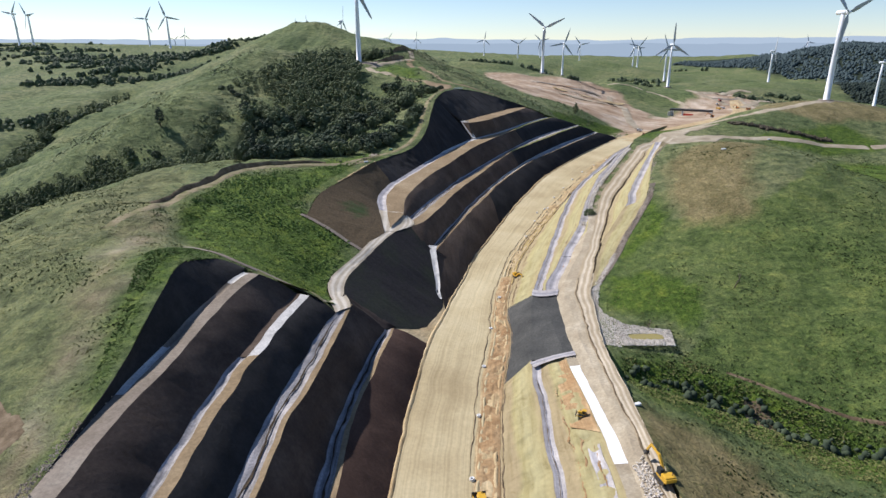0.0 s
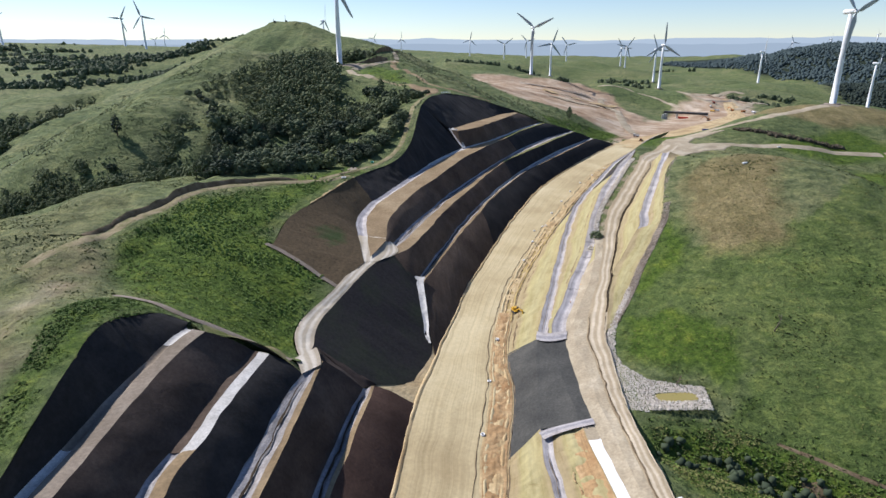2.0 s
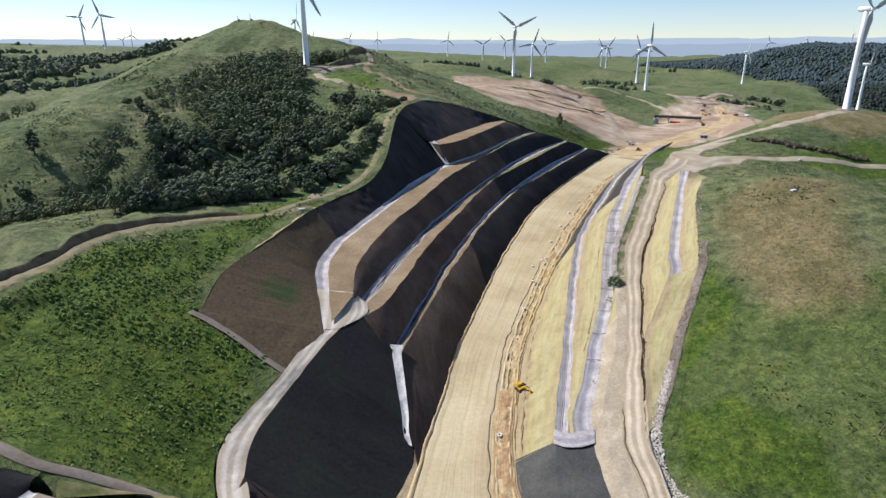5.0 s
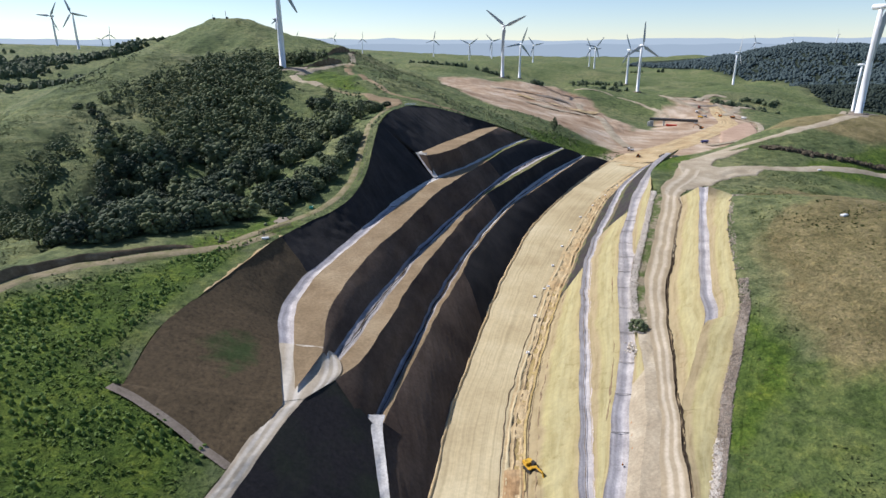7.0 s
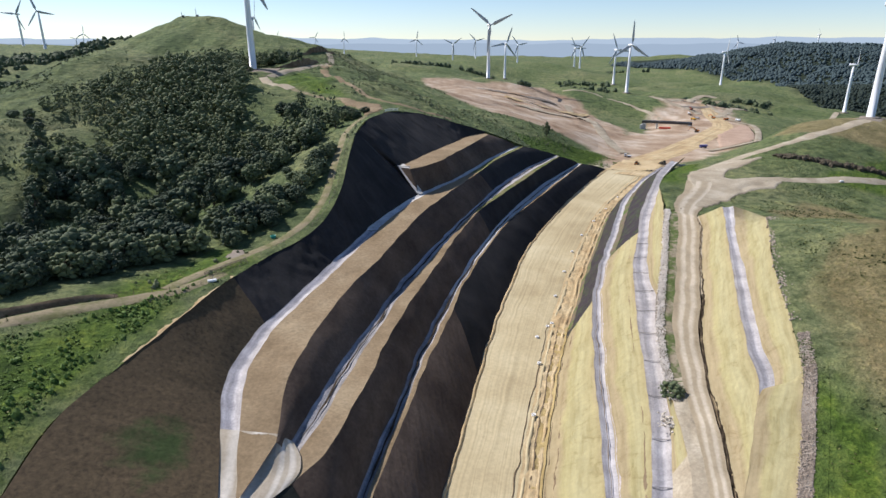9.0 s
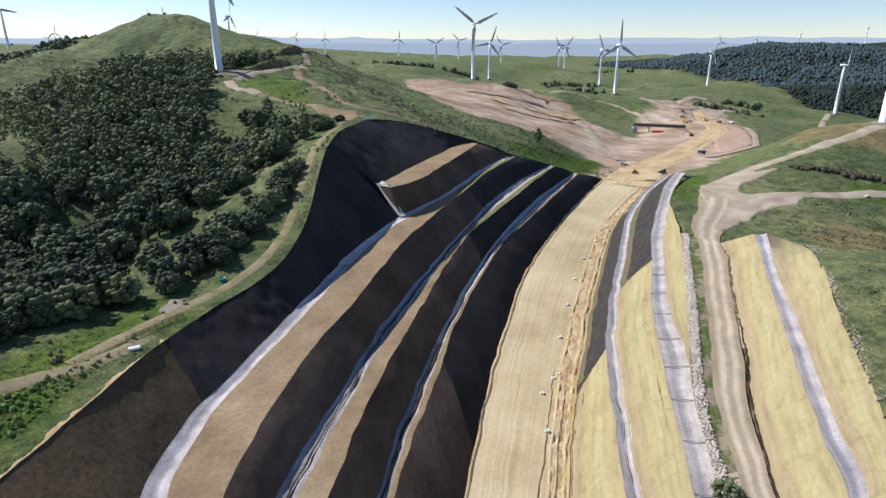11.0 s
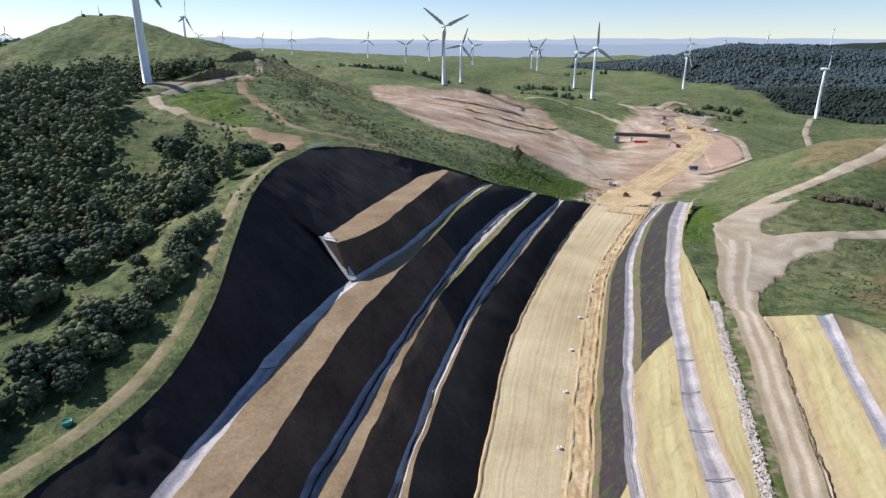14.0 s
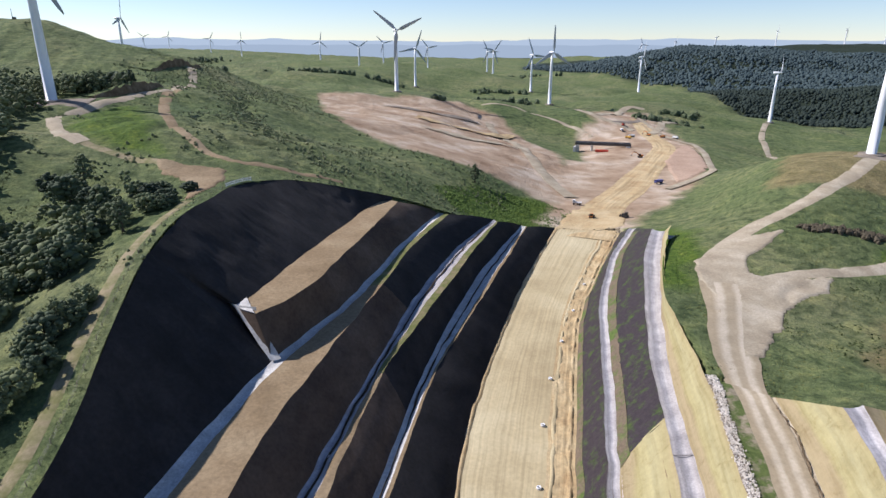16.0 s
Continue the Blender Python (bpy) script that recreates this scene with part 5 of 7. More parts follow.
drape("stock_path", [(84, 157), (97, 149), (106, 144), (116, 139), (132, 133), (160, 128)], 1.5, CRACK, "narrow muddy stock path across the slope", 120, 5, 0.12, "path")
apron("turning_place", [(161, 446), (152, 430), (150, 419), (137, 398), (128, 384), (138, 383), (152, 396), (166, 407), (189, 414), (196, 420), (178, 424), (172, 430), (177, 439), (196, 447), (208, 456), (190, 456), (176, 450)], TRACK, "broad trampled gravel where the roads fork", lift=0.4)
apron("road_head", [(158, 551), (176, 545), (192, 540), (204, 556), (206, 574), (196, 588), (184, 584), (170, 570)], MARGIN, "churned orange clay at the head of the road", "ground", 1.8, 0.6, 74)
apron("ochre_bank", [(-17, 498), (-4, 494), (8, 490), (8, 480), (5, 470), (0, 458), (-4, 455), (-3, 474), (-12, 484)], BENCH, "scraped ochre earth beside the white barrier", "ground")
drape("haul_road", [(168, 535), (184, 556), (206, 586), (246, 628), (290, 678), (334, 730), (380, 787), (411, 850), (430, 900), (450, 950)], 25, MARGIN, "broad pale haul road running down the valley", 240, 15, 0.3, "road", ease=(7.1, 45), flare=0.75)
drape("ridge_path", [(-43.5, 520), (-30, 508), (-17, 497), (-8, 489)], 3.4, WORN, "worn path down the ridge")
drape("ridge_track", [(-44, 520), (-55, 535), (-65, 560), (-69, 580), (-65, 600), (-53, 622), (-42, 645), (-34, 662), (-34, 700), (-38, 780), (-42, 815)], 6.2, TRACK, "pale winding track along the ridge to a turbine")
bank("ridge_bank", [(-62, 618), (-50, 634), (-42, 652), (-38, 672)], 4.5)
bank("hill_bank", [(-64, 782), (-54, 800), (-44, 822), (-36, 842)], 5.5)
drape("scar_track", [(-32, 664), (-34, 640), (-30, 605), (-18, 545), (-5, 516), (8, 502), (28, 504), (47, 508)], 6.5, BENCH, "brown bulldozed scar across the hillside", flare=0.45)
drape("valley_track", [(268, 1015), (300, 1000), (330, 970), (352, 930), (362, 900)], 5, TRACK, "pale track above the earthworks", lift=0.4)
drape("far_turbine_track", [(700, 1010), (620, 930), (552, 845), (500, 765), (470, 720)], 7, TRACK, "pale track to a distant turbine", lift=0.6)
drape("fence_track", [(-49, 300), (-42, 314), (-35, 326), (-27, 338), (-20, 352), (-15, 370), (-12, 400), (-9, 425), (-1, 455)], 3.4, WORN, "worn wheel track inside the fence")
drape("turbine_pad", [(-100, 606), (-82, 612), (-64, 610)], 17, GREYBENCH, "grey gravel pad round the turbine's foot", 40, 9, 0.25)
drape("turbine_pad_right", [(318, 520), (328, 528), (340, 534)], 15, GREYBENCH, "grey gravel pad round the turbine's foot", 40, 9, 0.25)

apron("storage_pad", [(290, 638), (310, 674), (334, 718), (373, 764), (402, 793), (417, 799), (390, 742), (363, 699), (341, 672), (311, 650)], PINK, "flat pink clay pad beside the haul road", "ground", 1.6, 0.6, 70)
drape("pad_track", [(272, 622), (310, 644), (340, 666), (357, 687), (397, 749), (421, 797), (424, 824), (448, 918), (459, 974)], 6, TRACK, "pale track round the clay pad", lift=0.9)
drape("works_track", [(392, 1000), (396, 952), (412, 920), (414, 900)], 9, TRACK, "pale track in the far earthworks", lift=0.6)
drape("works_track", [(400, 960), (440, 985), (489, 1047), (520, 1050)], 10, TRACK, "pale track in the far earthworks", lift=0.6)
drape("works_track", [(425, 880), (460, 915), (488, 951), (525, 965)], 9, TRACK, "pale track in the far earthworks", lift=0.6)
drape("works_track", [(405, 930), (450, 945), (500, 1000)], 8, GREYBENCH, "grey track in the far earthworks", lift=0.7)
drape("spoil_bank", [(130, 930), (165, 905), (200, 900), (232, 915)], 12, GREYBENCH, "pale spoil tipped across the earthworks", lift=1.2, category="ground")
drape("spoil_bank", [(150, 850), (185, 830), (225, 835), (250, 860)], 16, MARGIN, "orange spoil tipped across the earthworks", lift=1.5, category="ground")
drape("spoil_bank", [(140, 780), (175, 760), (215, 755)], 12, TRACK, "pale spoil tipped across the earthworks", lift=1.2, category="ground")
drape("spoil_track", [(252, 935), (238, 880), (230, 800), (215, 720), (200, 650), (196, 610)], 9, TRACK, "pale haul track over the earthworks", lift=0.7)


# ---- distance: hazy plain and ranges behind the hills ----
# haze painted as a flat blue glow that takes no light
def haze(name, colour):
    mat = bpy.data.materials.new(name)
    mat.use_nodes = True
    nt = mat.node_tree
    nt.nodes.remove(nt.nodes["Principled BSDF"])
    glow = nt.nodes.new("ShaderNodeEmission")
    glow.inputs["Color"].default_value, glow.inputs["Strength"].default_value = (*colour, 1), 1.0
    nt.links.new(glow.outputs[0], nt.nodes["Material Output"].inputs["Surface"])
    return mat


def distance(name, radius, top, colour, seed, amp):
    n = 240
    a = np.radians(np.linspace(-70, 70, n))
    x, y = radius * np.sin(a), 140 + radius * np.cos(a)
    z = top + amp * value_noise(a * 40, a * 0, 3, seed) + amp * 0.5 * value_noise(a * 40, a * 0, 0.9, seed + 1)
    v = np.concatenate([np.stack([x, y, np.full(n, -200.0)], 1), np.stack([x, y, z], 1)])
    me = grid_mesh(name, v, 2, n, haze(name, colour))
    tagged(new(name, me), "flat glowing bands of haze blue for the far ranges", "backdrop", kind="structure")


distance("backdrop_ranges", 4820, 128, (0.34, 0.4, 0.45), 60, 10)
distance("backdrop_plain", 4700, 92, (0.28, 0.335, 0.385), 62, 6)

# ---- wind turbines ----
STEEL_WHITE = plain("turbine_white", (0.8, 0.81, 0.82), 0.4, 0.0, 0.04, 0.2)
BLADE_GREY = plain("blade_grey", (0.42, 0.44, 0.46), 0.4, 0.0, 0.06, 0.2)


def ring(bm, centre, radius, seg, axis="z", squash=1.0, turn=0.0):
    out = []
    for k in range(seg):
        a = 2 * math.pi * k / seg
        u, w = radius * math.cos(a), radius * squash * math.sin(a)
        u, w = u * math.cos(turn) - w * math.sin(turn), u * math.sin(turn) + w * math.cos(turn)
        p = {"z": (u, w, 0), "y": (u, 0, w), "x": (0, u, w)}[axis]
        out.append(bm.verts.new(Vector(centre) + Vector(p)))
    return out


def skin(bm, rings, cap=True):
    for a, b in zip(rings, rings[1:]):
        for k in range(len(a)):
            bm.faces.new((a[k], a[(k + 1) % len(a)], b[(k + 1) % len(b)], b[k])).smooth = True
    if cap:
        bm.faces.new(rings[0][::-1])
        bm.faces.new(rings[-1])
    return bm


def make_turbine():
    root = new("wind_turbine")
    tagged(root, "white three-bladed wind turbine on a tapering tower", "wind turbine", "wind turbines on the hills")
    bm = bmesh.new()
    skin(bm, [ring(bm, (0, 0, z), r, 24) for z, r in ((-3, 2.7), (0, 2.65), (0.01, 2.45), (24, 2.2), (48, 1.8), (68.6, 1.4))])
    tower = part("tower", bm, STEEL_WHITE, root)
    bm = bmesh.new()
    skin(bm, [ring(bm, (0, 0, z), r, 24) for z, r in ((-3, 6), (0.5, 6), (0.7, 5.8))])
    part("footing", bm, GREYBENCH, root, "round concrete footing")
    bm = bmesh.new()
    skin(bm, [ring(bm, (0, y, 70.2), r, 16, "y", 1.05, math.pi / 16) for y, r in ((5.8, 1.2), (5.2, 1.7), (0, 1.85), (-2.6, 1.7), (-3.2, 1.4))])
    part("nacelle", bm, STEEL_WHITE, root)
    bm = bmesh.new()
    skin(bm, [ring(bm, (0, y, 0), r, 16, "y") for y, r in ((0.9, 1.5), (-0.4, 1.5), (-1.3, 1.1), (-1.9, 0.3))])
    hub = part("hub", bm, STEEL_WHITE, root)
    hub.location = (0, -4.2, 70.2)
    for k in range(3):
        bm = bmesh.new()
        rows = []
        for z, chord, thick, twist in ((0.6, 0.85, 0.85, 0), (3, 1.0, 0.75, 0.5), (7, 2.5, 0.5, 0.34), (14, 2.1, 0.36, 0.2), (24, 1.5, 0.22, 0.1), (32, 0.95, 0.13, 0.04), (35.4, 0.3, 0.05, 0)):
            rows.append(ring(bm, (chord * 0.18, 0, z), chord, 10, "z", thick / chord * 0.6, twist))
        skin(bm, rows)
        blade = part("blade", bm, BLADE_GREY, hub, "long slender tapering blade")
        blade.rotation_euler = (0, 2 * math.pi * k / 3, 0)
    return root


def plant_turbine(x, y, yaw, spin, source=None, base=None):
    z = float(land(x, y)) if base is None else base
    m = pose(x, y, z, 0, 0, yaw)
    if source is None:
        ob = make_turbine()
        ob.matrix_basis = m
    else:
        ob = copy_thing(source, m)
    for c in ob.children:
        if c.name.startswith("hub"):
            c.rotation_euler = (0, radians(spin), 0)
    return ob


# x, y, heading of the rotor, turn of the rotor
TURBINES = [(-82, 616, -20, 150), (162, 1024, 12, 66), (278, 1463, 10, 20), (490, 2270, 8, 80), (580, 1880, 14, 40), (510, 1442, 20, 95), (392, 1086, 8, 0), (740, 1420, 75, 105), (720, 1030, 47, 40),
            (-740, 1606, -15, 35), (-625, 1456, -12, 100), (180, 2780, 10, 10), (270, 2286, 5, 55), (390, 2548, 0, 75), (-234, 1473, 78, 12), (-970, 1457, -25, 40), (-985, 1530, -30, 85), (-320, 3790, 0, 30), (-134, 3172, 50, 0),
            (-600, 4300, -10, 20), (-730, 4280, 0, 70), (-1718, 4080, 10, 50), (-1250, 3086, 60, 5), (600, 1990, 14, 90), (1900, 3000, 40, 20), (2050, 2900, 40, 80), (2350, 2850, 60, 10), (2600, 2700, 30, 40), (2780, 2650, 30, 66), (1750, 3050, 0, 100)]
first_turbine = plant_turbine(328, 529, 24, 68)
for tx, ty, yaw, spin in TURBINES:
    plant_turbine(tx, ty, yaw, spin, first_turbine)

# ---- trees and bush ----
def leaf_material(name, dark, mid, pale):
    mat, nt, shader = graph(name, 0.8)
    info = nt.nodes.new("ShaderNodeObjectInfo")
    island = nt.nodes.new("ShaderNodeNewGeometry")
    add = nt.nodes.new("ShaderNodeMath")
    add.operation = "MULTIPLY_ADD"
    add.inputs[1].default_value = 0.62
    nt.links.new(info.outputs["Random"], add.inputs[0])
    half = nt.nodes.new("ShaderNodeMath")
    half.operation = "MULTIPLY"
    half.inputs[1].default_value = 0.16
    nt.links.new(island.outputs["Random Per Island"], half.inputs[0])
    patch = nt.nodes.new("ShaderNodeMath")
    patch.operation = "MULTIPLY_ADD"
    patch.inputs[1].default_value = 0.55
    nt.links.new(noise_node(nt, 0.13, 3, 0.6, nt.nodes.new("ShaderNodeNewGeometry").outputs["Position"]), patch.inputs[0])
    nt.links.new(half.outputs[0], patch.inputs[2])
    lower = nt.nodes.new("ShaderNodeMath")
    lower.operation = "SUBTRACT"
    lower.inputs[1].default_value = 0.17
    nt.links.new(patch.outputs[0], lower.inputs[0])
    nt.links.new(lower.outputs[0], add.inputs[2])
    nt.links.new(ramp_node(nt, add.outputs[0], [(0.1, dark), (0.5, mid), (0.92, pale)]), shader.inputs["Base Color"])
    return mat


LEAF = leaf_material("bush_leaf", (0.025, 0.038, 0.025), (0.07, 0.092, 0.05), (0.165, 0.187, 0.085))
LEAF_FAR = leaf_material("forest_leaf", (0.017, 0.026, 0.021), (0.026, 0.038, 0.03), (0.045, 0.06, 0.04))
# blue is mixed into this leaf colour for haze over the far range
LEAF_HAZED = leaf_material("hazed_leaf", (0.042, 0.064, 0.068), (0.058, 0.083, 0.085), (0.082, 0.108, 0.098))
SCRUB_LEAF = leaf_material("scrub_leaf", (0.07, 0.088, 0.045), (0.12, 0.14, 0.066), (0.19, 0.2, 0.1))
HEDGE_LEAF = leaf_material("dead_bracken", (0.03, 0.028, 0.018), (0.06, 0.05, 0.032), (0.11, 0.09, 0.06))
BARK = soil("bark", (0.06, 0.045, 0.03), (0.1, 0.078, 0.055), (0.15, 0.12, 0.09), 0.8, 4.0, 0.6)


def icosphere(sub):
    bm = bmesh.new()
    bmesh.ops.create_icosphere(bm, subdivisions=sub, radius=1.0)
    v = np.array([q.co[:] for q in bm.verts])
    f = np.array([[q.index for q in face.verts] for face in bm.faces])
    bm.free()
    return v, f


ICO_V, ICO_F = icosphere(1)
ICO2_V, ICO2_F = icosphere(2)


def tri_mesh(name, verts, faces, material, flat=True):
    me = bpy.data.meshes.new(name)
    me.vertices.add(len(verts))
    me.vertices.foreach_set("co", np.asarray(verts, np.float32).ravel())
    me.loops.add(faces.size)
    me.loops.foreach_set("vertex_index", faces.ravel().astype(np.int32))
    me.polygons.add(len(faces))
    me.polygons.foreach_set("loop_start", np.arange(0, faces.size, 3, dtype=np.int32))
    me.polygons.foreach_set("use_smooth", np.full(len(faces), not flat))
    me.update(calc_edges=True)
    me.materials.append(material)
    return me


def crown_arrays(rng, clumps, leaves, high, wide, cone=0.0):
    """Small uneven clumps and loose leaves that fill a crown of the given height and radius."""
    vs, fs, at = [], [], 0
    lobes = rng.normal(0, 1, (7, 3))
    lobes /= np.linalg.norm(lobes, axis=1)[:, None]
    for k in range(clumps):
        d = rng.normal(0, 1, 3)
        d /= np.linalg.norm(d)
        bulge = 0.72 + 0.3 * max(0, (lobes @ d).max()) + rng.uniform(-0.1, 0.1)
        r = bulge * rng.uniform(0.6, 1.0)
        taper = 1 - cone * (d[2] * 0.5 + 0.5)
        c = np.array([d[0] * wide * r * taper, d[1] * wide * r * taper, high * (0.56 + 0.44 * d[2] * r)])
        size = rng.uniform(0.13, 0.27) * wide * (1 - 0.4 * cone)
        v = ICO_V * (1 + rng.uniform(-0.32, 0.32, (len(ICO_V), 1))) * size * [1, 1, 0.75] + c
        vs.append(v)
        fs.append(ICO_F + at)
        at += len(v)
    for k in range(leaves):
        d = rng.normal(0, 1, 3)
        d /= np.linalg.norm(d)
        r = (0.8 + 0.35 * max(0, (lobes @ d).max())) * rng.uniform(0.85, 1.08)
        taper = 1 - cone * (d[2] * 0.5 + 0.5)
        c = np.array([d[0] * wide * r * taper, d[1] * wide * r * taper, high * (0.56 + 0.45 * d[2] * r)])
        vs.append(c + rng.normal(0, 0.05 * wide, (3, 3)))
        fs.append(np.array([[0, 1, 2]]) + at)
        at += 3
    return np.concatenate(vs), np.concatenate(fs)


def make_tree(name, label, category, group, seed, high, wide, clumps, leaves, leaf, cone=0.0, trunk=0.3):
    rng = np.random.default_rng(seed)
    root = new(name)
    tagged(root, label, category, group)
    v, f = crown_arrays(rng, clumps, leaves, high, wide, cone)
    crown = new("crown", tri_mesh("crown", v, f, leaf, False))
    crown.parent = root
    bm = bmesh.new()
    lean = rng.uniform(-0.3, 0.3, 2)
    skin(bm, [ring(bm, (lean[0] * z / high, lean[1] * z / high, z), r, 8) for z, r in ((-0.6, trunk * 1.4), (0, trunk * 1.15), (high * 0.3, trunk * 0.8), (high * 0.75, trunk * 0.3))])
    for k in range(4):
        a, z0 = rng.uniform(0, 6.28), high * rng.uniform(0.2, 0.4)
        tip = (math.cos(a) * wide * 0.6, math.sin(a) * wide * 0.6, z0 + high * 0.3)
        skin(bm, [ring(bm, (tip[0] * s, tip[1] * s, z0 + (tip[2] - z0) * s), trunk * 0.5 * (1 - 0.8 * s), 5) for s in (0, 0.5, 1)])
    part("trunk", bm, BARK, root)
    return root


tree_rng = np.random.default_rng(11)
BUSH_KINDS = [("round-crowned dark green native bush tree", 6.5, 3.6, 0.0), ("broad dark green native tree in dense bush", 8.0, 4.4, 0.1), ("tall narrow dark green tree in the bush", 9.5, 3.2, 0.55), ("low light-green shrub at the bush edge", 4.0, 2.8, 0.0)]
BUSH_TREES = []
for k in range(8):
    label, high, wide, cone = BUSH_KINDS[k % 4]
    BUSH_TREES.append(make_tree("bush_tree", label, "tree", "bush on the hillside", 20 + k, high, wide, 90, 360, LEAF, cone))
bush_used = [False] * 8


def put_tree(x, y, kind, scale, sink=0.3):
    m = pose(x, y, float(land(x, y)) - sink, 0, 0, tree_rng.uniform(0, 360)) @ Matrix.Scale(scale, 4)
    if not bush_used[kind]:
        bush_used[kind] = True
        BUSH_TREES[kind].matrix_basis = m
        return
    ob = copy_thing(BUSH_TREES[kind], m)
    ob.matrix_basis = m


BUSH_NEAR = [(-72, 300), (-57, 322), (-48, 331), (-54, 345), (-66, 366), (-52, 392), (-34, 414), (-20, 426), (-13, 438), (-9, 451), (-16, 462), (-36, 468), (-60, 458), (-64, 474), (-78, 478), (-104, 462), (-132, 468), (-140, 440), (-134, 405), (-124, 378), (-118, 345), (-108, 312), (-104, 298), (-90, 288), (-76, 290)]
BUSH_FAR = [(-64, 474), (-70, 520), (-82, 563), (-80, 598), (-92, 612), (-76, 630), (-52, 640), (-60, 672), (-92, 660), (-114, 640), (-120, 600), (-124, 550), (-134, 524), (-157, 498), (-168, 486), (-150, 474), (-132, 468), (-104, 462), (-78, 478)]


def scatter(loop, spacing, rng):
    xs, ys = [p[0] for p in loop], [p[1] for p in loop]
    gx_, gy_ = np.meshgrid(np.arange(min(xs), max(xs), spacing), np.arange(min(ys), max(ys), spacing))
    x = gx_.ravel() + rng.uniform(-0.45, 0.45, gx_.size) * spacing
    y = gy_.ravel() + rng.uniform(-0.45, 0.45, gx_.size) * spacing
    keep = inside(x, y, loop)
    return x[keep], y[keep]


near_x, near_y = scatter(BUSH_NEAR, 5.3, tree_rng)
thin = value_noise(near_x, near_y, 16, 81) + 0.6 * value_noise(near_x, near_y, 7, 82) > -0.62
near_x, near_y = near_x[thin], near_y[thin]
order = np.argsort(near_y)[:290]
for k in order:
    kind = int(tree_rng.choice(8, p=[0.17, 0.12, 0.1, 0.11, 0.17, 0.12, 0.1, 0.11]))
    put_tree(near_x[k], near_y[k], kind, tree_rng.choice([0.6, 0.8, 0.95, 1.15, 1.4]) * tree_rng.uniform(0.85, 1.15))
# loose trees on the pasture
for x, y, kind, scale in ((-182, 393, 2, 1.25), (-177, 370, 0, 0.8), (-173, 356, 3, 0.9), (-25, 367, 1, 0.8), (-29, 360, 0, 0.8), (-33, 353, 1, 0.8), (-21, 381, 1, 0.75), (-19, 388, 0, 0.65), (-38, 347, 4, 0.9), (-31, 349, 5, 0.7), (-35, 361, 1, 1.0), (-31, 367, 4, 1.1), (-28, 373, 0, 0.9), (-39, 354, 5, 1.0), (-42, 359, 0, 1.1), (-24, 376, 5, 0.8), (-34, 371, 1, 1.0), (-38, 366, 2, 0.9), (-22, 392, 4, 0.8), (-27, 384, 3, 1.2),
                          (-20, 395, 1, 0.8), (-16, 399, 4, 0.75), (-18, 386, 5, 0.75), (-15, 404, 0, 0.7), (-32, 396, 3, 0.8), (-18, 397, 2, 0.8), (-6, 454, 3, 0.9), (-11, 452, 0, 0.85), (-18, 448, 1, 0.85), (-2, 467, 3, 0.85), (-23, 445, 4, 0.9), (-32, 444, 5, 1.0), (-38, 441, 1, 1.1), (-38, 427, 0, 1.0), (-40, 411, 4, 1.0), (-46, 402, 1, 1.0), (-35, 485, 2, 1.2), (-38, 478, 1, 1.1), (-16, 467, 0, 0.9), (-10, 471, 3, 0.9), (-25, 461, 5, 0.9), (-30, 470, 0, 1.0), (-45, 485, 4, 1.0), (-28, 436, 3, 1.0), (-13, 459, 7, 1.0), (-7, 462, 7, 0.9), (-44, 342, 1, 1.0), (-41, 336, 0, 0.9), (-49, 352, 5, 1.1), (-46, 348, 2, 1.1),
                          (129, 597, 6, 1.15), (-74, 642, 0, 1.3), (-67, 648, 2, 1.2), (-60, 650, 4, 1.3), (-54, 656, 6, 1.2), (-64, 660, 1, 1.2), (-58, 664, 5, 1.1), (-70, 636, 6, 1.1), (-8, 458, 0, 0.7), (-7, 452, 4, 0.65), (-12, 463, 1, 0.7), (-16, 466, 3, 0.9), (-15, 440, 2, 1.0), (-166, 466, 3, 1.0), (-161, 470, 0, 0.8), (-150, 455, 3, 0.9), (-155, 458, 3, 0.8), (-100, 505, 0, 0.7), (-113, 520, 3, 0.8)):
    put_tree(x, y, kind, scale)


shrub = copy_thing(BUSH_TREES[3], pose(68.3, 270.4, 12.7, 0, 0, 40) @ Matrix.Scale(0.76, 4))
tagged(shrub, "single green shrub on the clay terrace", "shrub")


def forest(name, xs, ys, sizes, leaf, label, seed, sphere=0, category="woodland", flat=True):
    """Woodland too thick to count: uneven crowns joined in one mesh."""
    rng = np.random.default_rng(seed)
    base_v, base_f = (ICO_V, ICO_F) if sphere == 0 else (ICO2_V, ICO2_F)
    zs = land(xs, ys)
    vs, fs = [], []
    for k, (x, y, z, s) in enumerate(zip(xs, ys, zs, sizes)):
        v = base_v * (1 + rng.uniform(-0.33, 0.33, (len(base_v), 1))) * s * [1, 1, rng.uniform(0.8, 1.5)]
        vs.append(v + [x, y, z + s * 0.45])
        fs.append(base_f + k * len(base_v))
    ob = new(name, tri_mesh(name, np.concatenate(vs), np.concatenate(fs), leaf, flat))
    return tagged(ob, label, category, kind="stuff")


rest = np.argsort(near_y)[290:]
far_x, far_y = scatter(BUSH_FAR, 5.4, tree_rng)
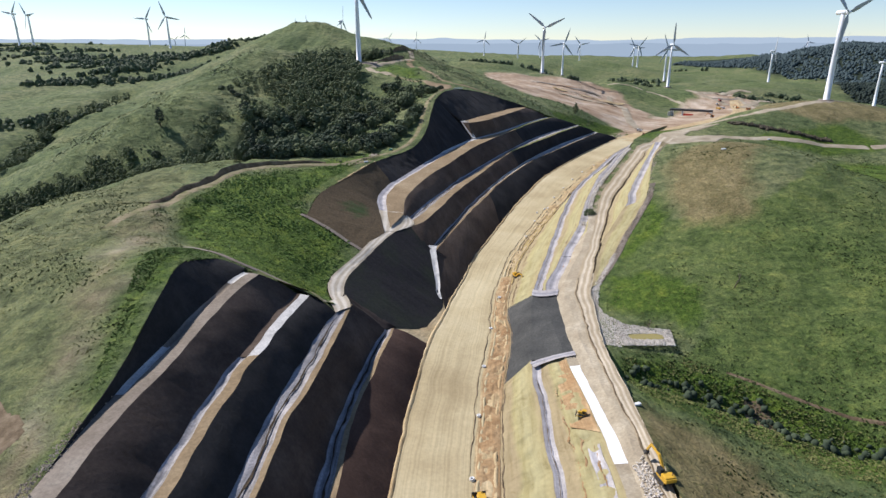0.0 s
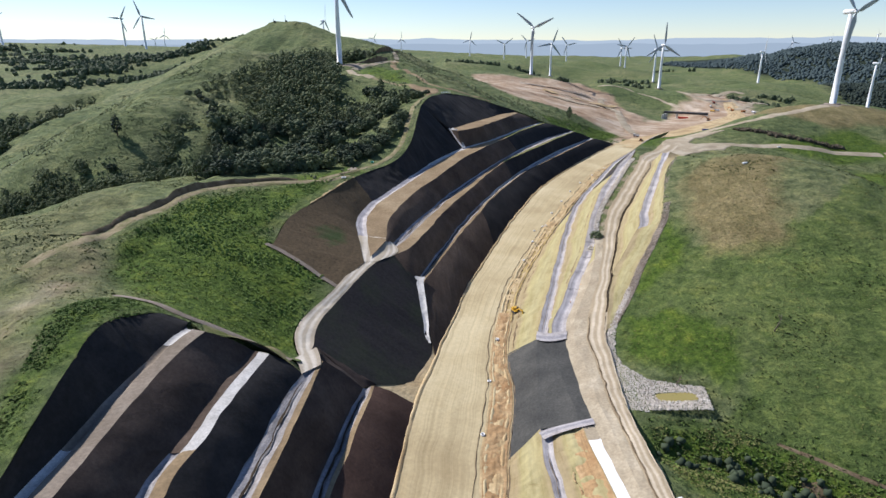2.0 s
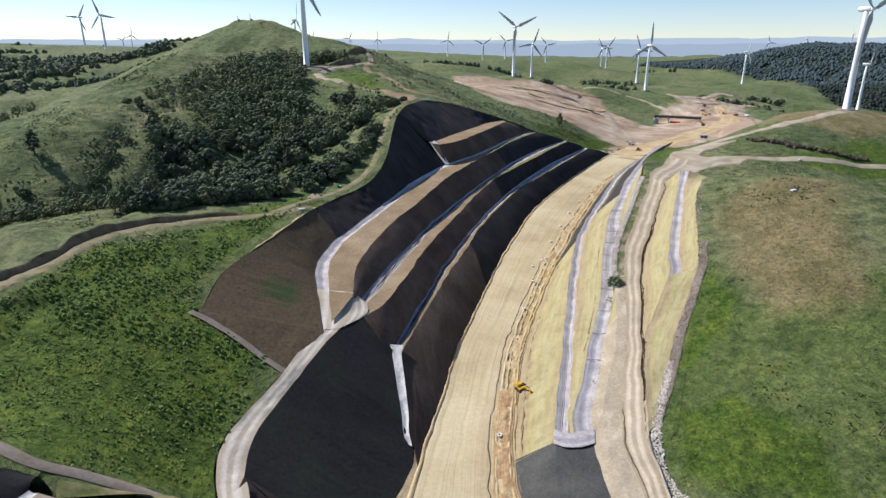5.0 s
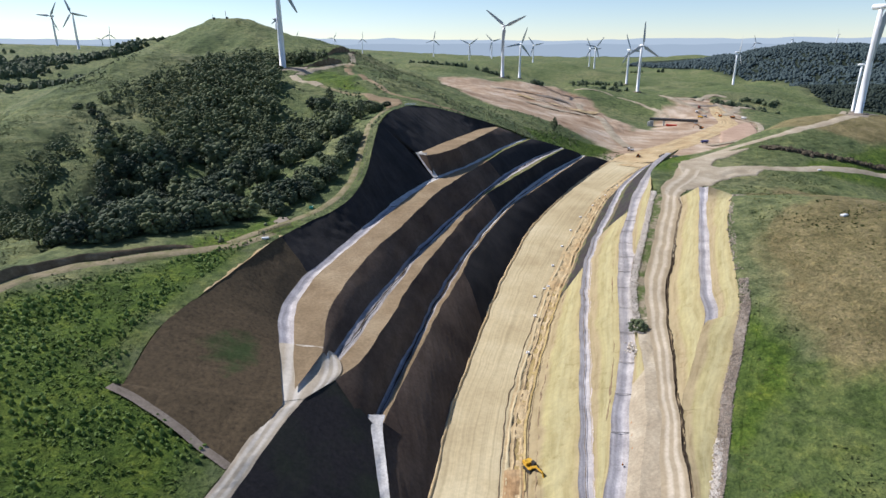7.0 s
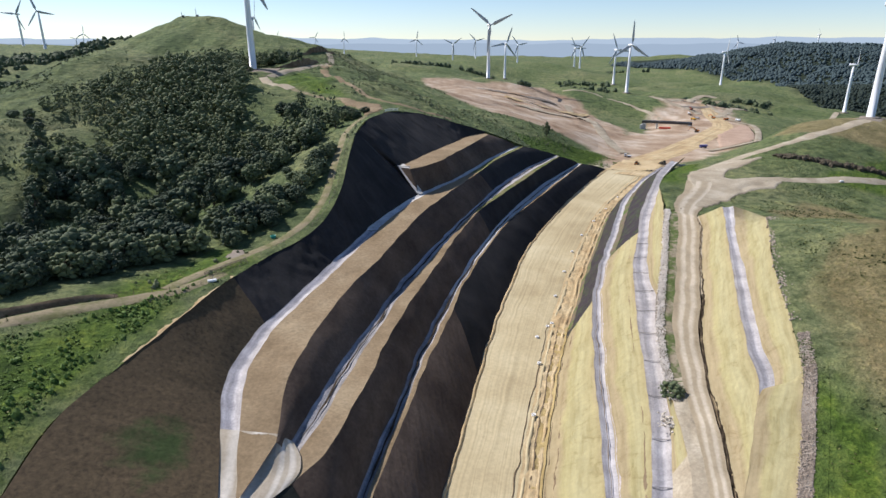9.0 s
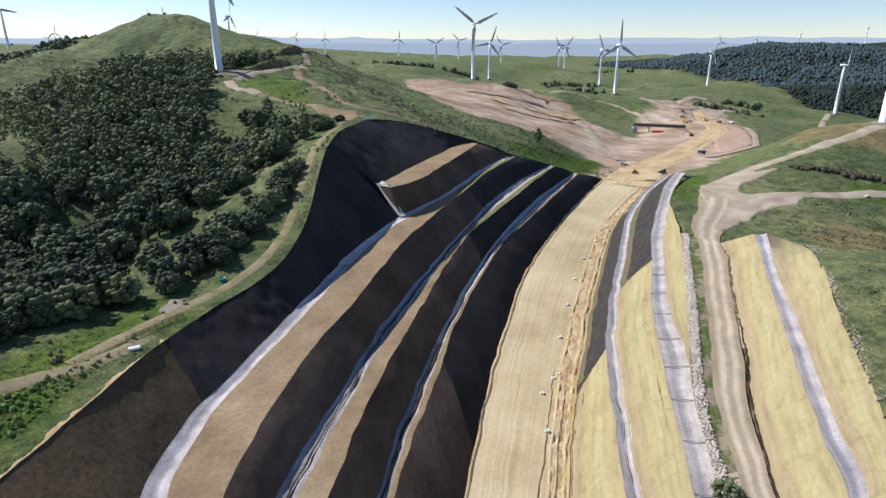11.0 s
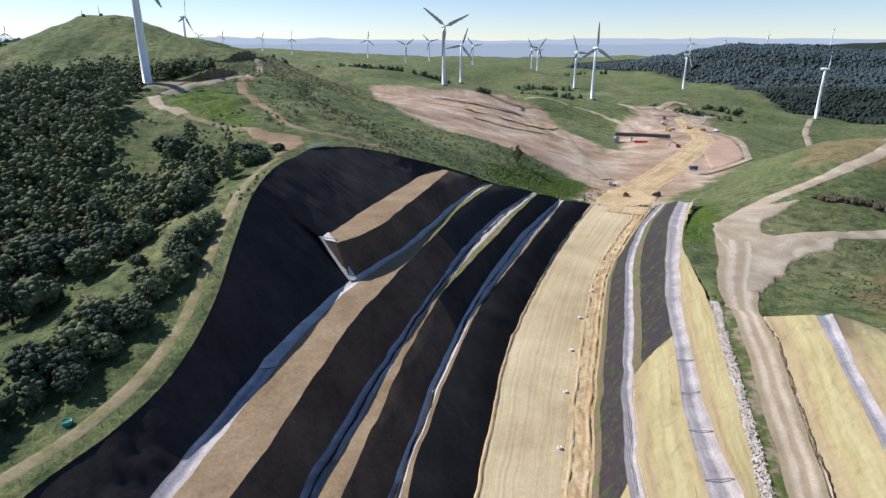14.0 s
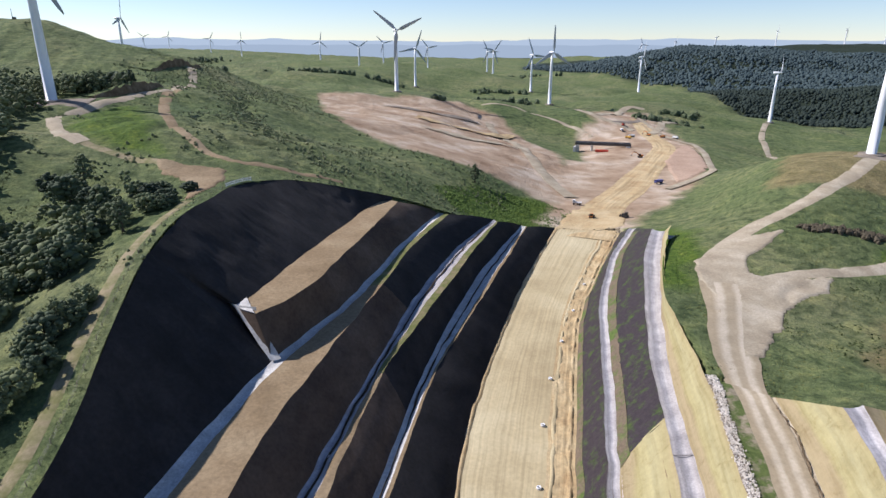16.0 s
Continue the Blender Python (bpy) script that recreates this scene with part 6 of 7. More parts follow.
# scrub in the gullies below the hill: middle, radii along and across, turn, count
GULLIES = [(-250, 362, 26, 11, 10, 95), (-225, 366, 18, 9, 10, 46), (-205, 362, 16, 7, 10, 34), (-185, 356, 18, 7, 160, 32), (-165, 352, 16, 6, 150, 26), (-140, 345, 20, 7, 160, 34), (-118, 332, 14, 6, 150, 20), (-153, 374, 14, 5, 80, 14), (-151, 400, 20, 5, 85, 18), (-272, 346, 30, 14, 10, 60), (-300, 372, 40, 12, 120, 40), (-345, 480, 30, 9, 100, 30), (-364, 520, 30, 8, 110, 36), (-378, 580, 36, 8, 100, 40), (-362, 645, 36, 8, 80, 36), (-196, 372, 10, 4, 60, 8)]
for cx, cy, ra, rb, turn, count in GULLIES:
    u, w = tree_rng.normal(0, 0.5, count) * ra, tree_rng.normal(0, 0.5, count) * rb
    far_x, far_y = np.r_[far_x, cx + u * math.cos(radians(turn)) - w * math.sin(radians(turn))], np.r_[far_y, cy + u * math.sin(radians(turn)) + w * math.cos(radians(turn))]
far_x, far_y = np.r_[near_x[rest], far_x], np.r_[near_y[rest], far_y]
vs, fs, at = [], [], 0
variants = [crown_arrays(np.random.default_rng(70 + k), 30, 50, h, w, c) for k, (h, w, c) in enumerate(((6.5, 3.6, 0), (8, 4.2, 0.1), (9.5, 3.2, 0.55), (4.5, 3, 0)))]
for x, y, z in zip(far_x, far_y, land(far_x, far_y)):
    v, f = variants[tree_rng.integers(4)]
    a, s = tree_rng.uniform(0, 6.28), tree_rng.uniform(0.85, 1.6) * (0.62 if -112 > x > -330 and y < 500 else 0.95)
    c, n = math.cos(a) * s, math.sin(a) * s
    vs.append(np.stack([v[:, 0] * c - v[:, 1] * n + x, v[:, 0] * n + v[:, 1] * c + y, v[:, 2] * s + z - 0.4], 1))
    fs.append(f + at)
    at += len(v)
tagged(new("hillside_bush", tri_mesh("hillside_bush", np.concatenate(vs), np.concatenate(fs), LEAF, False)), "dense dark green native bush on the hillside", "woodland", kind="stuff")

# low scrub and tussock that mottle the hill
ROUGH_SLOPE = [(-158, 418), (-154, 440), (-146, 470), (-134, 460), (-138, 415), (-138, 394), (-136, 372), (-150, 358), (-164, 368), (-164, 396)]
sx, sy = tree_rng.uniform(-330, 150, 26000), tree_rng.uniform(300, 900, 26000)
rough_patch = value_noise(sx, sy, 60, 83) + 0.7 * value_noise(sx, sy, 19, 84) + 0.5 * value_noise(sx, sy, 7, 85)
keep_scrub = ((rough_patch > np.where((sx > -40) & (sy > 490), -0.15, 0.45)) | inside(sx, sy, ROUGH_SLOPE)) & ~inside(sx, sy, BARE[0]) & ((sx < 0) | (sy > 490)) & ~inside(sx, sy, OUTLINE) & (land(sx, sy) > 14)
forest("hill_scrub", sx[keep_scrub], sy[keep_scrub], tree_rng.uniform(0.25, 0.7, keep_scrub.sum()), SCRUB_LEAF, "low dark scrub and rushes over the hill", 15, 0, "scrub")

ridge_spots = smooth_line([(-23, 781), (-10, 720), (1, 670), (10, 610), (16, 566), (30, 539), (48, 522)], 500)[tree_rng.integers(0, 500, 900)] + tree_rng.normal(0, 5.0, (900, 2))
forest("ridge_scrub", ridge_spots[:, 0], ridge_spots[:, 1], tree_rng.uniform(0.25, 0.8, 900), SCRUB_LEAF, "grey-green scrub along the ridge", 18, 0, "scrub")
# darker bush in the folds of the far pasture
FOLDS = [(-470, 930, 60, 24, 90), (-440, 985, 60, 18, 70), (-395, 1010, 40, 12, 44), (-510, 830, 44, 14, 44), (-600, 1130, 90, 26, 90), (-365, 1022, 25, 9, 20), (-690, 1200, 70, 22, 60), (-400, 600, 60, 14, 40), (-420, 880, 110, 26, 70), (-360, 905, 60, 20, 40), (-560, 1060, 110, 28, 60), (-800, 1260, 140, 40, 60), (-905, 1330, 110, 40, 60), (-700, 1130, 80, 22, 40), (-1000, 1560, 220, 20, 50),
         (-330, 1085, 40, 12, 40), (-372, 1040, 26, 10, 22), (90, 1440, 90, 14, 30), (210, 1440, 40, 12, 14), (440, 1440, 60, 14, 22), (520, 985, 30, 12, 14), (470, 960, 22, 8, 10), (330, 1110, 40, 14, 26), (210, 1000, 16, 6, 8), (560, 1020, 22, 9, 14), (-250, 2500, 90, 30, 40), (320, 2000, 60, 16, 24), (700, 2150, 160, 26, 40), (-60, 930, 30, 6, 12)]
fx, fy, fsz = [], [], []
for cx, cy, rx, ry, count in FOLDS:
    for k in range(int(count * 1.6)):
        turn = math.atan2(cx, cy)
        u, w = tree_rng.normal(0, 0.5) * rx, tree_rng.normal(0, 0.5) * ry
        fx.append(cx + u * math.cos(turn) + w * math.sin(turn))
        fy.append(cy - u * math.sin(turn) + w * math.cos(turn))
        fsz.append(tree_rng.uniform(1.5, 3.1) * (1 + math.hypot(cx, cy) / 2500))
forest("gully_bush", np.array(fx), np.array(fy), np.array(fsz), LEAF, "dark scrub in the folds of the far pasture", 5, 1)
wx, wy = scatter(FOREST[0], 7.2, tree_rng)
reach = np.hypot(wx, wy)
near_wood = (reach < 2900) & ((reach < 1850) | (tree_rng.random(len(wx)) < 0.55))
wx, wy = wx[near_wood], wy[near_wood]
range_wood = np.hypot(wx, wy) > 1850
for name, pick, leaf, label in (("plantation_forest", ~range_wood, LEAF_FAR, "dark plantation forest over the near range"), ("range_forest", range_wood, LEAF_HAZED, "forest over the far range, leaves tinted blue for haze")):
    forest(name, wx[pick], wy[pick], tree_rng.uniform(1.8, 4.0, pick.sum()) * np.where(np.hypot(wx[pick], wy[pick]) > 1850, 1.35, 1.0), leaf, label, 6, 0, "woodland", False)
hedge_line = smooth_line([(214, 453), (226, 447), (240, 442), (258, 440), (282, 440)], 400)[tree_rng.integers(0, 400, 420)] + tree_rng.normal(0, 1.1, (420, 2))
forest("bank_scrub", hedge_line[:, 0], hedge_line[:, 1], tree_rng.uniform(0.5, 1.3, 420), HEDGE_LEAF, "dark brown scrub along the bank", 17, 0, "scrub")

# ---- machines ----
PAINT_YELLOW = plain("machine_yellow", (0.62, 0.36, 0.03), 0.4, 0.0, 0.12, 1.5)
PAINT_ORANGE = plain("machine_orange", (0.55, 0.2, 0.04), 0.45, 0.0, 0.12, 1.5)
PAINT_WHITE = plain("machine_white", (0.75, 0.75, 0.74), 0.4, 0.0, 0.08, 1.5)
PAINT_BLUE = plain("machine_blue", (0.1, 0.11, 0.34), 0.4, 0.0, 0.1, 1.5)
PAINT_RED = plain("machine_red", (0.55, 0.06, 0.03), 0.45, 0.0, 0.1, 1.5)
RUBBER = plain("black_rubber", (0.025, 0.024, 0.023), 0.8, 0.0, 0.2, 3.0)
STEEL_DARK = plain("worn_steel", (0.1, 0.095, 0.09), 0.5, 0.6, 0.2, 2.0)
CAB_GLASS = plain("dark_cab_glass", (0.02, 0.025, 0.03), 0.08, 0.0, 0.05, 1.0)
CONCRETE = soil("concrete", (0.42, 0.41, 0.39), (0.52, 0.51, 0.49), (0.62, 0.61, 0.59), 0.3, 2.5, 0.2)
TIMBER = soil("weathered_timber", (0.13, 0.1, 0.075), (0.2, 0.16, 0.12), (0.28, 0.24, 0.19), 0.8, 4.0, 0.4)


def box(bm, size, centre, turn=(0, 0, 0), taper=1.0, bevel=0.06):
    m = Matrix.Translation(centre) @ Euler([radians(a) for a in turn]).to_matrix().to_4x4()
    corners = []
    for sz in (-0.5, 0.5):
        k = taper if sz > 0 else 1.0
        for sx, sy in ((-0.5, -0.5), (0.5, -0.5), (0.5, 0.5), (-0.5, 0.5)):
            corners.append(bm.verts.new(m @ Vector((sx * size[0] * k, sy * size[1] * k, sz * size[2]))))
    c = corners
    made = [bm.faces.new([c[i] for i in f]) for f in ((3, 2, 1, 0), (4, 5, 6, 7), (0, 1, 5, 4), (1, 2, 6, 5), (2, 3, 7, 6), (3, 0, 4, 7))]
    if bevel:
        edges = list({e for f in made for e in f.edges})
        bmesh.ops.bevel(bm, geom=edges, offset=min(bevel, 0.3 * min(size)), segments=2, affect="EDGES", profile=0.6)
    return bm


def beam(bm, a, b, wide, high, bevel=0.05):
    """A bar from a to b."""
    a, b = Vector(a), Vector(b)
    d = b - a
    m = Matrix.Translation((a + b) / 2) @ d.to_track_quat("Y", "Z").to_matrix().to_4x4()
    n = len(bm.verts)
    box(bm, (wide, d.length, high), (0, 0, 0), bevel=bevel)
    bm.verts.ensure_lookup_table()
    bmesh.ops.transform(bm, matrix=m, verts=bm.verts[n:])
    return bm


def drum(bm, a, b, ra, rb=None, seg=14):
    a, b = Vector(a), Vector(b)
    rb = ra if rb is None else rb
    q = (b - a).to_track_quat("Z", "Y")
    rows = []
    for p, r in ((a, ra), (b, rb)):
        rows.append([bm.verts.new(p + q @ Vector((r * math.cos(6.2832 * k / seg), r * math.sin(6.2832 * k / seg), 0))) for k in range(seg)])
    return skin(bm, rows)


def crawler(root, x, long, high=0.95, wide=0.6):
    """One track: a rubber band with wheels inside."""
    bm = bmesh.new()
    n = 10
    outline = [(math.cos(a) * high / 2 + long / 2 - high / 2, math.sin(a) * high / 2) for a in np.linspace(-math.pi / 2, math.pi / 2, n)]
    outline += [(-u, -w) for u, w in outline]
    rows = [[bm.verts.new((x + s * wide / 2, u, w + high / 2)) for u, w in outline] for s in (-1, 1)]
    skin(bm, rows)
    band = part("crawler_track", bm, RUBBER, root, "black steel crawler track")
    for k in range(5):
        bm = bmesh.new()
        y = (k / 4 - 0.5) * (long - high)
        drum(bm, (x - wide / 2 - 0.03, y, high / 2), (x + wide / 2 + 0.03, y, high / 2), high * 0.3)
        part("wheel", bm, STEEL_DARK, band)


def make_excavator(name, paint, label, bend=0.0):
    """Tracked digger, its boom along +y."""
    root = new(name)
    tagged(root, label, "excavator", "earthmoving machines")
    crawler(root, -1.1, 4.0)
    crawler(root, 1.1, 4.0)
    bm = bmesh.new()
    box(bm, (1.7, 2.2, 0.5), (0, 0, 0.75))
    drum(bm, (0, 0, 0.9), (0, 0, 1.2), 0.75)
    part("undercarriage", bm, STEEL_DARK, root)
    bm = bmesh.new()
    box(bm, (2.6, 3.4, 0.4), (0, -0.5, 1.35))
    box(bm, (2.5, 1.9, 1.1), (0, -1.35, 1.95), bevel=0.2)
    box(bm, (2.5, 0.5, 0.9), (0, -2.35, 1.8), bevel=0.2)
    body = part("body", bm, paint, root)
    bm = bmesh.new()
    drum(bm, (0.7, -1.6, 2.4), (0.7, -1.6, 3.0), 0.09)
    part("exhaust", bm, STEEL_DARK, body)
    bm = bmesh.new()
    box(bm, (1.0, 1.7, 1.6), (-0.75, 0.45, 2.3), taper=0.88, bevel=0.12)
    cab = part("cab", bm, PAINT_WHITE if paint is PAINT_WHITE else RUBBER, root, "dark cab")
    bm = bmesh.new()
    box(bm, (0.84, 0.06, 1.0), (-0.75, 1.26, 2.5), (6, 0, 0), bevel=0.0)
    box(bm, (0.06, 1.2, 0.9), (-1.24, 0.45, 2.5), (0, 4, 0), bevel=0.0)
    part("window", bm, CAB_GLASS, cab)
    bm = bmesh.new()
    beam(bm, (0.25, 0.7, 1.7), (0.25, 3.1, 4.2 - bend), 0.5, 0.65)
    beam(bm, (0.25, 2.95, 4.2 - bend), (0.25, 6.2, 4.5 - bend), 0.45, 0.55)
    boom = part("boom", bm, paint, root)
    bm = bmesh.new()
    drum(bm, (0.25, 1.3, 1.7), (0.25, 3.2, 3.7 - bend), 0.12)
    drum(bm, (0.25, 3.6, 4.7 - bend), (0.25, 5.9, 5.1 - bend), 0.1)
    part("hydraulic_ram", bm, STEEL_DARK, boom)
    bm = bmesh.new()
    beam(bm, (0.25, 6.1, 4.8 - bend), (0.25, 7.6, 2.2 - bend), 0.38, 0.45)
    part("stick", bm, paint, root)
    bm = bmesh.new()
    box(bm, (1.2, 0.9, 0.9), (0.25, 7.75, 1.6 - bend), (35, 0, 0), taper=0.75, bevel=0.08)
    for k in range(5):
        box(bm, (0.1, 0.3, 0.1), (0.25 + (k - 2) * 0.26, 7.35, 1.1 - bend), (20, 0, 0), bevel=0.0)
    part("bucket", bm, STEEL_DARK, root, "steel bucket with teeth")
    return root


def make_dozer(name, paint, label):
    root = new(name)
    tagged(root, label, "bulldozer", "earthmoving machines")
    crawler(root, -1.05, 3.6, 1.1)
    crawler(root, 1.05, 3.6, 1.1)
    bm = bmesh.new()
    box(bm, (1.5, 3.0, 0.8), (0, 0.1, 1.1), bevel=0.1)
    box(bm, (1.3, 1.8, 0.8), (0, 0.9, 1.75), taper=0.9, bevel=0.15)
    body = part("body", bm, paint, root)
    bm = bmesh.new()
    drum(bm, (0.3, 0.9, 2.1), (0.3, 0.9, 2.8), 0.07)
    part("exhaust", bm, STEEL_DARK, body)
    bm = bmesh.new()
    box(bm, (1.5, 1.4, 1.3), (0, -0.7, 2.1), taper=0.9, bevel=0.1)
    cab = part("cab", bm, CAB_GLASS, root, "glazed cab")
    bm = bmesh.new()
    box(bm, (1.7, 1.7, 0.12), (0, -0.7, 2.82), bevel=0.04)
    part("roof", bm, paint, cab)
    bm = bmesh.new()
    box(bm, (3.4, 0.16, 1.2), (0, 2.6, 0.7), (-8, 0, 0), bevel=0.05)
    part("blade", bm, STEEL_DARK, root, "worn steel blade")
    for x in (-1.45, 1.45):
        bm = bmesh.new()
        beam(bm, (x, -0.3, 0.6), (x, 2.6, 0.5), 0.18, 0.25)
        part("push_arm", bm, paint, root)
    return root


def make_truck(name, paint, label, long=6.5, tipper=True):
    root = new(name)
    tagged(root, label, "truck", "earthmoving machines")
    bm = bmesh.new()
    box(bm, (1.0, long, 0.35), (0, 0, 0.95))
    part("chassis", bm, STEEL_DARK, root)
    bm = bmesh.new()
    box(bm, (2.3, 1.7, 1.7), (0, long / 2 - 0.85, 1.9), taper=0.9, bevel=0.15)
    cab = part("cab", bm, paint, root)
    bm = bmesh.new()
    box(bm, (2.0, 0.08, 0.75), (0, long / 2 + 0.0, 2.25), (8, 0, 0), bevel=0.0)
    box(bm, (2.34, 0.8, 0.6), (0, long / 2 - 0.8, 2.3), bevel=0.0)
    part("window", bm, CAB_GLASS, cab)
    bm = bmesh.new()
    if tipper:
        box(bm, (2.4, long - 2.0, 1.3), (0, -1.0, 1.85), bevel=0.1)
        box(bm, (2.1, long - 2.4, 0.3), (0, -1.0, 2.5), bevel=0.1)
    else:
        box(bm, (2.3, long - 1.9, 0.5), (0, -1.0, 1.3), bevel=0.06)
    part("tray", bm, paint, root)
    for x in (-1.0, 1.0):
        for y in (long / 2 - 0.9, -long / 2 + 0.9, -long / 2 + 2.1):
            bm = bmesh.new()
            drum(bm, (x - 0.2, y, 0.5), (x + 0.2, y, 0.5), 0.5, 0.5, 16)
            wheel = part("wheel", bm, RUBBER, root)
            bm = bmesh.new()
            drum(bm, (x - 0.22, y, 0.5), (x + 0.22, y, 0.5), 0.24, 0.24, 10)
            part("rim", bm, STEEL_DARK, wheel)
    return root


def stand(ob, x, y, z, heading, size=1.0):
    ob.matrix_basis = pose(x, y, z, 0, 0, heading) @ Matrix.Scale(size, 4)
    return ob


stand(make_excavator("excavator", PAINT_YELLOW, "yellow tracked excavator parked on the gravel track"), 46.6, 104.5, 1.75, 12)
stand(make_excavator("excavator", PAINT_YELLOW, "small yellow excavator digging in the road margin", 0.6), 31, 236.5, -4.3, 200, 0.8)
stand(make_dozer("bulldozer", PAINT_YELLOW, "small yellow bulldozer on the orange terrace"), 35.7, 132.3, -1.25, 70, 0.62)
stand(make_dozer("bulldozer", PAINT_YELLOW, "yellow bulldozer on the near road"), 8.7, 111, -10.2, 10)
stand(make_dozer("bulldozer", PAINT_ORANGE, "orange bulldozer on the haul road"), 187, 566, float(land(187, 566)) + 0.3, -30)
stand(make_dozer("bulldozer", RUBBER, "dark loader at the road's edge"), 204, 560, float(land(204, 560)) + 0.2, 40)
stand(make_truck("utility_truck", PAINT_WHITE, "white utility truck beside the haul road", 5.2, False), 192, 594, float(land(192, 594)) + 0.3, 60)
stand(make_truck("tip_truck", PAINT_BLUE, "blue and white tip truck below the haul road"), 278, 641, float(land(278, 641)) + 0.3, 100)
stand(make_excavator("excavator", PAINT_ORANGE, "orange excavator on the far haul road"), 326, 742, float(land(326, 742)) + 0.3, 70)
for mx, my, kind, paint, label, turn in (
        (386, 862, "truck", PAINT_YELLOW, "yellow dump truck at the far earthworks", 30), (396, 872, "truck", PAINT_WHITE, "white truck at the far earthworks", 70), (418, 874, "digger", PAINT_ORANGE, "orange excavator at the far earthworks", 20),
        (428, 862, "truck", PAINT_ORANGE, "orange dump truck at the far earthworks", 110), (436, 850, "truck", PAINT_WHITE, "white truck at the far earthworks", 15), (412, 918, "digger", PAINT_RED, "red excavator at the far earthworks", 140), (400, 900, "truck", STEEL_WHITE, "pale truck on the far haul road", 160)):
    made = make_truck("dump_truck", paint, label) if kind == "truck" else make_excavator("excavator", paint, label)
    stand(made, mx, my, float(land(mx, my)) + 0.3, turn)


# ---- concrete rings along the road's edge ----
def make_ring_pipe():
    bm = bmesh.new()
    seg = 20
    rows = [ring(bm, (0, 0, z), r, seg) for z, r in ((-0.3, 0.62), (0.42, 0.6), (0.46, 0.54), (0.44, 0.34), (-0.25, 0.32))]
    skin(bm, rows)
    root = part("manhole_ring", bm, PAINT_WHITE)
    tagged(root, "white concrete manhole ring set in the road margin", "manhole ring", "rings along the road")
    bm = bmesh.new()
    # black disc added in the open hole to stand for its shade
    drum(bm, (0, 0, 0.1), (0, 0, 0.2), 0.33, 0.33, 16)
    part("cover", bm, RUBBER, root, "dark disc that stands in for the shade in the hole")
    return root


first_ring = None
for rx, ry, rz in ((7, 119, -10), (10, 144, -9.3), (13, 169, -8.1), (17, 193, -6.6), (22, 217, -5), (42, 290, -3.2), (50, 315, -2.4), (53.5, 331, -1.9), (59, 338, -1.8), (61, 340, -1.7), (68, 360, -0.4), (78, 382, 0.7), (88, 403, 1.8), (99, 423, 2.8), (112, 443, 3.6), (126, 463, 4.4), (141, 484, 5.3)):
    m = pose(rx, ry, rz + 0.02, tree_rng.uniform(-4, 4), tree_rng.uniform(-4, 4), 0)
    if first_ring is None:
        first_ring = make_ring_pipe()
        first_ring.matrix_basis = m
    else:
        copy_thing(first_ring, m)


# ---- loose stone: riprap, heaps, boulders ----
ROCK = soil("riprap", (0.52, 0.46, 0.38), (0.63, 0.57, 0.49), (0.76, 0.7, 0.62), 0.5, 3.0, 0.4)
ROCK_BROWN = soil("brown_rock", (0.28, 0.22, 0.165), (0.39, 0.32, 0.25), (0.52, 0.45, 0.37), 0.5, 3.0, 0.4)


def stones(name, spots, sizes, material, label, seed):
    """A bed of broken stone; spots are x, y, z."""
    rng = np.random.default_rng(seed)
    vs, fs = [], []
    for k, (p, s) in enumerate(zip(spots, sizes)):
        v = ICO_V * rng.uniform(0.6, 1.15, (len(ICO_V), 1)) * s * rng.uniform(0.7, 1.2, 3)
        vs.append(v + p)
        fs.append(ICO_F + k * len(ICO_V))
    ob = new(name, tri_mesh(name, np.concatenate(vs), np.concatenate(fs), material))
    return tagged(ob, label, "stones", kind="stuff")


def band(a, b, count, rng, lift=0.05):
    A, B = smooth_line(a, 300), smooth_line(b, 300)
    k, w = rng.integers(0, 300, count), rng.uniform(0, 1, count)
    p = A[k] * (1 - w)[:, None] + B[k] * w[:, None]
    return p + np.column_stack([rng.normal(0, 0.2, (count, 2)), np.full(count, lift)])


rock_rng = np.random.default_rng(5)
rock_a = stretch(ROCK_LEFT, 268, 379)
rock_b = rock_a + [1.7, -0.9, 0.15]
stones("track_riprap", band(rock_a, rock_b, 3600, rock_rng, 0.12), rock_rng.uniform(0.12, 0.27, 3600), ROCK, "band of pale broken stone beside the track", 1)
edge_a = on_land([(56, 206), (66, 222), (75, 237), (84, 250), (90, 259.5), (94, 268)], 0.1)
edge_b = on_land([(58, 205), (68, 221), (77, 236), (86, 249), (92, 258.5), (96, 267)], 0.1)
rip_a, rip_b = on_land([(53, 188), (55, 196), (58.4, 206), (64, 216), (69, 225)], 0.1), on_land([(50.5, 190), (53, 199), (57, 207), (63, 217), (68, 226)], 0.1)
stones("edge_pale_riprap", band(rip_a, rip_b, 1500, np.random.default_rng(44), 0.14), np.random.default_rng(45).uniform(0.12, 0.28, 1500), ROCK, "pale stone edging the pasture above the pond", 46)
strip("edge_bed", edge_a + [0, 0, 0.12], edge_b + [0, 0, 0.12], GREYBENCH, "gravel bed along the pasture's edge", "ground", 100, 5, 0.05)
stones("edge_riprap", band(edge_a, edge_b, 4200, rock_rng, 0.12), rock_rng.uniform(0.09, 0.22, 4200), ROCK_BROWN, "strip of grey-brown stone along the pasture's edge", 2)
top_edge_b = on_land([(95, 272), (101.5, 289), (112, 308), (126, 330), (139, 348)], 0.1)
stones("slope_top_rubble", band(top_edge_b, top_edge_b + [3.5, -2, 0.2], 900, rock_rng, 0.05), rock_rng.uniform(0.12, 0.4, 900), ROCK_BROWN, "rubble along the top of the yellow slope", 3)
heap = np.array([65.3, 264.5, 11.0]) + rock_rng.normal(0, 1, (160, 3)) * [1.0, 1.0, 0.35]
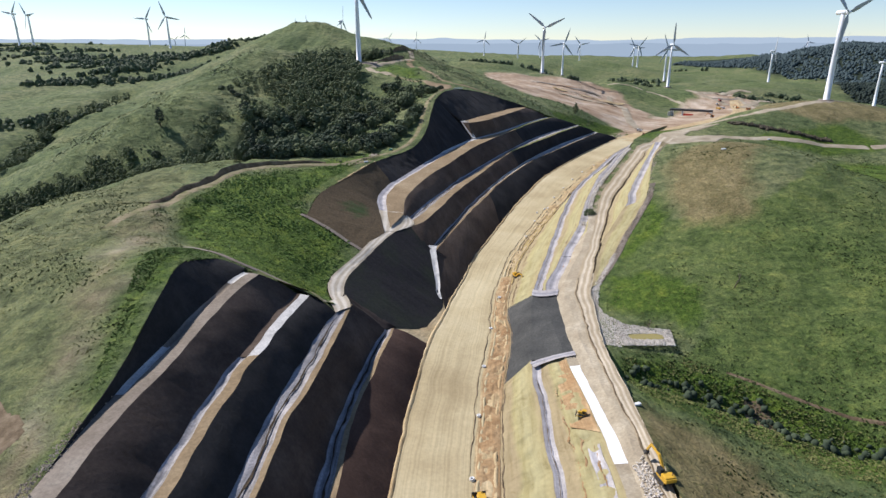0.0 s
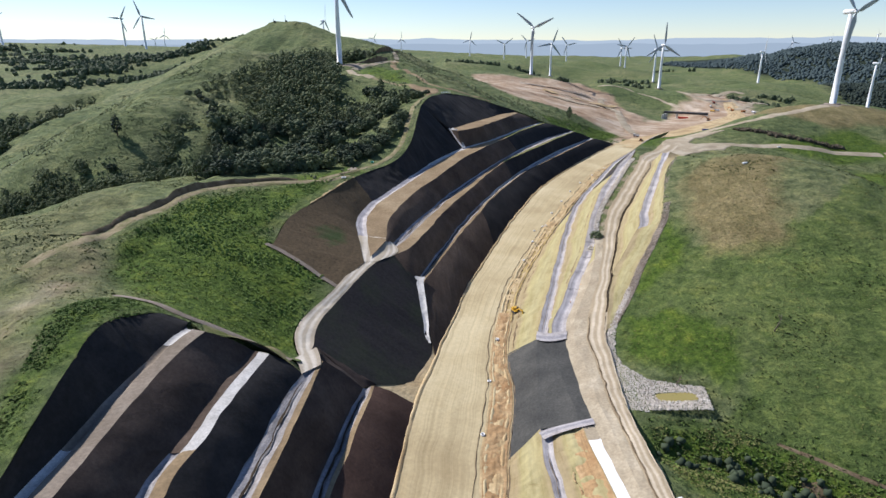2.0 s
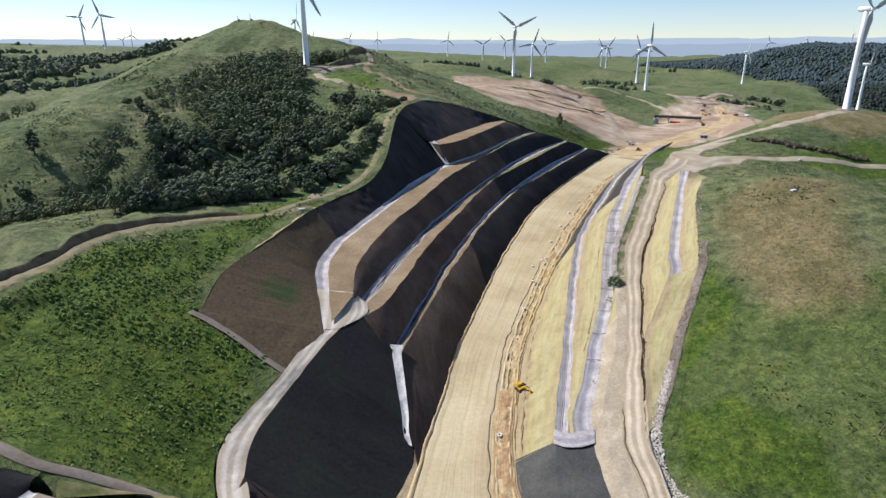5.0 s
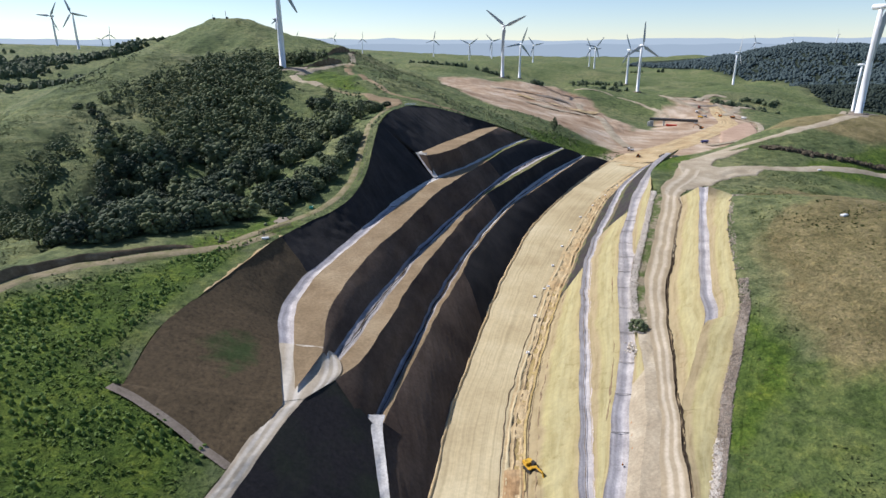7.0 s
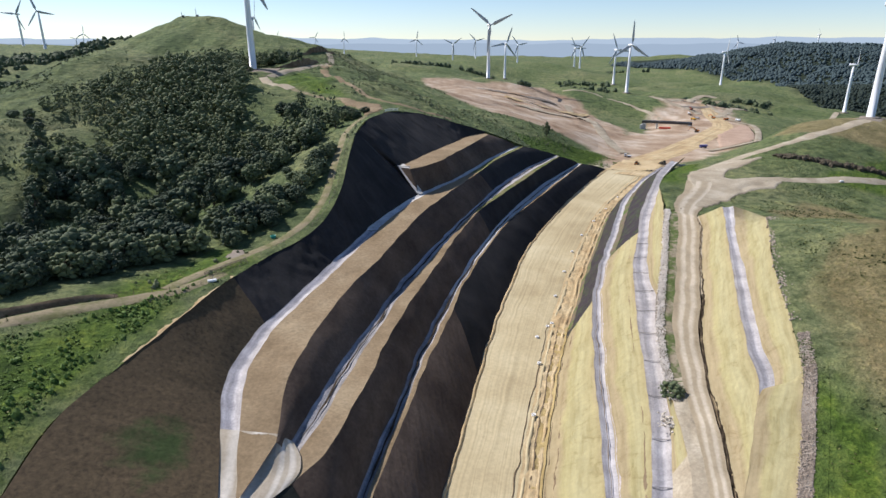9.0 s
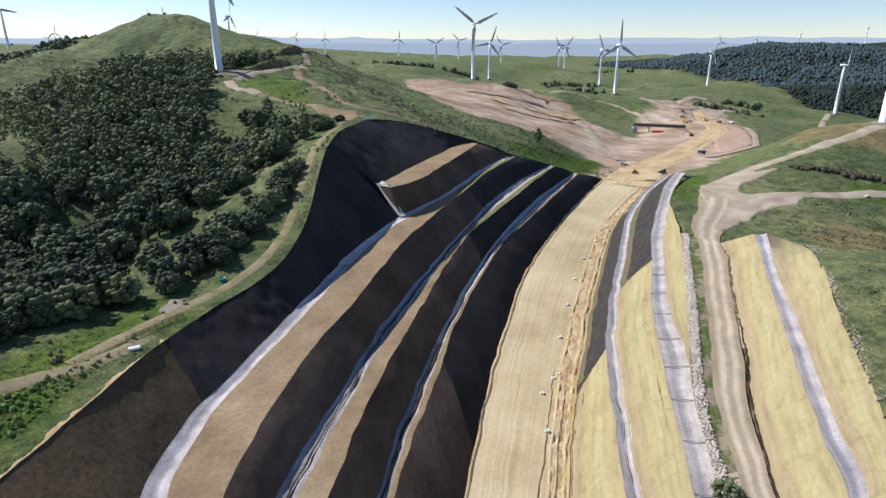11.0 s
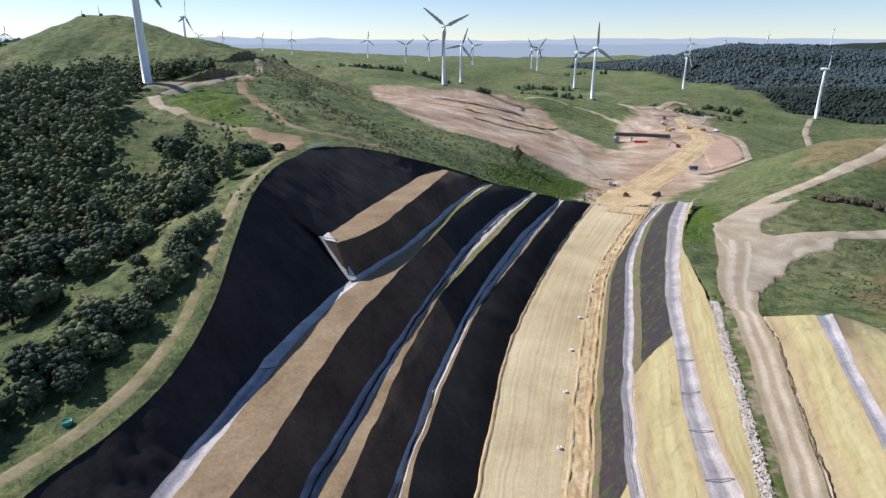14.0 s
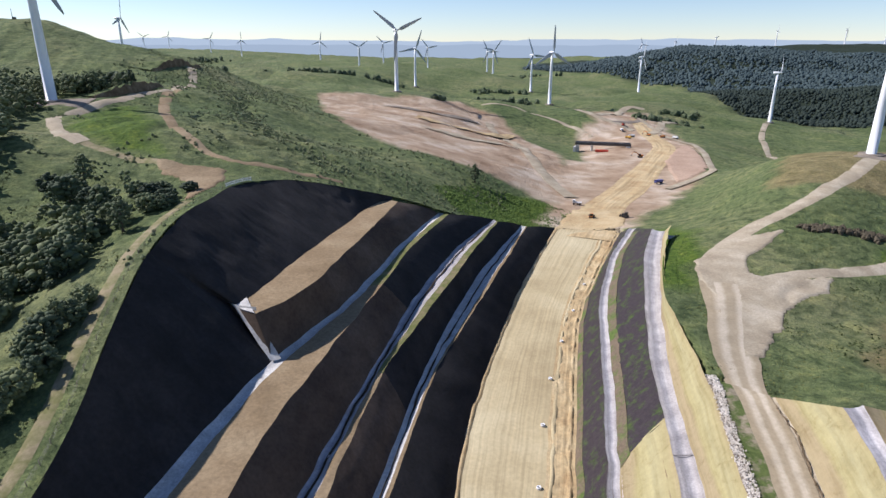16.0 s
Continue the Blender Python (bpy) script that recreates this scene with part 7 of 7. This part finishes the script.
stones("stone_heap", heap, rock_rng.uniform(0.2, 0.45, 160), ROCK, "small heap of white stone on the terrace", 4)
near_rubble = band([(-64.2, 60, 22.1), (-65.2, 90, 22.9), (-65.3, 103, 23.3)], [(-66, 60, 22.4), (-66.8, 90, 23.2), (-66.8, 104, 23.7)], 520, rock_rng, 0.1)
stones("bench_rubble", near_rubble, rock_rng.uniform(0.1, 0.24, 520), ROCK_BROWN, "grey rubble at the end of the top bench", 6)
near_track_stones = band([(40.5, 70, -0.6), (42, 100, 0.1), (42.4, 111, 0.3)], [(44, 70, -0.2), (45.2, 100, 1), (45, 113, 1.3)], 900, rock_rng, 0.1)
stones("sheet_riprap", near_track_stones, rock_rng.uniform(0.14, 0.34, 900), ROCK, "broken stone below the white sheet", 7)

# ---- silt pond ----
POND = (62.5, 169.5)
pond_gx, pond_gy = np.meshgrid(np.linspace(58.5, 69.5, 12), np.linspace(168.8, 172.7, 6))
pond_z = float(land(pond_gx, pond_gy).max()) + 0.2
WATER, water_nt, water_shader = graph("muddy_water", 0.12)
water_shader.inputs["Base Color"].default_value = (0.3, 0.25, 0.08, 1)
water_shader.inputs["Specular IOR Level"].default_value = 0.4
bump_node(water_nt, water_shader, noise_node(water_nt, 3.0), 0.05, 0.02)
bm = bmesh.new()


def boxy(v):
    """Squares off a circle's sine or cosine."""
    return np.sign(v) * np.abs(v) ** 0.5


skin(bm, [[bm.verts.new((r * boxy(math.cos(a)), 0.36 * r * boxy(math.sin(a)), z)) for a in np.linspace(0, 6.2832, 40, endpoint=False)] for z, r in ((-1.2, 5), (0, 5.6))])
pond = part("pond_water", bm, WATER)
pond.matrix_basis = pose(POND[0] + 1.5, POND[1] + 1.2, pond_z - 0.1, 0, 0, 4)
tagged(pond, "small pond of muddy yellow water ringed with stone", "water", kind="structure")
POND_BED = [(49.6, 192), (49, 180), (49.4, 165.2), (61, 164.6), (71.2, 164.6), (73.4, 175.6), (68, 176), (58.6, 178.6), (54.4, 185), (53.6, 192)]
bed_x, bed_y = scatter(POND_BED, 0.36, rock_rng)
dry_bed = (np.abs((bed_x - POND[0] - 1.5) / 5.5) ** 4 + np.abs((bed_y - POND[1] - 1.2) / 2.0) ** 4) > 1
bed_x, bed_y = bed_x[dry_bed], bed_y[dry_bed]
all_pond = np.column_stack([bed_x, bed_y, np.maximum(land(bed_x, bed_y) + 0.08, np.where((bed_y < 178) & (bed_x > 55), pond_z - 0.05, -99))])
stones("pond_riprap", all_pond, rock_rng.uniform(0.14, 0.32, len(all_pond)), ROCK, "bed of pale stone round the silt pond", 8)


# ---- fences ----
def fence(name, line, spacing, label, rails=2, height=1.15, post=0.11, wire=True, at=None):
    p = smooth_line(np.array(line, float)[:, :2], 800)
    run = np.r_[0, np.cumsum(np.linalg.norm(np.diff(p, axis=0), axis=1))]
    spots = np.arange(0, run[-1], spacing)
    x, y = np.interp(spots, run, p[:, 0]), np.interp(spots, run, p[:, 1])
    z = land(x, y) if at is None else np.interp(spots, run, smooth_line(at, 800)[:, 2])
    root = new(name)
    tagged(root, label, "fence")
    bm = bmesh.new()
    box(bm, (post, post, height + 0.5), (0, 0, height / 2 - 0.25), bevel=0.02)
    first = None
    for k in range(len(spots)):
        if first is None:
            first = part("post", bm, TIMBER, root)
            ob = first
        else:
            ob = new("post", first.data)
            ob.parent = root
        ob.matrix_basis = pose(x[k], y[k], z[k], tree_rng.uniform(-5, 5), tree_rng.uniform(-5, 5), tree_rng.uniform(0, 90))
    for r in range(rails):
        h = height * (r + 1) / (rails + 0.25)
        bm = bmesh.new()
        for k in range(len(spots) - 1):
            beam(bm, (x[k], y[k], z[k] + h), (x[k + 1], y[k + 1], z[k + 1] + h), 0.02 if wire else 0.05, 0.02 if wire else 0.14, bevel=0)
            if not wire:
                part("rail", bm, TIMBER, root)
                bm = bmesh.new()
        if wire:
            part("wire", bm, STEEL_DARK, root)
        else:
            bm.free()
    return root


fence("farm_fence", [(-50, 292), (-41.5, 304), (-36.5, 312), (-30.5, 327), (-23.5, 339), (-16.5, 352), (-11.8, 370), (-9, 400), (-7, 420), (-2, 442), (3.5, 456), (9, 472)], 3.6, "post and wire fence along the top of the cutting", 3)
fence("field_fence", [(-48, 300), (-62, 291), (-80, 281), (-92, 262), (-101, 236)], 4.0, "post and wire fence beside the farm track", 2)
fence("stock_yard_rails", [(-42, 309), (-39.5, 312.5), (-37, 317), (-34, 321)], 1.8, "weathered timber stock rails beside the track", 3, 1.3, 0.14, False)
fence("silt_fence_posts", [(48.8, 166), (49.6, 158), (49.8, 148), (49.2, 139)], 2.2, "silt fence posts beside the track", 1, 1.0, 0.06, True)
SILT = plain("green_fabric", (0.025, 0.055, 0.045), 0.9, 0.0, 0.2, 1.0)
c = smooth_line([(48.8, 166), (49.6, 158), (49.8, 148), (49.2, 139)], 60)
cz = land(c[:, 0], c[:, 1])
bm = bmesh.new()
rows = [[bm.verts.new((q[0] + dx, q[1], h + zz)) for zz in (-0.2, 0.5, 0.95)] for q, h, dx in zip(c, cz, 0.06 * np.sin(np.arange(60) * 0.9))]
for a, b in zip(rows, rows[1:]):
    for k in range(2):
        bm.faces.new((a[k], b[k], b[k + 1], a[k + 1]))
cloth = part("silt_fence", bm, SILT)
mod = cloth.modifiers.new("thickness", "SOLIDIFY")
mod.thickness = 0.03
tagged(cloth, "dark green silt fence cloth beside the track", "fence")


def white_barrier():
    root = new("white_barrier")
    tagged(root, "white timber barrier at the corner of the cutting", "barrier")
    spots = [(8.2, 469.5), (10.4, 473.5), (12.6, 477.5), (15, 481)]
    for k, (x, y) in enumerate(spots):
        bm = bmesh.new()
        box(bm, (0.16, 0.16, 1.6), (x, y, float(land(x, y)) + 0.6), bevel=0.02)
        part("post", bm, PAINT_WHITE, root)
        if k:
            for h in (0.55, 1.15):
                bm = bmesh.new()
                ax, ay = spots[k - 1]
                beam(bm, (ax, ay, float(land(ax, ay)) + h), (x, y, float(land(x, y)) + h), 0.08, 0.32, bevel=0.01)
                part("board", bm, PAINT_WHITE, root)


white_barrier()


# ---- bridge under construction in the far earthworks ----
def bridge():
    root = new("bridge")
    tagged(root, "half-built concrete bridge with a dark deck beam", "bridge")
    base = float(land(322, 820))
    for x in (-21, 21):
        bm = bmesh.new()
        box(bm, (3, 9, 9), (x, 0, 2), bevel=0.1)
        box(bm, (2, 14, 5), (x * 1.05, 1, 3), (0, 0, 12 if x > 0 else -12), bevel=0.1)
        part("abutment", bm, CONCRETE, root)
    bm = bmesh.new()
    drum(bm, (-9, 0, -2), (-9, 0, 6), 0.9)
    box(bm, (2.2, 9, 1.4), (-9, 0, 6), bevel=0.1)
    part("pier", bm, CONCRETE, root)
    for y in (-4, -1.3, 1.3, 4):
        bm = bmesh.new()
        beam(bm, (-23, y, 8), (23, y, 8), 1.0, 2.0, 0.1)
        part("girder", bm, STEEL_DARK, root, "dark steel girder")
    bm = bmesh.new()
    box(bm, (18, 12, 0.4), (4, -9, 0.2), bevel=0.05)
    part("slab", bm, CONCRETE, root)
    root.matrix_basis = pose(328, 812, base - 2, 0, 0, -28) @ Matrix.Scale(1.15, 4)
    bm = bmesh.new()
    box(bm, (12, 3, 2.2), (0, 0, 1.1), bevel=0.1)
    red = part("stacked_formwork", bm, PAINT_RED)
    red.matrix_basis = pose(318, 795, float(land(318, 795)), 0, 0, -30)
    tagged(red, "red and orange formwork stacked by the bridge", "formwork")


bridge()


# ---- small things ----
drape("field_edge_path", [(-80, 177), (-70, 175.5), (-61.6, 173), (-54, 174.6), (-44.8, 175.6), (-36, 173)], 2.8, GREYBENCH, "narrow grey path along the field's edge", 90, 7, 0.5, "path")
def bag(x, y, z, label):
    bm = bmesh.new()
    box(bm, (2.2, 1.1, 0.55), (0, 0, 0.25), bevel=0.25)
    ob = part("bulk_bag", bm, PAINT_WHITE)
    ob.matrix_basis = pose(x, y, z, 0, 0, 20)
    tagged(ob, label, "bag")


bag(49.6, 133, float(land(49.6, 133)) + 0.1, "white bulk bag lying beside the track")
bag(-39.5, 306, float(land(-39.5, 306)) + 0.1, "white trough by the farm track")
TEAL = plain("teal_plastic", (0.02, 0.2, 0.15), 0.4, 0.0, 0.1, 1.0)
bm = bmesh.new()
skin(bm, [ring(bm, (0, 0, z), q, 18) for z, q in ((-0.2, 0.75), (0.0, 0.8), (0.7, 0.86), (0.72, 0.76), (0.5, 0.74))])
tank = part("water_trough", bm, TEAL)
tank.matrix_basis = pose(-29.5, 340.4, float(land(-29.5, 340.4)) + 0.05, 0, 0, 0)
tagged(tank, "round teal plastic water trough on the pasture", "trough")
apron("muddy_hollow", [(-41.9, 331.8), (-35.1, 331.1), (-32.5, 323.5), (-39.2, 323.0)], GREYBENCH, "grey trampled mud by the bush edge", "ground", 0.7, 0.15)
def marker(x, y, z):
    bm = bmesh.new()
    skin(bm, [ring(bm, (0, 0, h), r, 10) for h, r in ((0.04, 0.17), (0.3, 0.1), (0.72, 0.03))])
    cone = part("traffic_cone", bm, PAINT_ORANGE)
    bm = bmesh.new()
    box(bm, (0.42, 0.42, 0.05), (0, 0, 0.02), bevel=0.01)
    part("base", bm, RUBBER, cone, "dark square base")
    cone.matrix_basis = pose(x, y, z, 0, 0, 20 * x)
    tagged(cone, "orange marker cone beside the gravel drain", "traffic cone", "cones beside the drain")


for mx, my in ((48.2, 226), (51.8, 230), (53.2, 234), (54.6, 238)):
    near_drain = smooth_line(R2_RIGHT, 600)
    marker(mx, my, float(near_drain[np.argmin(abs(near_drain[:, 1] - my)), 2]) + 0.1)
bag(131, 281, float(land(131, 281)) + 0.05, "white trough on the dry slope")
bag(228, 423.5, float(land(228, 423.5)) + 0.3, "white bag at the roadside")
bm = bmesh.new()
box(bm, (6.5, 5, 0.3), (0, 0, 0.15), bevel=0.1)
apron = part("inlet_slab", bm, CONCRETE)
apron.matrix_basis = pose(176.5, 481, float(land(176.5, 481)) + 0.05, 0, 0, -35)
tagged(apron, "white concrete slab at the head of the drain", "slab")


def dead_tree(x, y, high, label):
    bm = bmesh.new()
    rng = np.random.default_rng(int(x))
    skin(bm, [ring(bm, (0.1 * z, 0.05 * z, z), r, 7) for z, r in ((-0.4, 0.22), (high * 0.5, 0.14), (high, 0.04))])
    root = part("dead_tree", bm, TIMBER)
    for k in range(7):
        bm = bmesh.new()
        z0, a = high * rng.uniform(0.25, 0.85), rng.uniform(0, 6.28)
        drum(bm, (0.1 * z0, 0.05 * z0, z0), (0.1 * z0 + math.cos(a) * 1.2, math.sin(a) * 1.2, z0 + 1.1), 0.07, 0.02, 6)
        part("branch", bm, TIMBER, root)
    root.matrix_basis = pose(x, y, float(land(x, y)), 6, 10, 0)
    tagged(root, label, "dead tree")


dead_tree(101, 193, 5, "leafless grey tree on the green slope")
dead_tree(66, 176, 3.5, "bare brown sapling above the pond")

# hilltop masts
for x, y, h in ((-192, 903, 9), (-208, 905, 6)):
    bm = bmesh.new()
    drum(bm, (0, 0, -1), (0, 0, h), 0.35, 0.2, 8)
    box(bm, (2.2, 2.2, 2.4), (1.5, 0, 1.0), bevel=0.1)
    mast = part("survey_mast", bm, STEEL_DARK)
    mast.matrix_basis = pose(x, y, float(land(x, y)), 0, 0, 0)
    tagged(mast, "grey mast on the hilltop", "mast")
bm = bmesh.new()
box(bm, (34, 9, 4.5), (0, 0, 2.2), bevel=0.2)
shed = part("farm_shed", bm, PAINT_WHITE)
shed.matrix_basis = pose(-960, 1480, float(land(-960, 1480)), 0, 0, 20)
tagged(shed, "long white farm shed among far trees", "shed")


# ---- tussock, bracken and weeds ----
def tufts(name, xs, ys, sizes, leaf, label, seed, zs=None, tall=1.0):
    rng = np.random.default_rng(seed)
    n = len(xs)
    zs = land(xs, ys) if zs is None else zs
    base = np.column_stack([xs, ys, zs])
    vs = np.empty((n, 3, 3, 3))
    for k in range(3):
        a = rng.uniform(0, 6.28, n)
        d = np.column_stack([np.cos(a), np.sin(a), np.zeros(n)]) * (sizes * 0.7)[:, None]
        lean = np.column_stack([rng.normal(0, 0.5, (n, 2)) * sizes[:, None], sizes * tall * rng.uniform(0.7, 1.2, n)])
        vs[:, k, 0], vs[:, k, 1], vs[:, k, 2] = base - d - [0, 0, 0.05], base + d - [0, 0, 0.05], base + lean
    faces = np.arange(n * 9).reshape(-1, 3)
    ob = new(name, tri_mesh(name, vs.reshape(-1, 3), faces, leaf))
    return tagged(ob, label, "grass", kind="stuff")


TUFT = leaf_material("tussock", (0.09, 0.11, 0.03), (0.16, 0.17, 0.055), (0.27, 0.25, 0.1))
FERN = leaf_material("bracken", (0.07, 0.115, 0.022), (0.105, 0.165, 0.036), (0.15, 0.21, 0.052))
RUSH = leaf_material("rushes", (0.03, 0.045, 0.014), (0.06, 0.08, 0.026), (0.1, 0.115, 0.04))
grass_rng = np.random.default_rng(9)
tx, ty = grass_rng.uniform(-240, 280, 100000), grass_rng.uniform(70, 480, 100000)
keep = ~inside(tx, ty, OUTLINE) & (value_noise(tx, ty, 14, 91) + 0.7 * value_noise(tx, ty, 5, 92) > 0.05)
tufts("pasture_tussock", tx[keep], ty[keep], grass_rng.uniform(0.2, 0.55, keep.sum()), TUFT, "rough tussock scattered over the pasture", 3, tall=0.4)
for k, loop in enumerate((LUSH[0], LUSH[2], LUSH[6], LUSH[4])):
    lx, ly = [p[0] for p in loop], [p[1] for p in loop]
    bx, by = grass_rng.uniform(min(lx), max(lx), 11000), grass_rng.uniform(min(ly), max(ly), 11000)
    out = inside(bx, by, loop) & ~inside(bx, by, OUTLINE) & (value_noise(bx, by, 7, 95) + 0.6 * value_noise(bx, by, 2.7, 96) > -0.45)
    tufts("bracken_patch", bx[out], by[out], grass_rng.uniform(0.25, 0.7, out.sum()), TUFT if k == 1 else FERN, "thick green bracken and fern", 20 + k, tall=0.32)
    if k in (1, 3):
        continue
    bx, by = scatter(loop, 1.5, grass_rng)
    out = ~inside(bx, by, OUTLINE) & ((k != 0) | (by + 0.5 * bx + 14 * value_noise(bx, by, 12, 99) > 172)) & (value_noise(bx, by, 8, 97) + 0.5 * value_noise(bx, by, 3, 98) > -0.1)
    forest("bracken_canopy", bx[out], by[out], grass_rng.uniform(0.22, 0.55, out.sum()), FERN, "lumpy canopy of green fern", 40 + k, 0, "fern")
STREAM = [(55, 152), (64, 152), (76, 147), (88, 142), (104, 134), (124, 128), (140, 124)]
along_stream = smooth_line(STREAM, 500)[grass_rng.integers(0, 500, 150)] + grass_rng.normal(0, 2.0, (150, 2))
forest("stream_scrub", along_stream[:, 0], along_stream[:, 1], grass_rng.uniform(0.3, 1.2, 150), LEAF, "dark scrub crowded along the stream", 12, 1, "scrub", False)
bank_spots = smooth_line(STREAM, 500)[grass_rng.integers(0, 500, 5200)] + grass_rng.normal(0, 5.5, (5200, 2))
bank_spots = bank_spots[~inside(bank_spots[:, 0], bank_spots[:, 1], OUTLINE)]
tufts("stream_rushes", bank_spots[::3, 0], bank_spots[::3, 1], grass_rng.uniform(0.25, 0.6, len(bank_spots[::3])), RUSH, "dark rushes along the stream", 33, tall=0.7)
tufts("stream_fern", bank_spots[1::2, 0], bank_spots[1::2, 1], grass_rng.uniform(0.3, 0.8, len(bank_spots[1::2])), FERN, "green fern along the stream", 36, tall=0.5)
rx_, ry_ = grass_rng.uniform(60, 330, 36000), grass_rng.uniform(90, 420, 36000)
keep = ~inside(rx_, ry_, OUTLINE) & ~inside(rx_, ry_, LUSH[1]) & (value_noise(rx_, ry_, 21, 101) + 0.8 * value_noise(rx_, ry_, 6, 102) > 0.25)
tufts("pasture_rushes", rx_[keep], ry_[keep], grass_rng.uniform(0.25, 0.6, keep.sum()), RUSH, "dark rushes scattered over the pasture", 34, tall=0.7)
lx_, ly_ = grass_rng.uniform(-330, -60, 60000), grass_rng.uniform(90, 560, 60000)
keep = ~inside(lx_, ly_, OUTLINE) & ~inside(lx_, ly_, LUSH[0]) & (value_noise(lx_, ly_, 26, 103) + 0.8 * value_noise(lx_, ly_, 7, 104) > 0.45)
tufts("hill_rushes", lx_[keep], ly_[keep], grass_rng.uniform(0.25, 0.6, keep.sum()), RUSH, "dark rushes scattered over the hillside", 35, tall=0.7)
reed_x, reed_y = grass_rng.normal(66.5, 1.5, 130), grass_rng.normal(179, 4.0, 130)
tufts("pond_reeds", reed_x, reed_y, grass_rng.uniform(0.1, 0.32, 130), TUFT, "dry brown reeds above the silt pond", 31, tall=1.0)
